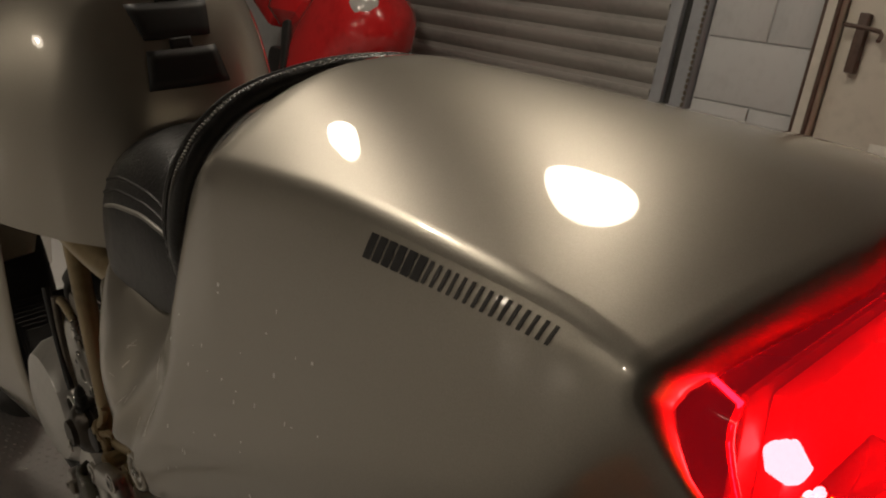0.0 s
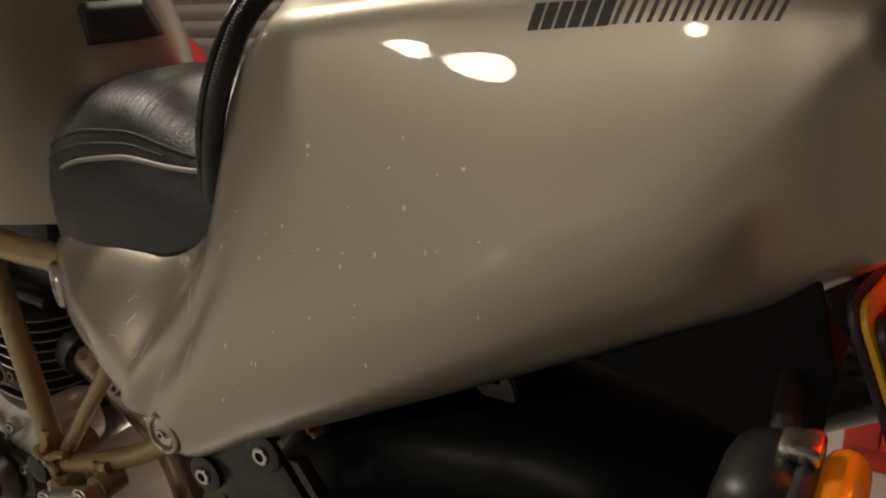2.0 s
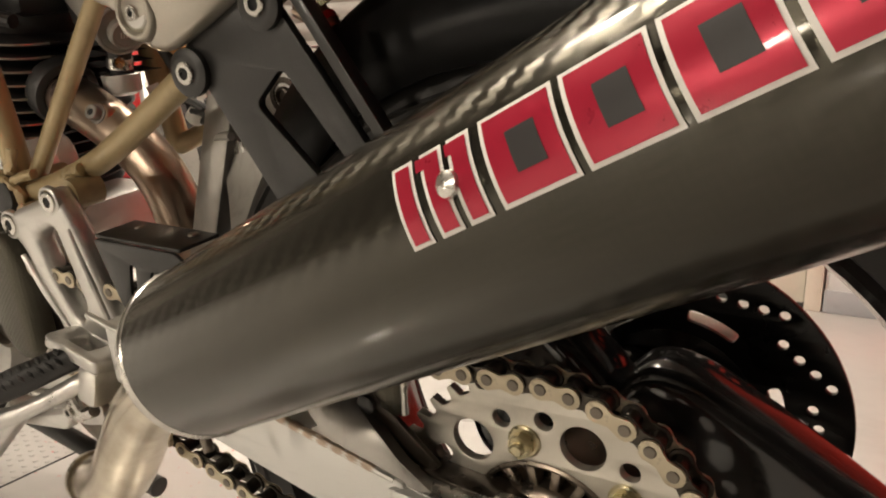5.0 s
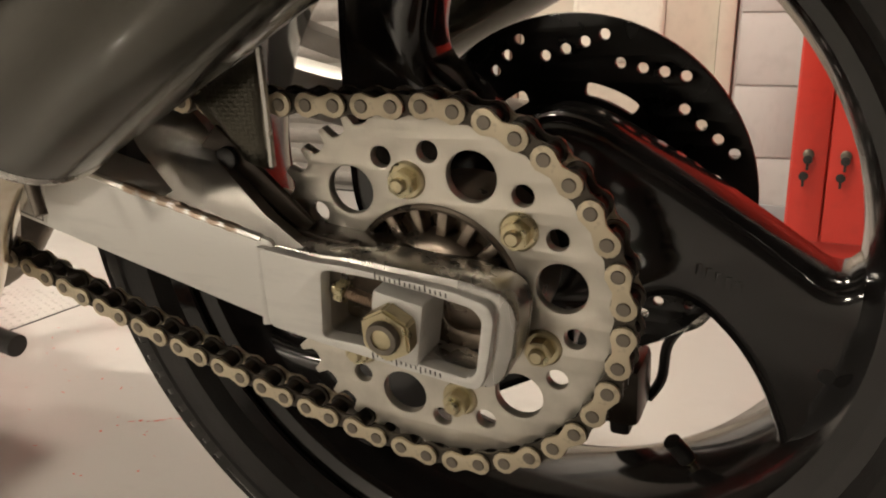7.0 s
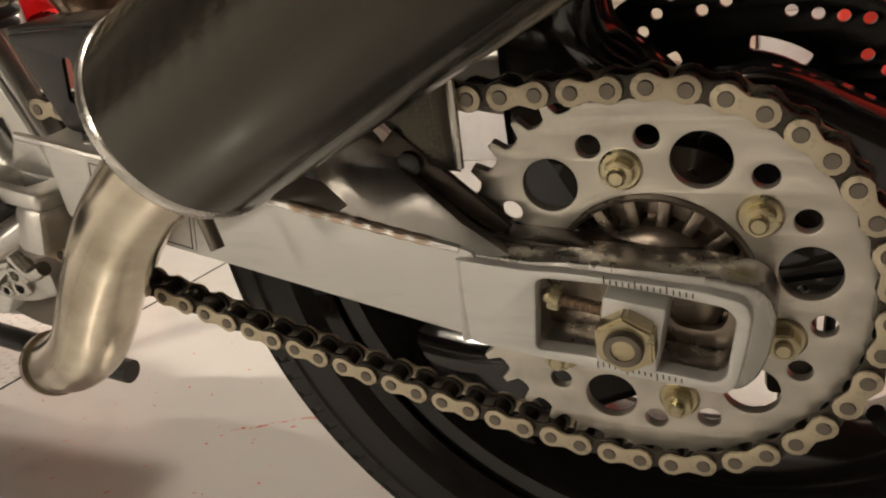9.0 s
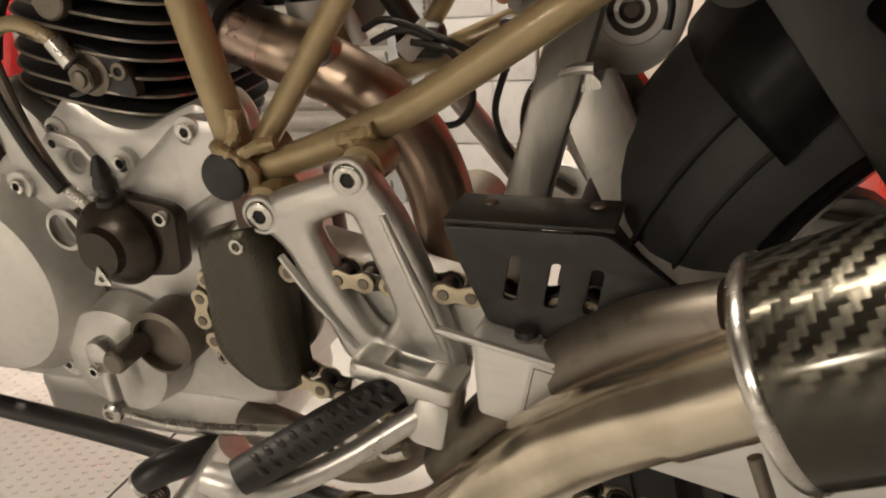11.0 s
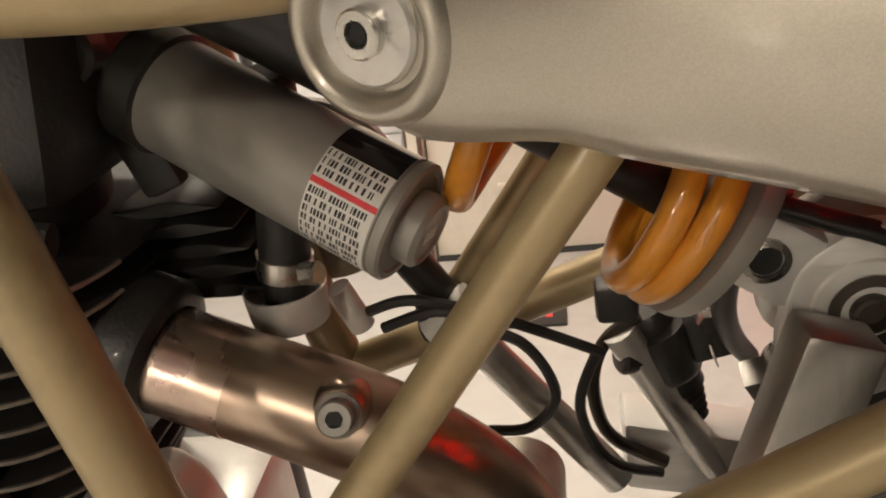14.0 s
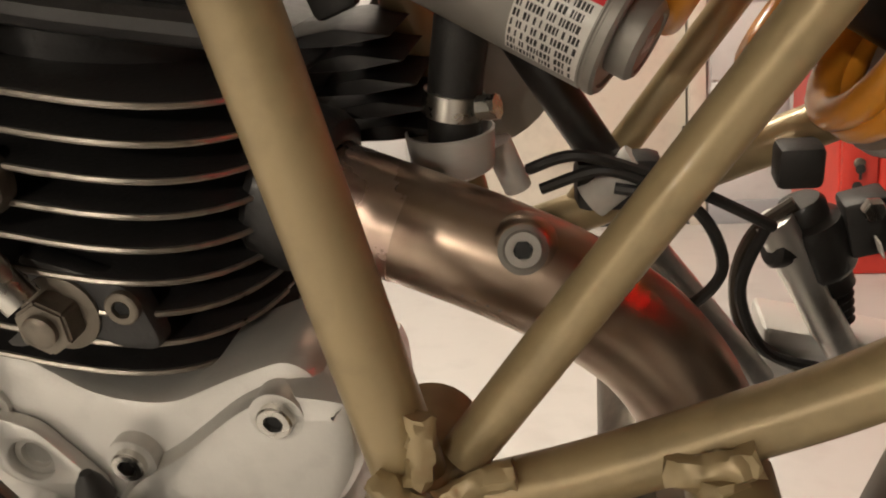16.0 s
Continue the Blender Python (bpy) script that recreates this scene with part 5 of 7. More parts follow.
part("frame_tube", tube([(-0.518, 0.080, 0.390), (-0.478, 0.083, 0.162)], 0.0115, 18, 1), GOLD, frame_ob)
part("frame_tube", tube([(-0.440, 0.082, 0.172), (-0.33, 0.080, 0.322)], 0.0070, 16, 1), GOLD, frame_ob)
part("frame_tube", tube([(-0.478, 0.083, 0.164), (-0.40, 0.080, 0.192), (-0.34, 0.080, 0.214), (-0.25, 0.080, 0.250), (-0.15, 0.078, 0.30)], 0.0097, 16), GOLD, frame_ob)
part("node_stub", tube([(-0.479, -0.045, 0.162), (-0.479, -0.0965, 0.162)], 0.0150, 24, 1), GOLD, frame_ob)
part("node_cap", lathe([(0.0150, 0.0), (0.0152, 0.006), (0.0142, 0.0085), (0.012, 0.0092), (0, 0.0092)], along_y(-0.479, -0.0962, 0.162), 32), BLACK_PLASTIC, frame_ob, "round black plastic frame plug")


def weld_lump(points, r, seed):
    """An uneven bead of brazing along points."""
    rnd = random.Random(seed)
    bm = tube(points, r, 10, 5)
    for v in bm.verts:
        v.co += Vector((rnd.uniform(-1, 1), rnd.uniform(-1, 1), rnd.uniform(-1, 1))) * 0.0009
    return bm


for seed, (pts, r) in enumerate((([(-0.486, -0.094, 0.178), (-0.478, -0.100, 0.176), (-0.469, -0.099, 0.170), (-0.463, -0.097, 0.162), (-0.465, -0.096, 0.150)], 0.0048),
                                 ([(-0.472, -0.090, 0.199), (-0.472, -0.093, 0.189), (-0.474, -0.096, 0.180)], 0.0042),
                                 ([(-0.468, -0.098, 0.174), (-0.458, -0.094, 0.178), (-0.447, -0.092, 0.180)], 0.0040),
                                 ([(-0.463, -0.098, 0.153), (-0.452, -0.096, 0.152), (-0.446, -0.094, 0.152)], 0.0046),
                                 ([(-0.405, -0.090, 0.181), (-0.393, -0.093, 0.184), (-0.383, -0.092, 0.187)], 0.0050),
                                 ([(-0.393, -0.092, 0.182), (-0.390, -0.096, 0.172), (-0.383, -0.096, 0.160)], 0.0075))):
    part("brazed_joint", weld_lump(pts, r, seed), GOLD, frame_ob)
part("peg_boss", tube([(-0.388, -0.080, 0.170), (-0.388, -0.1045, 0.170)], 0.0125, 20, 1), GOLD, frame_ob)
part("peg_boss", tube([(-0.453, -0.080, 0.147), (-0.453, -0.1045, 0.147)], 0.0105, 20, 1), GOLD, frame_ob)

# ---- silencer and pipe ----
CAN_A, CAN_B = Vector((-0.1744, -0.1802, 0.1165)), Vector((0.2122, -0.2301, 0.3116))
CAN_M = frame_to(CAN_A, CAN_B)
CAN_L = (CAN_B - CAN_A).length
CAN_R = 0.0482
CAN_CAP = CAN_M @ Matrix.Diagonal((0.927, 0.927, 1, 1))


def can_sleeve():
    bm = bmesh.new()
    uv = bm.loops.layers.uv.new("UVMap")
    nu, nv = 56, 24
    g = [[bm.verts.new(CAN_M @ Vector((CAN_R * math.cos(2 * math.pi * i / nu), CAN_R * math.sin(2 * math.pi * i / nu), 0.003 + (CAN_L - 0.025) * j / nv))) for i in range(nu)] for j in range(nv + 1)]
    for j in range(nv):
        for i in range(nu):
            f = bm.faces.new((g[j][i], g[j][(i + 1) % nu], g[j + 1][(i + 1) % nu], g[j + 1][i]))
            for lp, (a, b) in zip(f.loops, ((i, j), (i + 1, j), (i + 1, j + 1), (i, j + 1))):
                lp[uv].uv = (a / nu, b / nv * 1.0)
    return bm


silencer = part("silencer", can_sleeve(), CARBON_CAN, bike, "carbon-fibre silencer with red and white badge")
part("front_cap", lathe([(0.0515, -0.0032), (0.0528, -0.0015), (0.0533, 0.0005), (0.0530, 0.003), (0.0524, 0.004), (0.052, 0.0045)], CAN_CAP, 56, cap=False), STEEL, silencer)
part("front_plate", lathe([(0.0, -0.0045), (0.046, -0.0044), (0.0516, -0.0030)], CAN_CAP, 40, cap=False), DARK_STEEL, silencer)
part("end_cap", lathe([(0.0523, CAN_L - 0.028), (0.0545, CAN_L - 0.025), (0.0552, CAN_L - 0.008), (0.052, CAN_L + 0.006), (0.040, CAN_L + 0.014), (0.030, CAN_L + 0.016), (0.028, CAN_L + 0.013), (0.026, CAN_L - 0.05)],
     CAN_CAP, 56, cap=False), CHROME, silencer, "polished silencer end cap")
pipe = part("exhaust_pipe", tube([(-0.162, -0.176, 0.118), (-0.198, -0.170, 0.096), (-0.235, -0.163, 0.073), (-0.272, -0.155, 0.044), (-0.305, -0.148, 0.010), (-0.330, -0.143, -0.020), (-0.355, -0.137, -0.046), (-0.385, -0.129, -0.066), (-0.413, -0.120, -0.079), (-0.430, -0.115, -0.085)],
            [0.0215, 0.0235, 0.0242, 0.0242, 0.0242, 0.0242, 0.0240, 0.0235, 0.0225, 0.022], 28, 6), STAINLESS, bike, "bent stainless exhaust link pipe")
part("pipe_sleeve", tube([(-0.178, -0.174, 0.110), (-0.222, -0.166, 0.081)], 0.0250, 28, 1), STAINLESS, pipe)
part("pipe_lip", tube([(-0.424, -0.117, -0.083), (-0.432, -0.1145, -0.086)], 0.0240, 28, 1), STAINLESS, pipe)
part("clamp_screw", tube([(-0.184, -0.184, 0.074), (-0.177, -0.188, 0.054)], 0.0034, 12, 1), DARK_STEEL, pipe)
part("rear_pipe", tube([(-0.195, -0.145, 0.118), (-0.24, -0.135, 0.098), (-0.285, -0.125, 0.062), (-0.325, -0.115, 0.018), (-0.36, -0.10, -0.03)], 0.0185, 20, 6), DARK_STEEL, pipe)

# ---- black parts between tail and wheel ----
def hugger():
    bm = bmesh.new()
    rows = []
    for a in np.linspace(136, 63.5, 34):
        r = curve(a, [63.5, 68, 75, 90, 113, 125, 136], [0.350, 0.343, 0.339, 0.336, 0.332, 0.324, 0.316])
        row = []
        for k in range(17):
            s = k / 16 * 2 - 1
            rr = r - 0.030 * abs(s) ** 2.2 - 0.20 * max(0.0, abs(s) - 0.8)
            half = 0.094 - 0.030 * max(0, (76 - a) / 13)
            row.append(bm.verts.new((rr * math.cos(radians(a)), half * s, rr * math.sin(radians(a)))))
        rows.append(row)
    for p, q in zip(rows, rows[1:]):
        for k in range(16):
            bm.faces.new((p[k], p[k + 1], q[k + 1], q[k]))
    return bm


fender = part("rear_mudguard", hugger(), MUDGUARD, bike, "black moulded inner rear mudguard over the tyre", 60)
sol = fender.modifiers.new("wall", "SOLIDIFY")
sol.thickness = 0.003
hanger = part("silencer_hanger", plate(rounded([(-0.207, 0.278), (-0.143, 0.314), (-0.062, 0.196), (-0.130, 0.160)], 0.008), [rounded([(-0.156, 0.246), (-0.134, 0.266), (-0.088, 0.206), (-0.106, 0.196)], 0.006)], 0.006, 0.001, at_y(-0.126)), BLACK_SATIN, bike, "black steel silencer hanger plate")
part("hanger_edge", plate([(-0.120, 0.300), (-0.112, 0.300), (-0.045, 0.196), (-0.053, 0.196)], [], 0.010, 0.0008, at_y(-0.126)), BLACK_SATIN, hanger)
for x, z in ((-0.140, 0.299), (-0.201, 0.264)):
    b = part("hanger_boss", lathe([(0.014, 0), (0.014, 0.004), (0.011, 0.0055), (0.009, 0.0055)], along_y(x, -0.129, z), 28), BLACK_SATIN, hanger)
    screw(hanger, along_y(x, -0.1325, z), 0.0065, 0.004)
guard = part("chain_guard", plate(rounded([(-0.337, 0.148), (-0.253, 0.146), (-0.220, 0.119), (-0.230, 0.103), (-0.2765, 0.083), (-0.317, 0.093)], 0.004),
             [rounded([(x - 0.004, z - 0.012), (x + 0.002, z + 0.013), (x + 0.008, z + 0.012), (x + 0.003, z - 0.013)], 0.003) for x, z in ((-0.304, 0.120), (-0.283, 0.117), (-0.263, 0.115))], 0.003, 0.0006, at_y(-0.1245)), BLACK_SATIN, bike, "black slotted front chain guard")
part("guard_top", beam((-0.337, -0.106, 0.1495), (-0.250, -0.106, 0.1475), 0.003, 0.036, (0, 1, 0), 0.001), BLACK_SATIN, guard)
for gx in (-0.318, -0.262):
    part("rivet", lathe([(0.0042, 0.0), (0.0036, 0.0014), (0.0, 0.0020)], Matrix.Translation((gx, -0.100, 0.1502)), 14), DARK_STEEL, guard)
post = part("guard_post", lathe([(0.0085, 0.0), (0.0085, 0.010), (0.006, 0.011), (0.0, 0.011)], Matrix.Translation((-0.296, -0.128, 0.078)), 20), ALU, guard)
part("guard_screw", lathe([(0.0065, 0.011), (0.0060, 0.0145), (0.0, 0.016)], Matrix.Translation((-0.296, -0.128, 0.078)), 18), BLACK_SATIN, post)
# thin chain guard stay that lies over the axle block
stay = part("chain_stay", beam((-0.116, -0.126, 0.082), (-0.066, -0.122, 0.031), 0.017, 0.004, (0, 1, 0), 0.0012), BROWN_METAL, bike, "dark steel chain guard stay")
part("stay_foot", beam((-0.074, -0.118, 0.033), (0.036, -0.118, 0.021), 0.003, 0.020, (0, 1, 0), 0.001), BROWN_METAL, stay)
part("stay_bolt", lathe([(0.006, 0), (0.006, 0.003), (0.004, 0.004), (0, 0.004)], along_y(-0.104, -0.128, 0.071), 16), BLACK_SATIN, stay)
carb = bmesh.new()
uvl = carb.loops.layers.uv.new("UVMap")
rows = []
for j in range(5):
    s = j / 4
    rows.append([carb.verts.new((-0.124 + 0.026 * s + (0.044 - 0.028 * s) * i / 4, -0.127 + 0.010 * (i / 4 - 0.3) ** 2, 0.100 - 0.029 * s + (0.025 - 0.032 * s) * i / 4)) for i in range(5)])
for p, q in zip(rows, rows[1:]):
    for i in range(4):
        f = carb.faces.new((p[i], p[i + 1], q[i + 1], q[i]))
        for lp in f.loops:
            lp[uvl].uv = (lp.vert.co.x, lp.vert.co.z)
part("panel_edge", tube([(-0.0795, -0.1225, 0.126), (-0.0805, -0.1225, 0.095), (-0.0820, -0.1225, 0.066)], 0.0022, 8, 4), STEEL, stay)
part("carbon_panel", carb, CARBON_SHEET, stay, "carbon-fibre chain guard panel").modifiers.new("wall", "SOLIDIFY").thickness = 0.003

# ---- footrest bracket ----
bracket = part("footrest_bracket", plate(rounded([(-0.4545, 0.1495), (-0.4501, 0.1379), (-0.4374, 0.1267), (-0.4211, 0.0863), (-0.4088, 0.0536), (-0.3914, 0.0512), (-0.3708, 0.0200), (-0.3473, 0.0250), (-0.3366, 0.0523), (-0.3449, 0.0863), (-0.3547, 0.1228), (-0.3630, 0.1471), (-0.3761, 0.1697), (-0.3829, 0.1794), (-0.3914, 0.1781), (-0.3966, 0.1720), (-0.4412, 0.1579)], 0.009), [rounded([(-0.4166, 0.1377), (-0.4126, 0.1426), (-0.3970, 0.1487), (-0.3906, 0.1474), (-0.3855, 0.1301), (-0.3777, 0.1032), (-0.3734, 0.0872), (-0.3842, 0.0719), (-0.3900, 0.0763), (-0.4053, 0.1031)], 0.007)], 0.018, 0.0055, at_y(-0.112)), ALU, bike, "cast aluminium rider footrest bracket with rounded arms", 60)
for pts in ([(-0.440, -0.1205, 0.122), (-0.420, -0.1208, 0.093), (-0.400, -0.1205, 0.066)], [(-0.372, -0.1205, 0.150), (-0.358, -0.1208, 0.108), (-0.345, -0.1205, 0.068)]):
    part("groove_ridge", tube(pts, [0.0022, 0.0034, 0.0022], 10, 5), ALU, bracket)
for x, z in ((-0.4471, 0.1464), (-0.3884, 0.1695)):
    part("boss", lathe([(0.0118, -0.003), (0.0116, 0.0005), (0.0108, 0.0012), (0.0094, 0.0012), (0.0088, -0.001)], along_y(x, -0.1200, z), 36, cap=False), ALU, bracket)
    screw(bracket, along_y(x, -0.1200, z), 0.0080, 0.0024)

# ---- shock absorber ----
SH0 = Vector((-0.257, 0.024, 0.225))
SHD = Vector((-0.83, 0.0, 0.557)).normalized()
SHM = frame_to(SH0, SH0 + SHD)
shock = part("shock_absorber", lathe([(0.008, 0.050), (0.009, 0.056), (0.009, 0.200), (0.024, 0.202), (0.024, 0.26), (0.012, 0.262), (0.012, 0.30)], SHM, 28), BLACK_SATIN, bike, "rear shock absorber with orange spring and grey reservoir")


SH_DOWN = Vector((-SHD.z, 0, SHD.x)).normalized()
COIL_AT = ([-0.35, 0, 1, 2, 3, 4, 4.6], [0.0725, 0.0735, 0.0815, 0.112, 0.146, 0.179, 0.188])


def spring(radius, wire):
    """The coil from its closed lower turn upwards; whole turns count from the lowest point."""
    pts = []
    for k in range(int(-0.35 * 24), int(3.55 * 24) + 1):
        q = k / 24
        a = 2 * math.pi * q
        pts.append(SH0 + SHD * curve(q, *COIL_AT) + (SH_DOWN * math.cos(a) + Vector((0, -1, 0)) * math.sin(a)) * radius)
    return tube(pts, wire, 14, 1)


part("spring", spring(0.0345, 0.0058), ORANGE, shock, "orange lacquered coil spring")
part("spring_seat", lathe([(0.016, 0.052), (0.030, 0.055), (0.0385, 0.059), (0.0395, 0.062), (0.0395, 0.0665), (0.036, 0.0675), (0.027, 0.068), (0.020, 0.074)], SHM, 48), GREY_CYL, shock)
part("body_end", box(-0.0165, 0.0165, -0.015, 0.015, 0.026, 0.060, 0.004, SHM), ALU_BRUSHED, shock)
part("damping_knob", lathe([(0.0085, 0), (0.0085, 0.003), (0.006, 0.004), (0.006, 0.001), (0, 0.001)], along_y(-0.2945, 0.0086, 0.2495), 24), STEEL, shock)
part("knob_hole", lathe([(0.0058, 0.0015), (0, 0.0016)], along_y(-0.2945, 0.0086, 0.2495), 20), BLACK_HOLE, shock)
part("eye", lathe([(0.0125, -0.018), (0.0215, -0.018), (0.0215, 0.016), (0.0195, 0.018), (0.0130, 0.018)], along_y(-0.259, 0.024, 0.227), 40), ALU_BRUSHED, shock)
part("bearing", lathe([(0.0135, 0.012), (0.0145, 0.019), (0.0105, 0.0195), (0.0100, 0.016), (0.0075, 0.016), (0.0070, 0.0215), (0.0055, 0.022), (0.0045, 0.019), (0, 0.019)], along_y(-0.259, 0.024, 0.227), 32), BROWN_METAL, shock)
part("link_cover", tube([(-0.300, 0.010, 0.272), (-0.275, 0.010, 0.262), (-0.248, 0.010, 0.250), (-0.238, 0.010, 0.232), (-0.240, 0.010, 0.215)], 0.0042, 12, 4), BLACK_SATIN, shock)
part("red_guard", tube([(-0.303, 0.016, 0.279), (-0.285, 0.016, 0.273)], 0.0055, 10, 1), RED_PLASTIC, shock)
# reservoir
RS0, RS1 = Vector((-0.5055, 0.0257, 0.3298)), Vector((-0.4115, -0.0088, 0.2810))
RSM = frame_to(RS0, RS1)
RSL = (RS1 - RS0).length
res = part("reservoir", lathe([(0.0, 0.0), (0.017, 0.0), (0.0206, 0.005), (0.0214, 0.012), (0.0214, RSL - 0.0052), (0.0208, RSL - 0.0048), (0.0208, RSL - 0.0042), (0.0216, RSL - 0.0038), (0.0216, RSL - 0.001), (0.0205, RSL), (0.0185, RSL), (0.0180, RSL - 0.001), (0.0, RSL - 0.001)], RSM, 44), GREY_CYL, shock, "grey metal shock reservoir with printed label")
part("adjuster_dial", lathe([(0.0125, RSL - 0.002), (0.0130, RSL + 0.001), (0.0130, RSL + 0.006), (0.0112, RSL + 0.0078), (0.0098, RSL + 0.0078), (0.0092, RSL + 0.0072), (0.0, RSL + 0.0072)], RSM, 32), GREY_CYL, res)
for k in range(4):
    part("dial_mark", box(-0.0042 + k * 0.0022, -0.0034 + k * 0.0022, -0.0025, 0.0025, RSL + 0.0070, RSL + 0.0075, 0, RSM), WHITE_LABEL, res)


def wrap(z0, z1, a0, a1, r, n=16):
    bm = bmesh.new()
    lo, hi = ([bm.verts.new(RSM @ Vector((r * math.cos(a0 + (a1 - a0) * k / n), r * math.sin(a0 + (a1 - a0) * k / n), z))) for k in range(n + 1)] for z in (z0, z1))
    for k in range(n):
        bm.faces.new((lo[k], lo[k + 1], hi[k + 1], hi[k]))
    return bm


FACE = (RSM.inverted().to_3x3() @ Vector((0.0, -1, 0.0)))
A0 = math.atan2(FACE.y, FACE.x)
UPSIGN = 1 if (RSM.to_3x3() @ Vector((math.cos(A0 + 0.6), math.sin(A0 + 0.6), 0))).z > (RSM.to_3x3() @ Vector((math.cos(A0), math.sin(A0), 0))).z else -1
label_ob = part("warning_label", wrap(RSL - 0.0305, RSL - 0.0058, A0 - 0.95, A0 + 0.95, 0.02150, 24), WHITE_LABEL, res, "white warning label with black print")
rnd = random.Random(3)
for row in range(12):
    ang = A0 + UPSIGN * (0.86 - row * 0.157)
    z = RSL - 0.0298
    if row == 3:
        part("red_line", wrap(RSL - 0.0305, RSL - 0.0058, ang - 0.05, ang + 0.05, 0.0216, 2), RED_INK, label_ob)
        continue
    while z < RSL - 0.0078:
        w = rnd.uniform(0.0005, 0.0011)
        part("print_bar", wrap(z, min(z + w, RSL - 0.0064), ang - 0.062, ang + 0.05, 0.0216, 2), BLACK_INK, label_ob)
        z += w + rnd.choice((0.0004, 0.0004, 0.0014))
part("dark_wrap", wrap(RSL - 0.0305, RSL - 0.0056, A0 + UPSIGN * 0.95, A0 + UPSIGN * 2.0, 0.02152, 10), BLACK_GLOSS, res)
clampb = part("reservoir_clamp", lathe([(0.0200, -0.004), (0.0232, -0.003), (0.0232, 0.010), (0.0209, 0.011)], RSM, 40, cap=False), BLACK_SATIN, shock)
part("clamp_arm", beam((-0.536, 0.030, 0.362), (-0.512, 0.028, 0.288), 0.018, 0.010, (0, 1, 0), 0.003), BLACK_PLASTIC, clampb)
part("clamp_lug", lathe([(0.012, 0), (0.012, 0.010), (0.010, 0.012), (0.006, 0.012)], along_y(-0.524, 0.016, 0.348), 24), BLACK_SATIN, clampb)
hb = bmesh.new()
hex_bolt(hb, along_y(-0.524, 0.005, 0.348), 0.0075, 0.005, False)
part("clamp_bolt", hb, GREY_CYL, clampb)

# ---- engine ----
engine = part("engine", box(-0.80, -0.52, -0.045, 0.09, -0.055, 0.125, 0.012), ALU_PAINT, bike, "air-cooled engine with black fins and silver cases")
FIN_TILT = Matrix.Translation((-0.62, 0.03, 0.22)) @ Matrix.Rotation(radians(13), 4, "Y")


def fin_mesh(hx, hy, thick=0.0026):
    out = [(math.copysign(abs(math.cos(a)) ** 0.62, math.cos(a)) * hx, math.copysign(abs(math.sin(a)) ** 0.7, math.sin(a)) * hy) for a in (2 * math.pi * k / 40 for k in range(40))]
    bm = plate(out, [], thick, 0.0011)
    bm.transform(Matrix.Rotation(radians(90), 4, "X"))
    return bm


part("barrel", lathe([(0.055, -0.10), (0.058, -0.02), (0.058, 0.10)], FIN_TILT, 40), ENGINE_BLACK, engine)
for k in range(14):
    z = -0.085 + k * 0.0122
    hx = 0.078 if k > 4 else 0.055 + 0.004 * k
    bm = fin_mesh(hx, 0.086 - (0.012 if k < 5 else 0.0))
    bm.transform(FIN_TILT @ Matrix.Translation((0.006 if k > 4 else 0.012, 0, z)))
    fin = part("cooling_fin", bm, ENGINE_BLACK, engine)
    if k > 3:
        rim_pts = [FIN_TILT @ Vector((0.006 + math.copysign(abs(math.cos(a)) ** 0.62, math.cos(a)) * hx, math.copysign(abs(math.sin(a)) ** 0.7, math.sin(a)) * (0.0862 - (0.012 if k < 5 else 0.0)), z)) for a in np.linspace(math.pi * 1.08, math.pi * 1.92, 22)]
        part("polished_edge", tube(rim_pts, 0.0011, 6, 1), FIN_EDGE, fin)
part("head", box(-0.068, 0.072, -0.052, 0.06, 0.092, 0.20, 0.016, FIN_TILT), ENGINE_BLACK, engine)
part("head_bar", tube([FIN_TILT @ Vector((-0.012, -0.066, 0.094)), FIN_TILT @ Vector((0.02, -0.068, 0.094)), FIN_TILT @ Vector((0.075, -0.060, 0.094))], 0.0062, 10, 4), ENGINE_BLACK, engine)
part("head_plug", lathe([(0.0125, 0), (0.0125, 0.008), (0.011, 0.0095), (0, 0.0095)], along_y(-0.612, -0.054, 0.262), 28), DARK_STEEL, engine)
# right-side head fins seen behind the pipe
for k in range(5):
    part("head_fin", plate(rounded([(-0.545, 0.242), (-0.500, 0.238), (-0.478, 0.247), (-0.500, 0.262)], 0.004), [], 0.05, 0.001, Matrix.Translation((-0.004 * k, 0.055, 0.0095 * k)) @ Matrix.Diagonal((1, 1, 0.28, 1)) @ Matrix.Translation((0, 0, 0.61))), ENGINE_BLACK, engine)

# crankcase side, cut from one cast outline with raised bolt bosses
case = part("side_case", plate(rounded([(-0.715, 0.150), (-0.655, 0.180), (-0.628, 0.202), (-0.598, 0.180), (-0.572, 0.176), (-0.545, 0.188), (-0.522, 0.196), (-0.510, 0.182), (-0.504, 0.155), (-0.512, 0.135), (-0.565, 0.102), (-0.60, 0.06), (-0.72, 0.06)], 0.010),
            [], 0.05, 0.006, at_y(-0.032)), ALU_PAINT, engine, "silver painted crankcase half")
part("case_block", plate(rounded([(-0.606, 0.128), (-0.591, 0.147), (-0.569, 0.160), (-0.543, 0.180), (-0.526, 0.188), (-0.500, 0.184), (-0.502, 0.155), (-0.513, 0.136), (-0.564, 0.110), (-0.586, 0.114)], 0.007), [], 0.036, 0.008, at_y(-0.048)), ALU_PAINT, case)
part("case_ledge", plate(rounded([(-0.700, 0.205), (-0.682, 0.212), (-0.664, 0.192), (-0.648, 0.176), (-0.622, 0.170), (-0.604, 0.154), (-0.612, 0.128), (-0.66, 0.112), (-0.70, 0.112)], 0.006), [], 0.030, 0.007, at_y(-0.043)), ALU_PAINT, case)
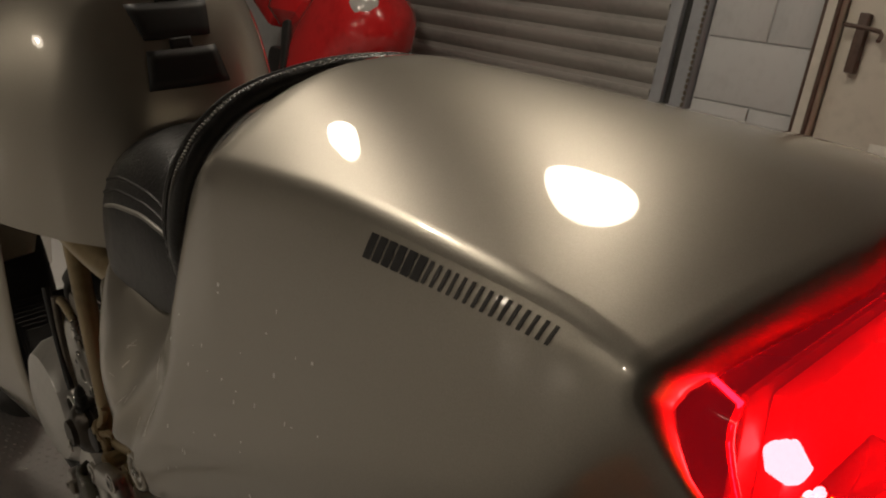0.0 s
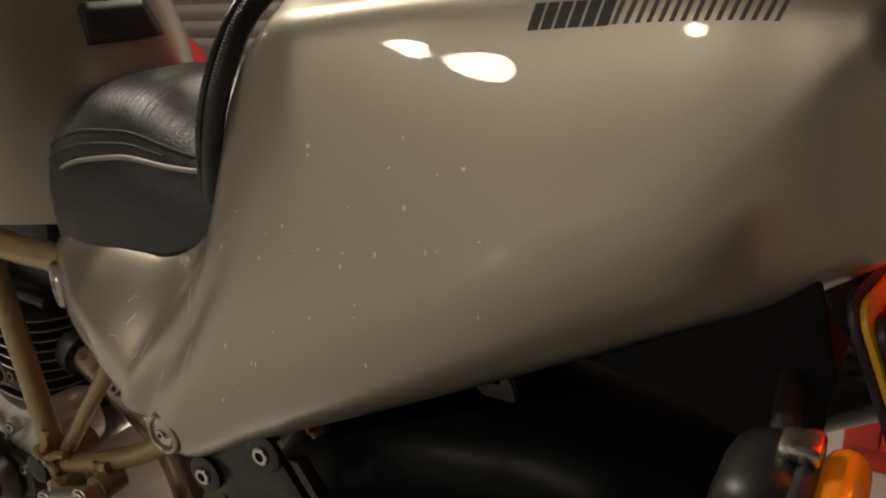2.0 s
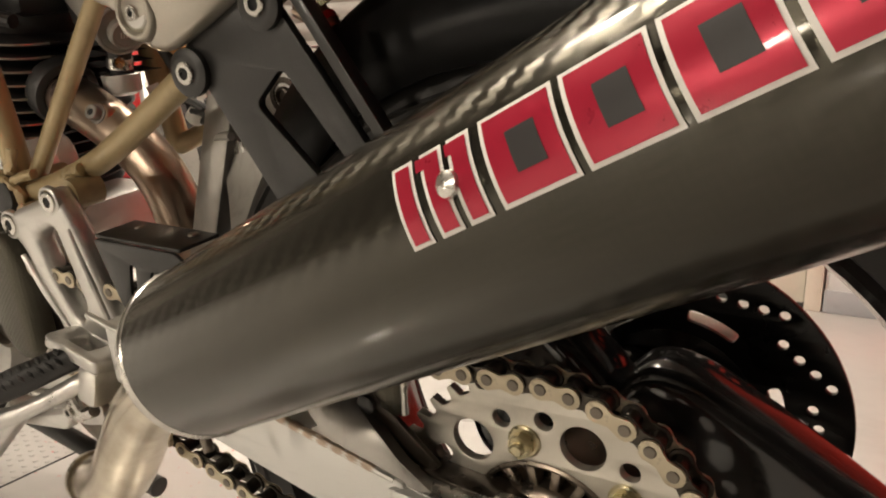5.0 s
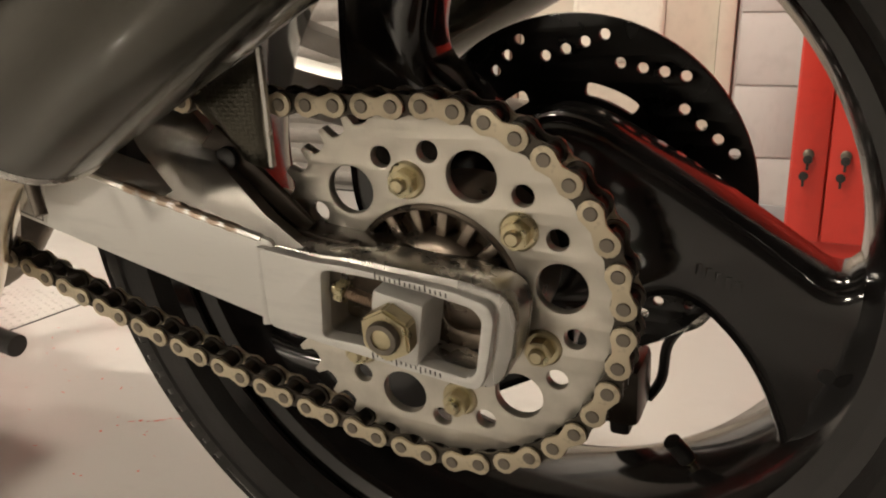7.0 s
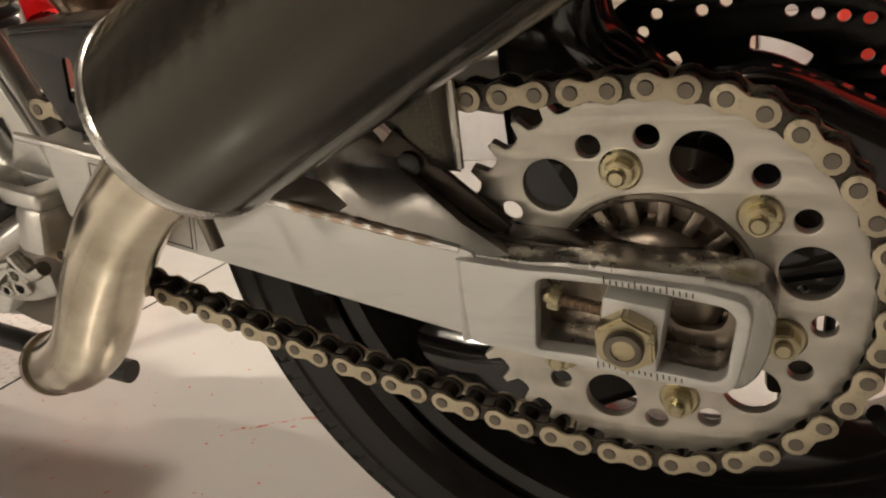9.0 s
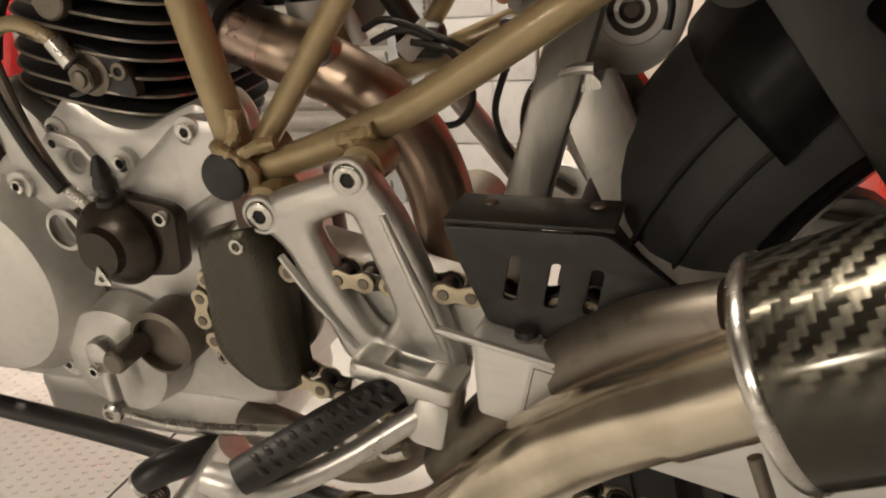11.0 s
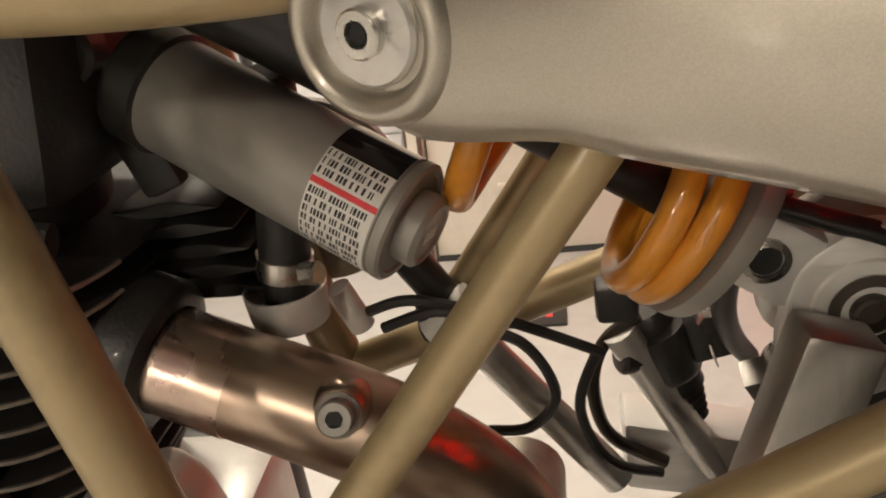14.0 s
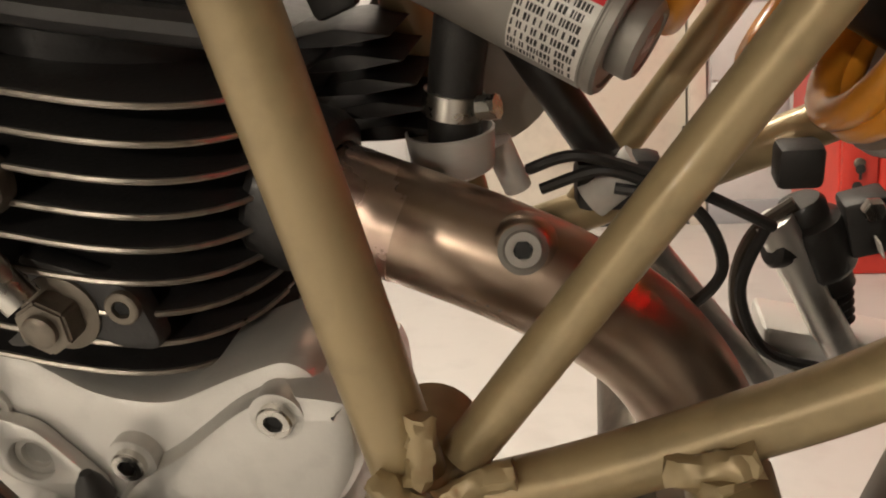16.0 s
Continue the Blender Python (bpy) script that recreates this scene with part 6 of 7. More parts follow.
for x, y, z in ((-0.588, -0.064, 0.155), (-0.527, -0.067, 0.178), (-0.642, -0.060, 0.176)):
    part("bolt_boss", tube([(x, y + 0.03, z), (x, y + 0.001, z)], 0.0095, 20, 1), ALU_PAINT, case)
    screw(case, along_y(x, y + 0.002, z), 0.0062, 0.0045)
plug_plate = part("inspection_plate", plate(rounded([(-0.655, 0.168), (-0.645, 0.178), (-0.622, 0.170), (-0.602, 0.142), (-0.606, 0.132), (-0.640, 0.146)], 0.006), [circle(-0.628, 0.155, 0.0088, 24)], 0.006, 0.001, at_y(-0.0605)), ALU_PAINT, case)
part("plate_plug", lathe([(0.0088, 0), (0.0085, 0.002), (0.006, 0.002), (0.0055, 0.0), (0, 0.0)], along_y(-0.628, -0.0585, 0.155), 24), ALU, plug_plate)
for x, z in ((-0.644, 0.168), (-0.609, 0.140)):
    part("plate_hole", lathe([(0.0032, 0.0), (0, 0.0003)], along_y(x, -0.0638, z), 14), BLACK_HOLE, plug_plate)
part("alternator_cover", lathe([(0.0, 0.045), (0.05, 0.043), (0.075, 0.036), (0.088, 0.018), (0.090, 0.0)], along_y(-0.742, -0.048, 0.060), 56), ALU_PAINT, engine)
part("lower_case", lathe([(0.0, 0.03), (0.03, 0.03), (0.045, 0.024), (0.05, 0.0)], along_y(-0.640, -0.048, -0.005), 40), ALU_PAINT, engine)
part("shaft_boss", lathe([(0.026, 0.0), (0.026, 0.028), (0.022, 0.030), (0.022, 0.022), (0, 0.022)], along_y(-0.585, -0.052, 0.022), 32), DARK_STEEL, engine)
for x, z in ((-0.545, 0.005), (-0.690, 0.135), (-0.700, -0.02)):
    part("case_boss", tube([(x, -0.03, z), (x, -0.062, z)], 0.011, 20, 1), ALU_PAINT, engine)
    screw(engine, along_y(x, -0.061, z), 0.006, 0.004)
# clutch slave cylinder, bleed nipple and hose
slave = part("slave_cylinder", lathe([(0.030, 0.0), (0.032, 0.006), (0.032, 0.022), (0.026, 0.030), (0.018, 0.034), (0.016, 0.040), (0.0, 0.040)], along_y(-0.596, -0.060, 0.103), 40), BROWN_METAL, bike, "bronze anodised clutch slave cylinder")
part("flange", plate(rounded([(-0.645, 0.118), (-0.60, 0.138), (-0.545, 0.128), (-0.552, 0.078), (-0.62, 0.072)], 0.010), [], 0.014, 0.002, at_y(-0.069)), BROWN_METAL, slave)
part("eye_ring", lathe([(0.0125, 0), (0.016, 0.001), (0.016, 0.006), (0.0125, 0.007)], along_y(-0.640, -0.074, 0.110), 32, cap=False), ALU_PAINT, slave)
screw(slave, along_y(-0.555, -0.076, 0.122), 0.0055, 0.005)
part("emblem", plate(rounded([(-0.606, 0.080), (-0.598, 0.096), (-0.590, 0.080)], 0.003), [circle(-0.598, 0.085, 0.0022, 12)], 0.0016, 0.0003, at_y(-0.1006)), STEEL, slave)
part("bleed_nipple", lathe([(0.0085, 0), (0.0085, 0.004), (0.0055, 0.006), (0.0055, 0.011), (0.0075, 0.012), (0.0075, 0.016), (0.006, 0.020), (0.0068, 0.022), (0.0045, 0.030), (0.002, 0.034), (0, 0.034)], frame_to((-0.592, -0.080, 0.132), (-0.592, -0.081, 0.2)), 24), BLACK_PLASTIC, slave)
part("feed_hose", tube([(-0.612, -0.078, 0.128), (-0.632, -0.074, 0.140), (-0.650, -0.072, 0.170), (-0.662, -0.070, 0.212), (-0.668, -0.068, 0.25)], 0.0042, 10, 6), DARK_STEEL, slave)
part("hose_end", tube([(-0.610, -0.078, 0.127), (-0.628, -0.075, 0.138)], 0.0055, 12, 1), STEEL, slave)
# carbon sprocket cover: a bowed sheet with folded edges
def cover_mesh():
    bm = bmesh.new()
    uv = bm.loops.layers.uv.new("UVMap")
    rows = []
    for j in range(15):
        z = 0.0316 + 0.1081 * j / 14
        xa = curve(z, [0.0316, 0.0443, 0.0612, 0.0943, 0.1286, 0.1397], [-0.4783, -0.4986, -0.5047, -0.5020, -0.4982, -0.4709])
        xb = curve(z, [0.0337, 0.0407, 0.0951, 0.1131, 0.1397], [-0.4437, -0.4396, -0.4391, -0.4404, -0.4509])
        row = []
        for i in range(11):
            u = i / 10
            fold = 0.012 * (max(0.0, 0.18 - u) / 0.18) ** 2 + 0.014 * (max(0.0, u - 0.80) / 0.20) ** 2
            row.append(bm.verts.new((xa + (xb - xa) * u, -0.1240 + fold - 0.004 * math.sin(math.pi * u), z)))
        rows.append(row)
    for j in range(14):
        for i in range(10):
            f = bm.faces.new((rows[j][i], rows[j][i + 1], rows[j + 1][i + 1], rows[j + 1][i]))
            for lp in f.loops:
                lp[uv].uv = (lp.vert.co.x + 0.6, lp.vert.co.z)
    return bm


cover = part("sprocket_cover", cover_mesh(), CARBON_SHEET, bike, "carbon-fibre front sprocket cover", 60)
cover.modifiers.new("wall", "SOLIDIFY").thickness = 0.003
screw(cover, along_y(-0.4629, -0.1245, 0.1297), 0.0050, 0.004)
# banjo union and its braided hose
banjo = part("oil_union", plate(rounded([(-0.612, 0.236), (-0.572, 0.222), (-0.566, 0.196), (-0.600, 0.200)], 0.008), [], 0.010, 0.002, at_y(-0.050)), ENGINE_BLACK, bike, "black oil union with braided hose")
hb = bmesh.new()
hex_bolt(hb, along_y(-0.600, -0.055, 0.213), 0.0105, 0.010)
part("union_bolt", hb, DARK_STEEL, banjo)
screw(banjo, along_y(-0.576, -0.055, 0.215), 0.006, 0.003, DARK_STEEL)
part("oil_hose", tube([(-0.604, -0.066, 0.226), (-0.616, -0.066, 0.240), (-0.640, -0.066, 0.250), (-0.665, -0.064, 0.244), (-0.685, -0.062, 0.222), (-0.70, -0.055, 0.18)], 0.0052, 12, 6), HOSE_CLEAR, banjo)
part("hose_ferrule", tube([(-0.603, -0.066, 0.223), (-0.613, -0.066, 0.238)], 0.0066, 14, 1), STEEL, banjo)
part("plug_cap", tube([(-0.615, -0.040, 0.305), (-0.632, -0.048, 0.292), (-0.650, -0.052, 0.275)], [0.0095, 0.0095, 0.0085], 14, 4), BLACK_PLASTIC, engine)
part("plug_lead", tube([(-0.650, -0.052, 0.275), (-0.672, -0.050, 0.252), (-0.690, -0.045, 0.225)], 0.005, 10, 4), BLACK_PLASTIC, engine)
part("side_cable", tube([(-0.69, -0.070, 0.255), (-0.668, -0.074, 0.205), (-0.650, -0.076, 0.165), (-0.632, -0.078, 0.140)], 0.0048, 10, 6), BLACK_PLASTIC, engine)

# ---- exhaust header of the rear cylinder ----
HEAD = [(-0.530, 0.004, 0.230), (-0.508, 0.001, 0.222), (-0.482, -0.003, 0.213), (-0.455, -0.006, 0.202), (-0.429, -0.008, 0.188), (-0.405, -0.008, 0.167), (-0.389, -0.008, 0.139), (-0.381, -0.008, 0.10), (-0.379, -0.008, 0.03)]
header = part("exhaust_header", tube(HEAD, 0.0218, 32, 8), BRONZED, bike, "heat-tinted bronze exhaust header pipe")
part("header_collar", tube(HEAD[:2] + [(-0.490, -0.002, 0.2155)], 0.0220, 32, 6), HEADER_PINK, header, "straw and pink heat-tinted pipe end")
PORT = frame_to((-0.540, 0.006, 0.234), (-0.508, 0.001, 0.222))
part("port_flange", lathe([(0.0, 0.0), (0.0285, 0.0), (0.0315, 0.004), (0.0318, 0.016), (0.0300, 0.0205), (0.0262, 0.0225), (0.0225, 0.0225), (0.0222, 0.018)], PORT, 44), ENGINE_BLACK, header)
BOSS = frame_to((-0.447, -0.023, 0.2150), (-0.435, -0.12, 0.262)) @ Matrix.Scale(0.76, 4)
part("boss_seat", lathe([(0.0180, -0.014), (0.0160, -0.005), (0.0130, -0.001), (0.0105, 0.0)], BOSS, 28), BRONZED, header)
pb = part("sensor_boss", lathe([(0.0112, -0.008), (0.0112, 0.0016), (0.0088, 0.0024), (0.0088, 0.0098), (0.0078, 0.0110), (0.0042, 0.0110), (0.0042, 0.006), (0, 0.006)], BOSS, 28), GREY_CYL, header)
part("boss_socket", lathe([(0.0042, 0.0100), (0, 0.0101)], BOSS, 6), BLACK_HOLE, pb)
for k in range(11):
    at = k / 10
    c = Vector((-0.494, -0.001, 0.2175)).lerp(Vector((-0.452, -0.006, 0.2005)), at)
    out = Vector((-0.10, -0.93, -0.36)).normalized()
    m = frame_to(c + out * 0.0216, c + out * 0.03) @ Matrix.Rotation(radians(62), 4, "Z")
    part("stamped_bar", box(-0.0006, 0.0006, -0.0026, 0.0026, -0.0006, 0.00035, 0.0001, m), GREY_CYL, header)
part("lower_elbow", tube([(-0.379, -0.008, 0.06), (-0.384, -0.03, 0.0), (-0.40, -0.06, -0.045), (-0.45, -0.07, -0.065), (-0.56, -0.03, -0.08)], 0.0185, 20, 6), DARK_STEEL, header)

# ---- breather hose and cup, far-side pieces seen through the frame ----
breather = part("breather_hose", tube([(-0.462, 0.024, 0.330), (-0.466, 0.027, 0.290), (-0.473, 0.030, 0.258), (-0.476, 0.030, 0.228)], 0.0105, 18, 6), BLACK_PLASTIC, bike, "black rubber breather hose with clamp")
part("hose_clamp", tube([(-0.4735, 0.030, 0.256), (-0.4755, 0.030, 0.247)], 0.0118, 20, 1), STEEL, breather)
part("clamp_bolt", tube([(-0.463, 0.018, 0.252), (-0.456, 0.016, 0.253)], 0.0048, 8, 1), STEEL, breather)
part("cup", lathe([(0.012, -0.022), (0.019, -0.018), (0.0205, 0.0), (0.0195, 0.0005), (0.018, -0.012), (0.0, -0.014)], Matrix.Translation((-0.477, 0.030, 0.241)) @ Matrix.Scale(0.85, 4), 32), ALU_BRUSHED, breather)
part("end_sleeve", tube([(-0.462, 0.050, 0.228), (-0.455, 0.053, 0.206)], 0.0060, 14, 1), WHITE_LABEL, breather)
part("pulley", lathe([(0.035, 0), (0.045, 0.002), (0.046, 0.010), (0.035, 0.014), (0, 0.014)], along_y(-0.480, 0.105, 0.255), 40), GREY_CYL, breather)
strut = part("far_strut", tube([(-0.455, 0.060, 0.275), (-0.415, 0.065, 0.205)], 0.0085, 14, 1), BLACK_SATIN, bike, "black strut with wiring")
part("strut_joint", box(-0.432, -0.395, 0.056, 0.074, 0.190, 0.215, 0.006), BLACK_PLASTIC, strut)
for k, pts in enumerate(([(-0.45, 0.05, 0.215), (-0.43, 0.045, 0.222), (-0.405, 0.05, 0.212), (-0.38, 0.052, 0.200), (-0.350, 0.06, 0.180)],
                         [(-0.415, 0.05, 0.205), (-0.385, 0.045, 0.198), (-0.372, 0.045, 0.170), (-0.385, 0.05, 0.148), (-0.405, 0.055, 0.143)],
                         [(-0.352, 0.06, 0.182), (-0.362, 0.06, 0.150), (-0.350, 0.06, 0.118), (-0.325, 0.065, 0.105)],
                         [(-0.445, 0.05, 0.206), (-0.42, 0.048, 0.214), (-0.40, 0.05, 0.206)])):
    part("cable", tube(pts, 0.0026, 8, 6), BLACK_PLASTIC, strut)
part("white_cap", tube([(-0.425, 0.06, 0.196), (-0.405, 0.06, 0.212)], 0.009, 14, 1), WHITE_LABEL, strut)
caliper = part("rear_brake_unit", lathe([(0.0, 0.0), (0.010, 0.0), (0.012, 0.003), (0.012, 0.010), (0.0165, 0.012), (0.0175, 0.016), (0.0175, 0.038), (0.015, 0.042), (0.0125, 0.043), (0.0125, 0.052), (0.0, 0.052)], frame_to((-0.326, 0.122, 0.164), (-0.305, 0.122, 0.110)), 24), BLACK_SATIN, bike, "black rear brake master cylinder and switch")
part("bellows", lathe([(0.0115, 0.0)] + [(0.0125 - 0.0006 * k - 0.002 * (k % 2), 0.0026 * k) for k in range(1, 12)] + [(0.0, 0.030)], frame_to((-0.3085, 0.122, 0.119), (-0.295, 0.122, 0.084)), 22), BLACK_PLASTIC, caliper)
part("switch_body", box(-0.009, 0.010, -0.011, 0.010, 0.0, 0.030, 0.0025, frame_to((-0.298, 0.118, 0.168), (-0.290, 0.118, 0.135))), BLACK_PLASTIC, caliper)
part("side_port", lathe([(0.009, 0.0), (0.009, 0.010), (0.007, 0.012), (0.0, 0.012)], frame_to((-0.330, 0.112, 0.142), (-0.350, 0.104, 0.146)), 18), BLACK_SATIN, caliper)
part("type_plate", box(-0.0125, -0.0040, -0.0005, 0.0005, 0.010, 0.018, 0, frame_to((-0.300, 0.1035, 0.164), (-0.288, 0.1035, 0.130))), WHITE_LABEL, caliper)
part("bolt_head", lathe([(0.0055, 0.0), (0.0055, 0.005), (0.0048, 0.006), (0.0, 0.006)], along_y(-0.297, 0.106, 0.166), 6), STEEL, caliper)
part("hose_arc", tube([(-0.300, 0.04, 0.232), (-0.298, 0.06, 0.200), (-0.288, 0.09, 0.165), (-0.276, 0.11, 0.140)], 0.0055, 12, 6), BLACK_PLASTIC, caliper)
part("wire_loop", tube([(-0.330, 0.11, 0.168), (-0.348, 0.11, 0.152), (-0.355, 0.11, 0.124), (-0.347, 0.11, 0.092), (-0.318, 0.11, 0.072)], 0.0038, 10, 6), BROWN_METAL, caliper)
part("square_block", box(-0.352, -0.334, 0.050, 0.066, 0.200, 0.218, 0.003), BLACK_PLASTIC, caliper)
part("lower_brace", tube([(-0.41, 0.09, 0.17), (-0.345, 0.095, 0.075)], 0.0095, 14, 1), ALU, swingarm)
part("lower_brace", tube([(-0.34, 0.11, 0.16), (-0.29, 0.12, 0.06)], 0.0095, 14, 1), ALU, swingarm)

# ---- footrest, gear lever, side stand ----
FORK = Matrix.Translation((-0.360, -0.132, 0.060)) @ Matrix.Rotation(radians(-8), 4, "X") @ Matrix.Rotation(radians(12), 4, "Y")
hinge = part("footrest_hinge", plate(rounded([(-0.034, -0.018), (-0.034, 0.016), (0.028, 0.018), (0.028, -0.018)], 0.006), [rounded([(-0.016, -0.009), (-0.016, 0.009), (0.008, 0.009), (0.008, -0.009)], 0.002)], 0.010, 0.002, FORK @ Matrix.Rotation(radians(-90), 4, "X")), ALU, bike, "folding rider footrest with black rubber")
part("fork_lug", box(0.006, 0.028, -0.018, 0.016, -0.034, -0.004, 0.005, FORK), ALU, hinge)
part("fork_lug", box(-0.032, -0.016, -0.018, 0.016, -0.028, -0.004, 0.005, FORK), ALU, hinge)
part("hinge_pin", lathe([(0.009, 0), (0.009, 0.003), (0.005, 0.004), (0.004, 0.001), (0, 0.001)], along_y(-0.345, -0.142, 0.041), 20), DARK_STEEL, hinge)
peg = part("peg", tube([(-0.367, -0.142, 0.058), (-0.400, -0.168, 0.044), (-0.442, -0.198, 0.026)], [0.010, 0.0115, 0.0105], 16, 4), BLACK_PLASTIC, hinge, "ribbed black rubber footrest pad")
PEG_A, PEG_B = Vector((-0.370, -0.1445, 0.0575)), Vector((-0.440, -0.1965, 0.0275))
PEG_D = (PEG_B - PEG_A).normalized()
PEG_UP = (Vector((0, 0, 1)) - PEG_D * PEG_D.z).normalized()
PEG_OUT = PEG_UP.cross(PEG_D) if PEG_UP.cross(PEG_D).y < 0 else PEG_D.cross(PEG_UP)
for k in range(11):
    for lift in (0.25, 1.05):
        a = [PEG_A + PEG_D * (0.004 + k * 0.0076 + shift) + (PEG_UP * math.sin(ang) + PEG_OUT * math.cos(ang)) * 0.0112 for ang, shift in ((lift - 0.30, -0.0018), (lift, 0.0), (lift + 0.30, 0.0018))]
        part("ridge", tube(a, [0.0009, 0.0021, 0.0009], 8, 3), BLACK_PLASTIC, peg)
part("peg_arm", tube([(-0.348, -0.142, 0.046), (-0.396, -0.168, 0.021), (-0.428, -0.186, 0.012), (-0.446, -0.196, 0.018), (-0.463, -0.200, 0.025)], [0.0072, 0.0068, 0.0080, 0.0112, 0.0085], 16, 6), ALU, hinge)
part("spring_clip", tube([(-0.395, -0.135, 0.015), (-0.385, -0.135, 0.002), (-0.372, -0.135, 0.006)], 0.005, 10, 4), STEEL, hinge)
lever = part("gear_linkage", tube([(-0.622, -0.092, 0.020), (-0.628, -0.094, 0.000), (-0.626, -0.096, -0.026)], [0.0060, 0.0050, 0.0055], 14, 4), ALU, bike, "aluminium gear linkage arm and rod")
part("clamp", plate(rounded([(-0.634, 0.030), (-0.622, 0.034), (-0.608, 0.020), (-0.612, 0.006), (-0.634, 0.008)], 0.005), [], 0.014, 0.003, at_y(-0.096)), ALU, lever)
part("shaft", lathe([(0.0090, -0.02), (0.0090, 0.010), (0.0075, 0.012), (0.0, 0.012)], along_y(-0.606, -0.096, 0.020), 20), DARK_STEEL, lever)
screw(lever, along_y(-0.627, -0.1035, 0.010), 0.0052, 0.004)
part("rod", tube([(-0.626, -0.098, -0.028), (-0.578, -0.104, -0.029), (-0.52, -0.112, -0.020), (-0.42, -0.120, 0.000)], 0.0042, 10, 2), STEEL, lever)
for rx, ry, rz in ((-0.400, -0.13, 0.0), (-0.626, -0.100, -0.028)):
    part("rod_end", lathe([(0.0085, -0.005), (0.0085, 0.005), (0.006, 0.007), (0.004, 0.007), (0.0035, 0.004), (0, 0.004)], along_y(rx, ry, rz), 20), STEEL, lever)
# bracket that carries the stand: a pale wedge arm bolted to the cases
stand_arm = part("stand_bracket", plate(rounded([(-0.5475, -0.0640), (-0.5400, -0.0545), (-0.4660, -0.0345), (-0.4560, -0.0380), (-0.4680, -0.0515)], 0.003), [], 0.016, 0.003, at_y(-0.100)), ALU_BRUSHED, bike, "bright forged side stand bracket")
part("lug", plate(rounded([(-0.462, -0.042), (-0.460, -0.022), (-0.4342, -0.012), (-0.4100, -0.0145), (-0.4100, -0.034), (-0.4375, -0.041)], 0.006), [], 0.020, 0.004, at_y(-0.096)), ALU, stand_arm)
screw(stand_arm, along_y(-0.4385, -0.1065, -0.0260), 0.0080, 0.005)
screw(stand_arm, along_y(-0.4560, -0.1060, -0.0300), 0.0055, 0.004)
stand = part("side_stand", tube([(-0.512, -0.115, -0.030), (-0.545, -0.125, -0.065), (-0.640, -0.165, -0.175), (-0.712, -0.195, -0.250)], [0.013, 0.0105, 0.0095, 0.0095], 16, 4), ALU, bike, "silver side stand, folded out on the floor")
part("stand_foot", box(-0.735, -0.690, -0.215, -0.180, -0.262, -0.2535, 0.003), ALU, stand)
part("pivot", tube([(-0.532, -0.098, -0.046), (-0.560, -0.134, -0.042), (-0.574, -0.142, -0.050)], [0.0125, 0.0115, 0.0105], 18, 3), BLACK_SATIN, stand)
part("pivot_cap", tube([(-0.5735, -0.1415, -0.0500), (-0.579, -0.1450, -0.0530)], 0.0085, 18, 1), ALU, stand)
SPRING_TOP, SPRING_LOW = Vector((-0.5660, -0.140, -0.0605)), Vector((-0.6040, -0.143, -0.1005))
coil = []
for k in range(13 * 16 + 1):
    s = k / (13 * 16)
    a = 2 * math.pi * 13 * s
    coil.append(SPRING_TOP.lerp(SPRING_LOW, s) + Vector((0.72 * math.cos(a), math.sin(a), -0.69 * math.cos(a))) * 0.0072)
part("stand_spring", tube(coil, 0.0014, 6, 1), DARK_STEEL, stand)
part("spring_hook", tube([SPRING_LOW, SPRING_LOW + Vector((-0.005, 0.002, -0.008)), SPRING_LOW + Vector((-0.002, 0.006, -0.016)), SPRING_LOW + Vector((0.008, 0.010, -0.014))], 0.0030, 10, 4), ALU, stand)
part("lower_rail", tube([(-0.85, -0.05, -0.085), (-0.67, -0.05, -0.103), (-0.50, -0.05, -0.131), (-0.44, -0.05, -0.14)], 0.010, 14, 3), BLACK_SATIN, engine)
part("front_sprocket", lathe([(0.030, 0), (0.036, 0.001), (0.036, 0.006), (0.030, 0.007), (0.012, 0.012), (0, 0.012)], along_y(FRONT_C.x, -0.094, FRONT_C.z), 30), DARK_STEEL, engine)

# ---- the front of the machine: half fairing, wheel, fork, far side of the engine ----
def half_fairing():
    """The open fairing shell: from its rear edge beside the engine forward to the nose."""
    bm = bmesh.new()
    rows = []
    for s in np.linspace(0, 1, 26):
        x = -0.86 - 0.64 * s
        top = curve(s, [0, 0.25, 0.6, 0.85, 1.0], [0.36, 0.50, 0.60, 0.52, 0.40])
        low = curve(s, [0, 0.3, 0.55, 0.8, 1.0], [-0.09, -0.06, 0.10, 0.26, 0.36])
        half = curve(s, [0, 0.2, 0.45, 0.75, 1.0], [0.082, 0.115, 0.165, 0.150, 0.030])
        row = []
        for k in range(22):
            u = k / 21
            y = half * curve(u, [0, 0.15, 0.4, 0.7, 1.0], [0.62, 0.86, 1.0, 0.96, 0.55 if s > 0.3 else 0.88])
            row.append(Vector((x + 0.05 * (1 - s) * (u - 0.5) ** 2, -y, low + (top - low) * u)))
        rows.append(row)
    for side in (1, -1):
        g = [[bm.verts.new((p.x, p.y * side, p.z)) for p in row] for row in rows]
        for a, b in zip(g, g[1:]):
            for k in range(21):
                bm.faces.new((a[k], b[k], b[k + 1], a[k + 1]))
    bmesh.ops.recalc_face_normals(bm, faces=bm.faces)
    return bm


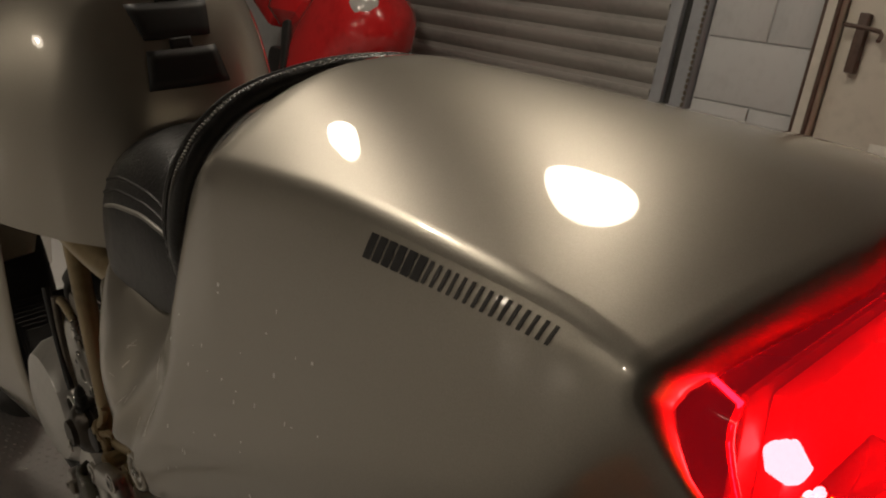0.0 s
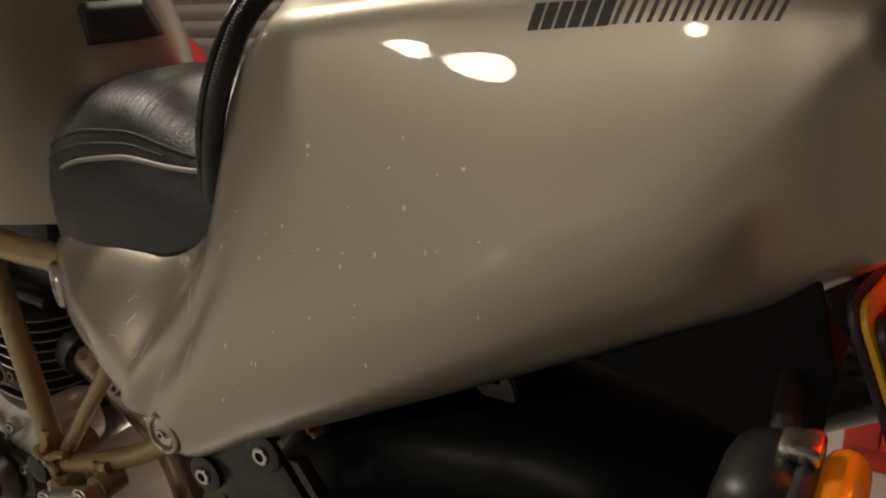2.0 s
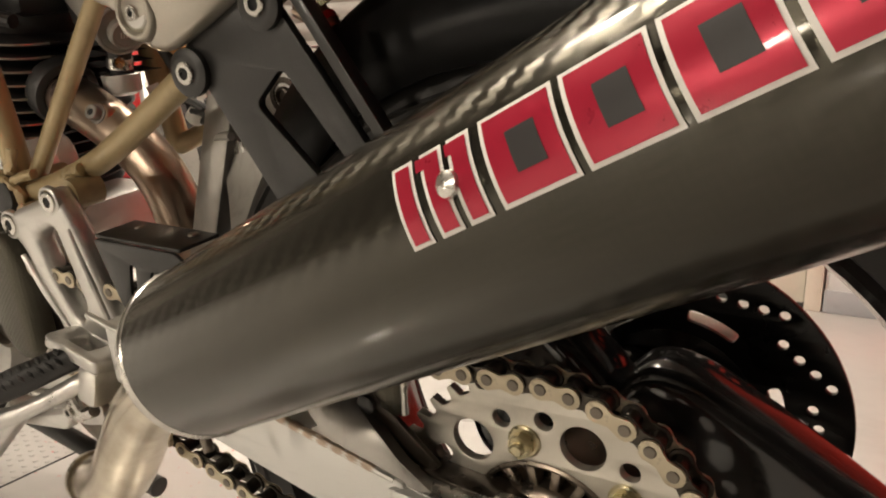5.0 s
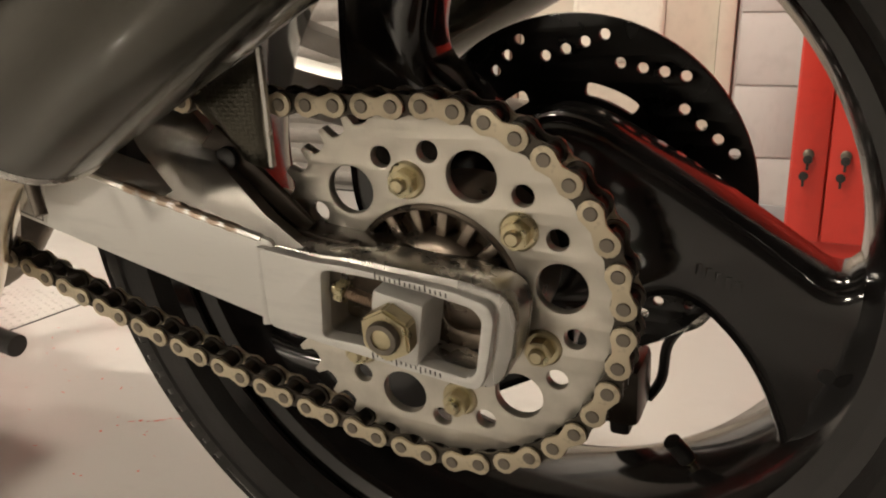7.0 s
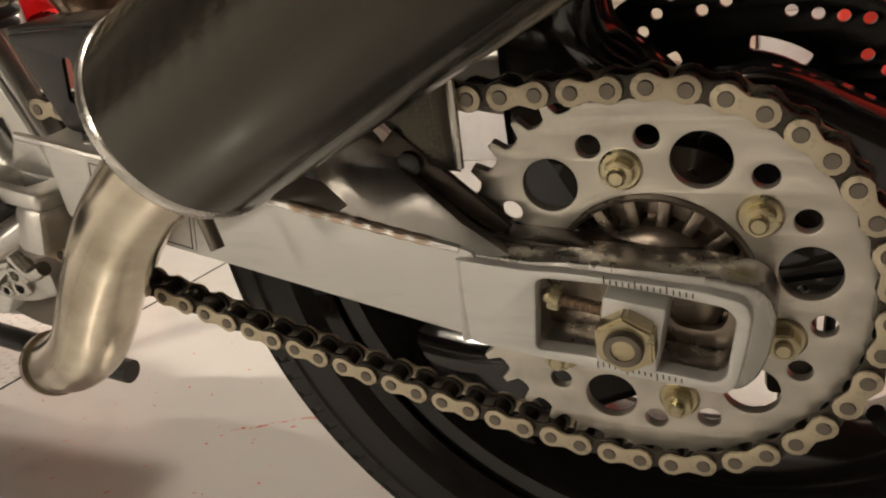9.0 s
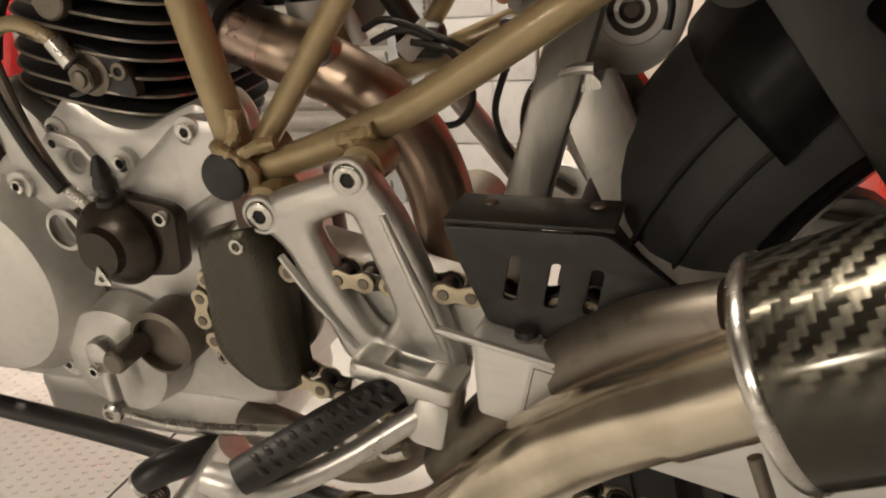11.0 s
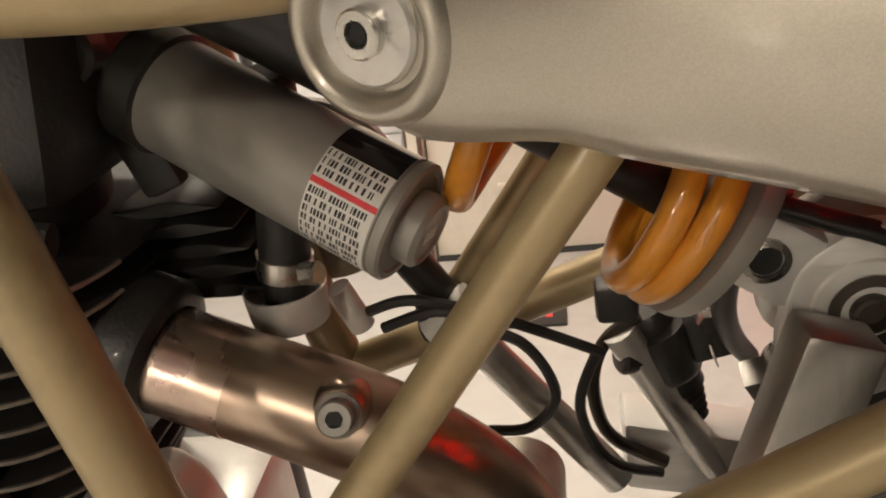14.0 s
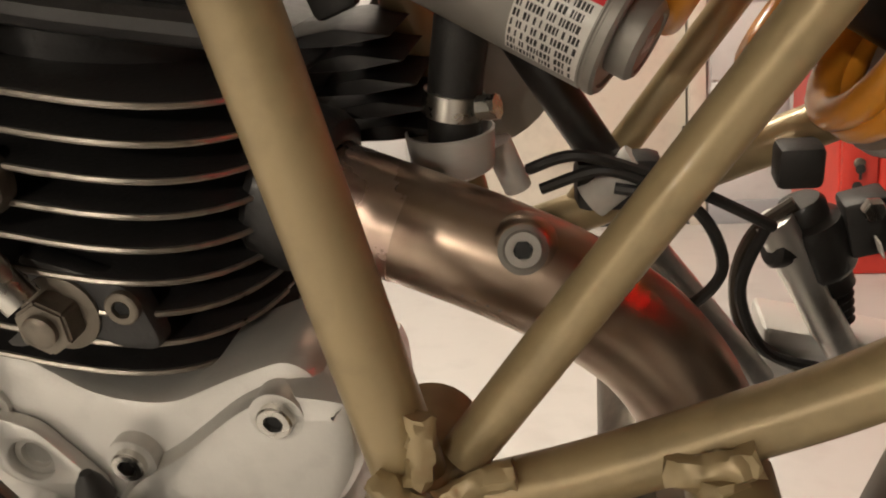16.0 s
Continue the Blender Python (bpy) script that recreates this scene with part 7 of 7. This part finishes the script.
front = part("front_fairing", half_fairing(), PAINT, bike, "champagne-silver half fairing", 60)
front.modifiers.new("wall", "SOLIDIFY").thickness = 0.003
part("nose", lathe([(0.0, 0.055), (0.035, 0.045), (0.07, 0.0), (0.10, -0.09)], frame_to((-1.47, 0, 0.39), (-1.60, 0, 0.37)) @ Matrix.Diagonal((0.7, 1.1, 1, 1)), 32), HEADLAMP, front, "clear headlamp lens")
part("screen", beam((-1.16, 0, 0.735), (-1.42, 0, 0.52), 0.004, 0.20, (0, 1, 0), 0.002, 0.6), BLACK_GLOSS, front, "dark tinted screen")
# unseen front end, added to complete the machine and its floor shadow
FRONT_AXLE = Matrix.Translation((-1.395, 0, 0)) @ Matrix.Rotation(radians(-90), 4, "X")
front_wheel = part("front_wheel", lathe([(0.012, -0.055), (0.035, -0.05), (0.035, 0.05), (0.012, 0.055)], FRONT_AXLE, 32), BLACK_GLOSS, bike, "black three-spoke front wheel")
part("tyre", lathe([(0.212, -0.045)] + [(0.236 + 0.064 * math.cos(math.pi * (k / 16 - 0.5)) ** 0.9, 0.058 * math.sin(math.pi * (k / 16 - 0.5))) for k in range(17)] + [(0.212, 0.045)], FRONT_AXLE, 72, cap=False), RUBBER, front_wheel)
part("rim", lathe([(0.205, -0.048), (0.219, -0.048), (0.211, -0.03), (0.207, 0.0), (0.211, 0.03), (0.219, 0.048), (0.205, 0.048), (0.197, 0.0), (0.205, -0.048)], FRONT_AXLE, 72, cap=False), BLACK_GLOSS, front_wheel)
for k in range(3):
    a = radians(90 + 120 * k)
    part("spoke", beam((-1.395 + 0.03 * math.cos(a), 0, 0.03 * math.sin(a)), (-1.395 + 0.208 * math.cos(a), 0, 0.208 * math.sin(a)), 0.030, 0.040, (0, 1, 0), 0.006, 0.8), BLACK_GLOSS, front_wheel)
part("front_mudguard", tube([(-1.395 + 0.318 * math.cos(a), 0, 0.318 * math.sin(a)) for a in (radians(25 + 7 * k) for k in range(20))], [0.030] + [0.052] * 18 + [0.030], 16, 1, flat=0.25), PAINT, bike, "champagne-silver front mudguard")
for sy in (-1, 1):
    fork = part("fork_leg", tube([(-1.395, sy * 0.095, 0.0), (-1.29, sy * 0.095, 0.27)], [0.026, 0.028], 20, 1), ALU, bike, "polished front fork leg")
    part("stanchion", tube([(-1.292, sy * 0.095, 0.265), (-1.13, sy * 0.095, 0.66)], 0.0205, 20, 1), CHROME, fork)
    part("handlebar", tube([(-1.145, sy * 0.11, 0.625), (-1.10, sy * 0.21, 0.630), (-1.04, sy * 0.335, 0.615)], 0.011, 14, 2), BLACK_SATIN, bike)
    part("disc", lathe([(0.075, 0.0), (0.160, 0.0), (0.160, 0.005), (0.075, 0.005), (0.075, 0.0)], Matrix.Translation((0, sy * 0.066 - 0.002, 0)) @ FRONT_AXLE, 48, cap=False), STEEL, front_wheel)
# the lying front cylinder and the far half of the cases
# unseen masses, added so that the engine casts its shadow on the floor
part("front_cylinder", beam((-0.80, 0.03, 0.045), (-1.07, 0.03, 0.000), 0.12, 0.14, (0, 1, 0), 0.02), ENGINE_BLACK, engine)
for k in range(8):
    x = -0.85 - 0.024 * k
    part("front_cylinder_fin", beam((x, 0.03, 0.040 - 0.004 * k), (x - 0.003, 0.03, 0.0395 - 0.004 * k), 0.16, 0.19, (0, 1, 0), 0.001), ENGINE_BLACK, engine)
part("far_case", box(-0.80, -0.54, 0.09, 0.165, -0.07, 0.09, 0.03), ENGINE_BLACK, engine)
part("oil_sump", box(-0.79, -0.55, -0.03, 0.10, -0.115, -0.055, 0.015), ALU_PAINT, engine)

# ---- under the tail: tray, indicator, number board; the far silencer ----
tray = part("undertray", beam((-0.16, 0, 0.335), (0.20, 0, 0.485), 0.02, 0.20, (0, 1, 0), 0.008), MATT_BLACK, bike, "black plastic tray under the tail")
for sy in (-1, 1):
    part("tray_flap", plate(rounded([(0.070, 0.409), (0.130, 0.442), (0.176, 0.466), (0.186, 0.420), (0.180, 0.371), (0.157, 0.381), (0.120, 0.3965)], 0.004), [], 0.004, 0.001, at_y(sy * 0.112)), MATT_BLACK, tray)
part("tray_floor", beam((0.152, 0, 0.384), (0.180, 0, 0.373), 0.004, 0.220, (0, 1, 0), 0.001), BLACK_PLASTIC, tray)
part("strut_plate", beam((-0.150, -0.074, 0.300), (-0.064, -0.074, 0.343), 0.016, 0.004, (0, 1, 0), 0.001), ZINC, tray, "tan plated bracket")
part("strut_bolt", hex_bolt(bmesh.new(), along_y(-0.114, -0.076, 0.3175), 0.0045, 0.004), ZINC, tray)
part("catch_plate", plate(rounded([(-0.034, 0.347), (-0.030, 0.360), (0.000, 0.372), (0.006, 0.374), (0.014, 0.356), (0.016, 0.346), (-0.006, 0.346), (-0.012, 0.352)], 0.002), [circle(0.003, 0.359, 0.0028, 12)], 0.006, 0.001, at_y(-0.072)), BLACK_SATIN, tray)
part("red_catch", box(-0.0005, 0.0075, -0.080, -0.0755, 0.364, 0.378, 0.0015), RED_PLASTIC, tray)
part("wire_plug", tube([(-0.166, -0.072, 0.293), (-0.150, -0.072, 0.287), (-0.143, -0.072, 0.279)], [0.006, 0.008, 0.0075], 12, 3), BRONZED, tray)
part("plug_ring", tube([(-0.1485, -0.072, 0.2858), (-0.1455, -0.072, 0.2825)], 0.0086, 14, 1), RED_PLASTIC, tray)
for sy in (-1, 1):
    inner, outer = sorted((sy * 0.168, sy * 0.224))
    ind = part("indicator", box(0.157, 0.1915, inner, outer, 0.390, 0.434, 0.0160, None, None, 5), BLACK_SATIN, bike, "black indicator with amber lens")
    part("lens_seat", box(0.1820, 0.1895, inner + 0.002, outer - 0.002, 0.391, 0.433, 0.0030), BLACK_PLASTIC, ind)
    part("lens", box(0.1890, 0.205, inner + 0.004, outer - 0.004, 0.393, 0.431, 0.008, None, None, 4), AMBER, ind, "ribbed amber lens")
    part("clip", box(0.176, 0.190, sy * 0.19 - 0.008, sy * 0.19 + 0.008, 0.432, 0.439, 0.002), STEEL, ind)
    part("stalk", tube([(0.174, sy * 0.172, 0.412), (0.166, sy * 0.08, 0.424)], 0.0055, 12, 1), BLACK_PLASTIC, ind)
can2 = part("far_silencer", can_sleeve(), CARBON_CAN, bike, "carbon-fibre silencer on the far side")
can2.matrix_local = Matrix.Translation((0.03, 0, -0.012)) @ Matrix.Diagonal((1, -1, 1, 1))
part("end_cap", lathe([(0.0523, CAN_L - 0.028), (0.0545, CAN_L - 0.025), (0.0552, CAN_L - 0.008), (0.052, CAN_L + 0.006), (0.040, CAN_L + 0.014), (0.030, CAN_L + 0.016)], CAN_CAP, 40, cap=False), CHROME, can2)
part("front_cap", lathe([(0.0, -0.012), (0.030, -0.012), (0.046, -0.004), (0.0535, 0.0), (0.0540, 0.005), (0.0528, 0.009)], CAN_CAP, 40, cap=False), STEEL, can2)

# ---- badge, number board and the machine in the background ----
def can_patch(z0, z1, a0, a1, slant, r, n=8):
    """A film on the silencer sleeve between lengths z0..z1 and angles a0..a1 (degrees)."""
    bm = bmesh.new()
    rows = []
    for k in range(n + 1):
        a = radians(a0 + (a1 - a0) * k / n)
        rows.append([bm.verts.new(CAN_M @ Vector((r * math.cos(a), r * math.sin(a), z + slant * k / n))) for z in (z0, z1)])
    for p, q in zip(rows, rows[1:]):
        bm.faces.new((p[0], p[1], q[1], q[0]))
    return bm


def can_angle(p):
    q = CAN_M.inverted() @ Vector(p)
    return math.degrees(math.atan2(q.y, q.x)), q.z


B_TOP, B_Z = can_angle((0.0200, -0.2446, 0.2488))
B_LOW, _ = can_angle((0.0312, -0.2553, 0.2251))
if B_LOW - B_TOP > 180:
    B_LOW -= 360
if B_TOP - B_LOW > 180:
    B_LOW += 360
for k, (at, wide) in enumerate(((0.0, 0.0078), (0.0138, 0.0078), (0.0265, 0.0075), (0.0405, 0.026), (0.0715, 0.026), (0.1025, 0.026), (0.1335, 0.026))):
    z = B_Z + at
    edge = part("badge_shape", can_patch(z - 0.0012, z + wide + 0.0012, B_LOW, B_TOP, -0.0035, CAN_R + 0.0004), WHITE_LABEL, silencer, "white outlined red badge shape")
    part("badge_fill", can_patch(z + 0.0004, z + wide - 0.0004, B_LOW + (B_TOP - B_LOW) * 0.05, B_LOW + (B_TOP - B_LOW) * 0.95, -0.0032, CAN_R + 0.0007), RED_LABEL, edge)
    if k < 2:
        part("badge_link", can_patch(z + wide, z + wide + 0.0052, B_LOW + (B_TOP - B_LOW) * 0.80, B_TOP - (B_TOP - B_LOW) * 0.05, -0.0006, CAN_R + 0.0006), RED_LABEL, edge)
    if wide > 0.02:
        part("badge_gap", can_patch(z + 0.008, z + wide - 0.007, B_LOW + (B_TOP - B_LOW) * 0.28, B_LOW + (B_TOP - B_LOW) * 0.72, -0.002, CAN_R + 0.0009), BLACK_INK, edge)
rv_a, rv_z = can_angle((0.043, -0.257, 0.248))
rv = CAN_M @ Vector((CAN_R * math.cos(radians(rv_a)), CAN_R * math.sin(radians(rv_a)), rv_z))
rv_out = CAN_M @ Vector((1.2 * CAN_R * math.cos(radians(rv_a)), 1.2 * CAN_R * math.sin(radians(rv_a)), rv_z))
part("rivet", lathe([(0.0048, 0.0), (0.0042, 0.002), (0.002, 0.0032), (0, 0.0034)], frame_to(rv, rv_out), 18), STEEL, silencer)

# number board behind the wheel, under the lamp: dark face, yellow edge, pale lamplit edge, one readable word
BOARD = Matrix.Translation((0.197, -0.115, 0.452)) @ Matrix.Rotation(radians(80), 4, "Z") @ Matrix.Rotation(radians(68), 4, "X")
board = part("number_board", plate(rounded([(0.0, 0.0), (0.225, 0.0), (0.225, -0.165), (0.0, -0.165)], 0.012), [], 0.004, 0.0008, BOARD @ Matrix.Rotation(radians(-90), 4, "X")), NAVY, bike, "dark rear number board with yellow stripe and pale lit edge")
part("yellow_edge", plate(rounded([(-0.002, 0.0075), (0.227, 0.0075), (0.227, -0.165), (-0.002, -0.165)], 0.014), [], 0.003, 0.0006, BOARD @ Matrix.Translation((0, 0, -0.0040)) @ Matrix.Rotation(radians(-90), 4, "X")), YELLOW_INK, board)
# lamplight on the board's edge, put in as a pale blue strip
part("lit_edge", box(0.012, 0.215, -0.0035, -0.0005, 0.0021, 0.0032, 0.0005, BOARD), LIT_BLUE, board)
part("backing", plate(rounded([(-0.004, 0.012), (0.229, 0.012), (0.229, -0.165), (-0.004, -0.165)], 0.015), [], 0.003, 0.0006, BOARD @ Matrix.Translation((0, 0, -0.0075)) @ Matrix.Rotation(radians(-90), 4, "X")), NAVY, board)


def word(text, size, m):
    cu = bpy.data.curves.new("word", "FONT")
    cu.body, cu.size, cu.extrude, cu.offset = text, size, 0.0004, size * 0.018
    ob = new("word", cu)
    bpy.context.view_layer.update()
    me = bpy.data.meshes.new_from_object(ob.evaluated_get(bpy.context.evaluated_depsgraph_get()))
    bpy.data.objects.remove(ob)
    bpy.data.curves.remove(cu)
    me.transform(m)
    return me


part("lettering", word("MOTO", 0.042, BOARD @ Matrix.Translation((0.028, -0.062, 0.0026))), WHITE_LABEL, board, "white printed word")
for k in range(6):
    part("print_bar", box(0.07 + k * 0.018, 0.082 + k * 0.018, -0.094, -0.074, 0.0022, 0.0027, 0, BOARD), GREY_CYL, board)
part("board_bracket", beam((0.170, 0.0, 0.440), (0.190, 0.0, 0.405), 0.02, 0.05, (0, 1, 0), 0.003), BLACK_PLASTIC, board)

# red sports motorcycle parked in front of the shutter
RED_AT = Matrix.Translation((-2.72, 1.72, 0)) @ Matrix.Rotation(radians(-12), 4, "Z")
red = thing("parked_motorcycle", "red faired sports motorcycle parked in front of the grey shutter", "motorcycle", RED_AT)


def fairing_mesh():
    """A nose fairing, blunt at the front (+x), that widens towards the tank."""
    bm = bmesh.new()
    rows = []
    for s in np.linspace(0, 1, 22):
        x = 0.50 - 0.75 * s
        top = curve(s, [0, 0.05, 0.2, 0.45, 0.7, 1.0], [0.90, 0.985, 1.05, 1.12, 1.02, 0.98])
        low = curve(s, [0, 0.05, 0.2, 0.4, 0.6, 1.0], [0.86, 0.80, 0.70, 0.42, 0.26, 0.30])
        half = curve(s, [0, 0.05, 0.25, 0.6, 1.0], [0.03, 0.10, 0.19, 0.23, 0.17])
        row = []
        for k in range(28):
            a = 2 * math.pi * k / 28
            cx, sz = math.cos(a), math.sin(a)
            row.append(bm.verts.new((x, math.copysign(abs(cx) ** 0.8, cx) * half, (top + low) / 2 + (top - low) / 2 * math.copysign(abs(sz) ** 0.85, sz))))
        rows.append(row)
    for a, b in zip(rows, rows[1:]):
        for k in range(28):
            bm.faces.new((a[k], a[(k + 1) % 28], b[(k + 1) % 28], b[k]))
    bm.faces.new(rows[0])
    bm.faces.new(rows[-1][::-1])
    return bm


fair = part("fairing", fairing_mesh(), RED_PAINT, red, "glossy red fairing", 60)
part("headlamp", lathe([(0.0, 0.022), (0.04, 0.018), (0.06, 0.004), (0.062, -0.01)], frame_to((0.415, -0.105, 0.965), (0.60, -0.30, 1.0)), 32), HEADLAMP, fair, "clear headlamp lens")
part("air_opening", plate(rounded([(0.22, 0.93), (0.42, 0.90), (0.45, 0.84), (0.30, 0.76), (0.20, 0.80)], 0.03), [], 0.02, 0.004, Matrix.Translation((0.035, -0.205, -0.02)) @ Matrix.Rotation(radians(18), 4, "Z")), BLACK_PLASTIC, fair)
part("side_vent", plate(rounded([(-0.10, 0.84), (-0.03, 0.86), (-0.01, 0.66), (-0.06, 0.62)], 0.02), [], 0.02, 0.004, at_y(-0.226)), BLACK_PLASTIC, fair)
part("tank", lathe([(0.0, 0.10), (0.10, 0.09), (0.17, 0.03), (0.18, -0.05), (0.12, -0.12)], Matrix.Translation((-0.42, 0, 0.94)) @ Matrix.Diagonal((1.4, 1, 1, 1)), 32), RED_PAINT, red)
part("seat_unit", beam((-0.62, 0, 0.84), (-1.05, 0, 0.97), 0.10, 0.22, (0, 1, 0), 0.03, 0.7), RED_PAINT, red)
part("screen", plate(rounded([(0.16, 1.06), (0.02, 1.22), (-0.02, 1.20), (0.06, 1.05)], 0.01), [], 0.26, 0.01), BLACK_GLOSS, fair)
for wx in (0.42, -0.98):
    wh = part("wheel", lathe([(0.215, -0.05), (0.26, -0.06), (0.295, -0.03), (0.302, 0.0), (0.295, 0.03), (0.26, 0.06), (0.215, 0.05)], Matrix.Translation((wx, 0, 0.302)) @ Matrix.Rotation(radians(90), 4, "X"), 48, cap=False), RUBBER, red)
    part("rim", lathe([(0.02, -0.03), (0.05, -0.02), (0.20, -0.012), (0.218, -0.05), (0.222, 0.05), (0.20, 0.012), (0.05, 0.02), (0.02, 0.03)], Matrix.Translation((wx, 0, 0.302)) @ Matrix.Rotation(radians(90), 4, "X"), 40), GREY_CYL, wh)
part("fork_leg", tube([(0.42, -0.10, 0.302), (0.26, -0.10, 0.82)], 0.025, 16, 1), ALU, red)
part("fork_leg", tube([(0.42, 0.10, 0.302), (0.26, 0.10, 0.82)], 0.025, 16, 1), ALU, red)
part("front_mudguard", lathe([(0.312, -0.06), (0.322, -0.03), (0.326, 0.0), (0.322, 0.03), (0.312, 0.06)], Matrix.Translation((0.42, 0, 0.302)) @ Matrix.Rotation(radians(90), 4, "X"), 48, cap=False), RED_PAINT, red)
part("swing_beam", beam((-0.98, -0.09, 0.302), (-0.5, -0.09, 0.36), 0.06, 0.03, (0, 1, 0), 0.006), ALU, red)
part("engine_block", box(-0.50, 0.02, -0.15, 0.15, 0.22, 0.72, 0.03), ENGINE_BLACK, red)
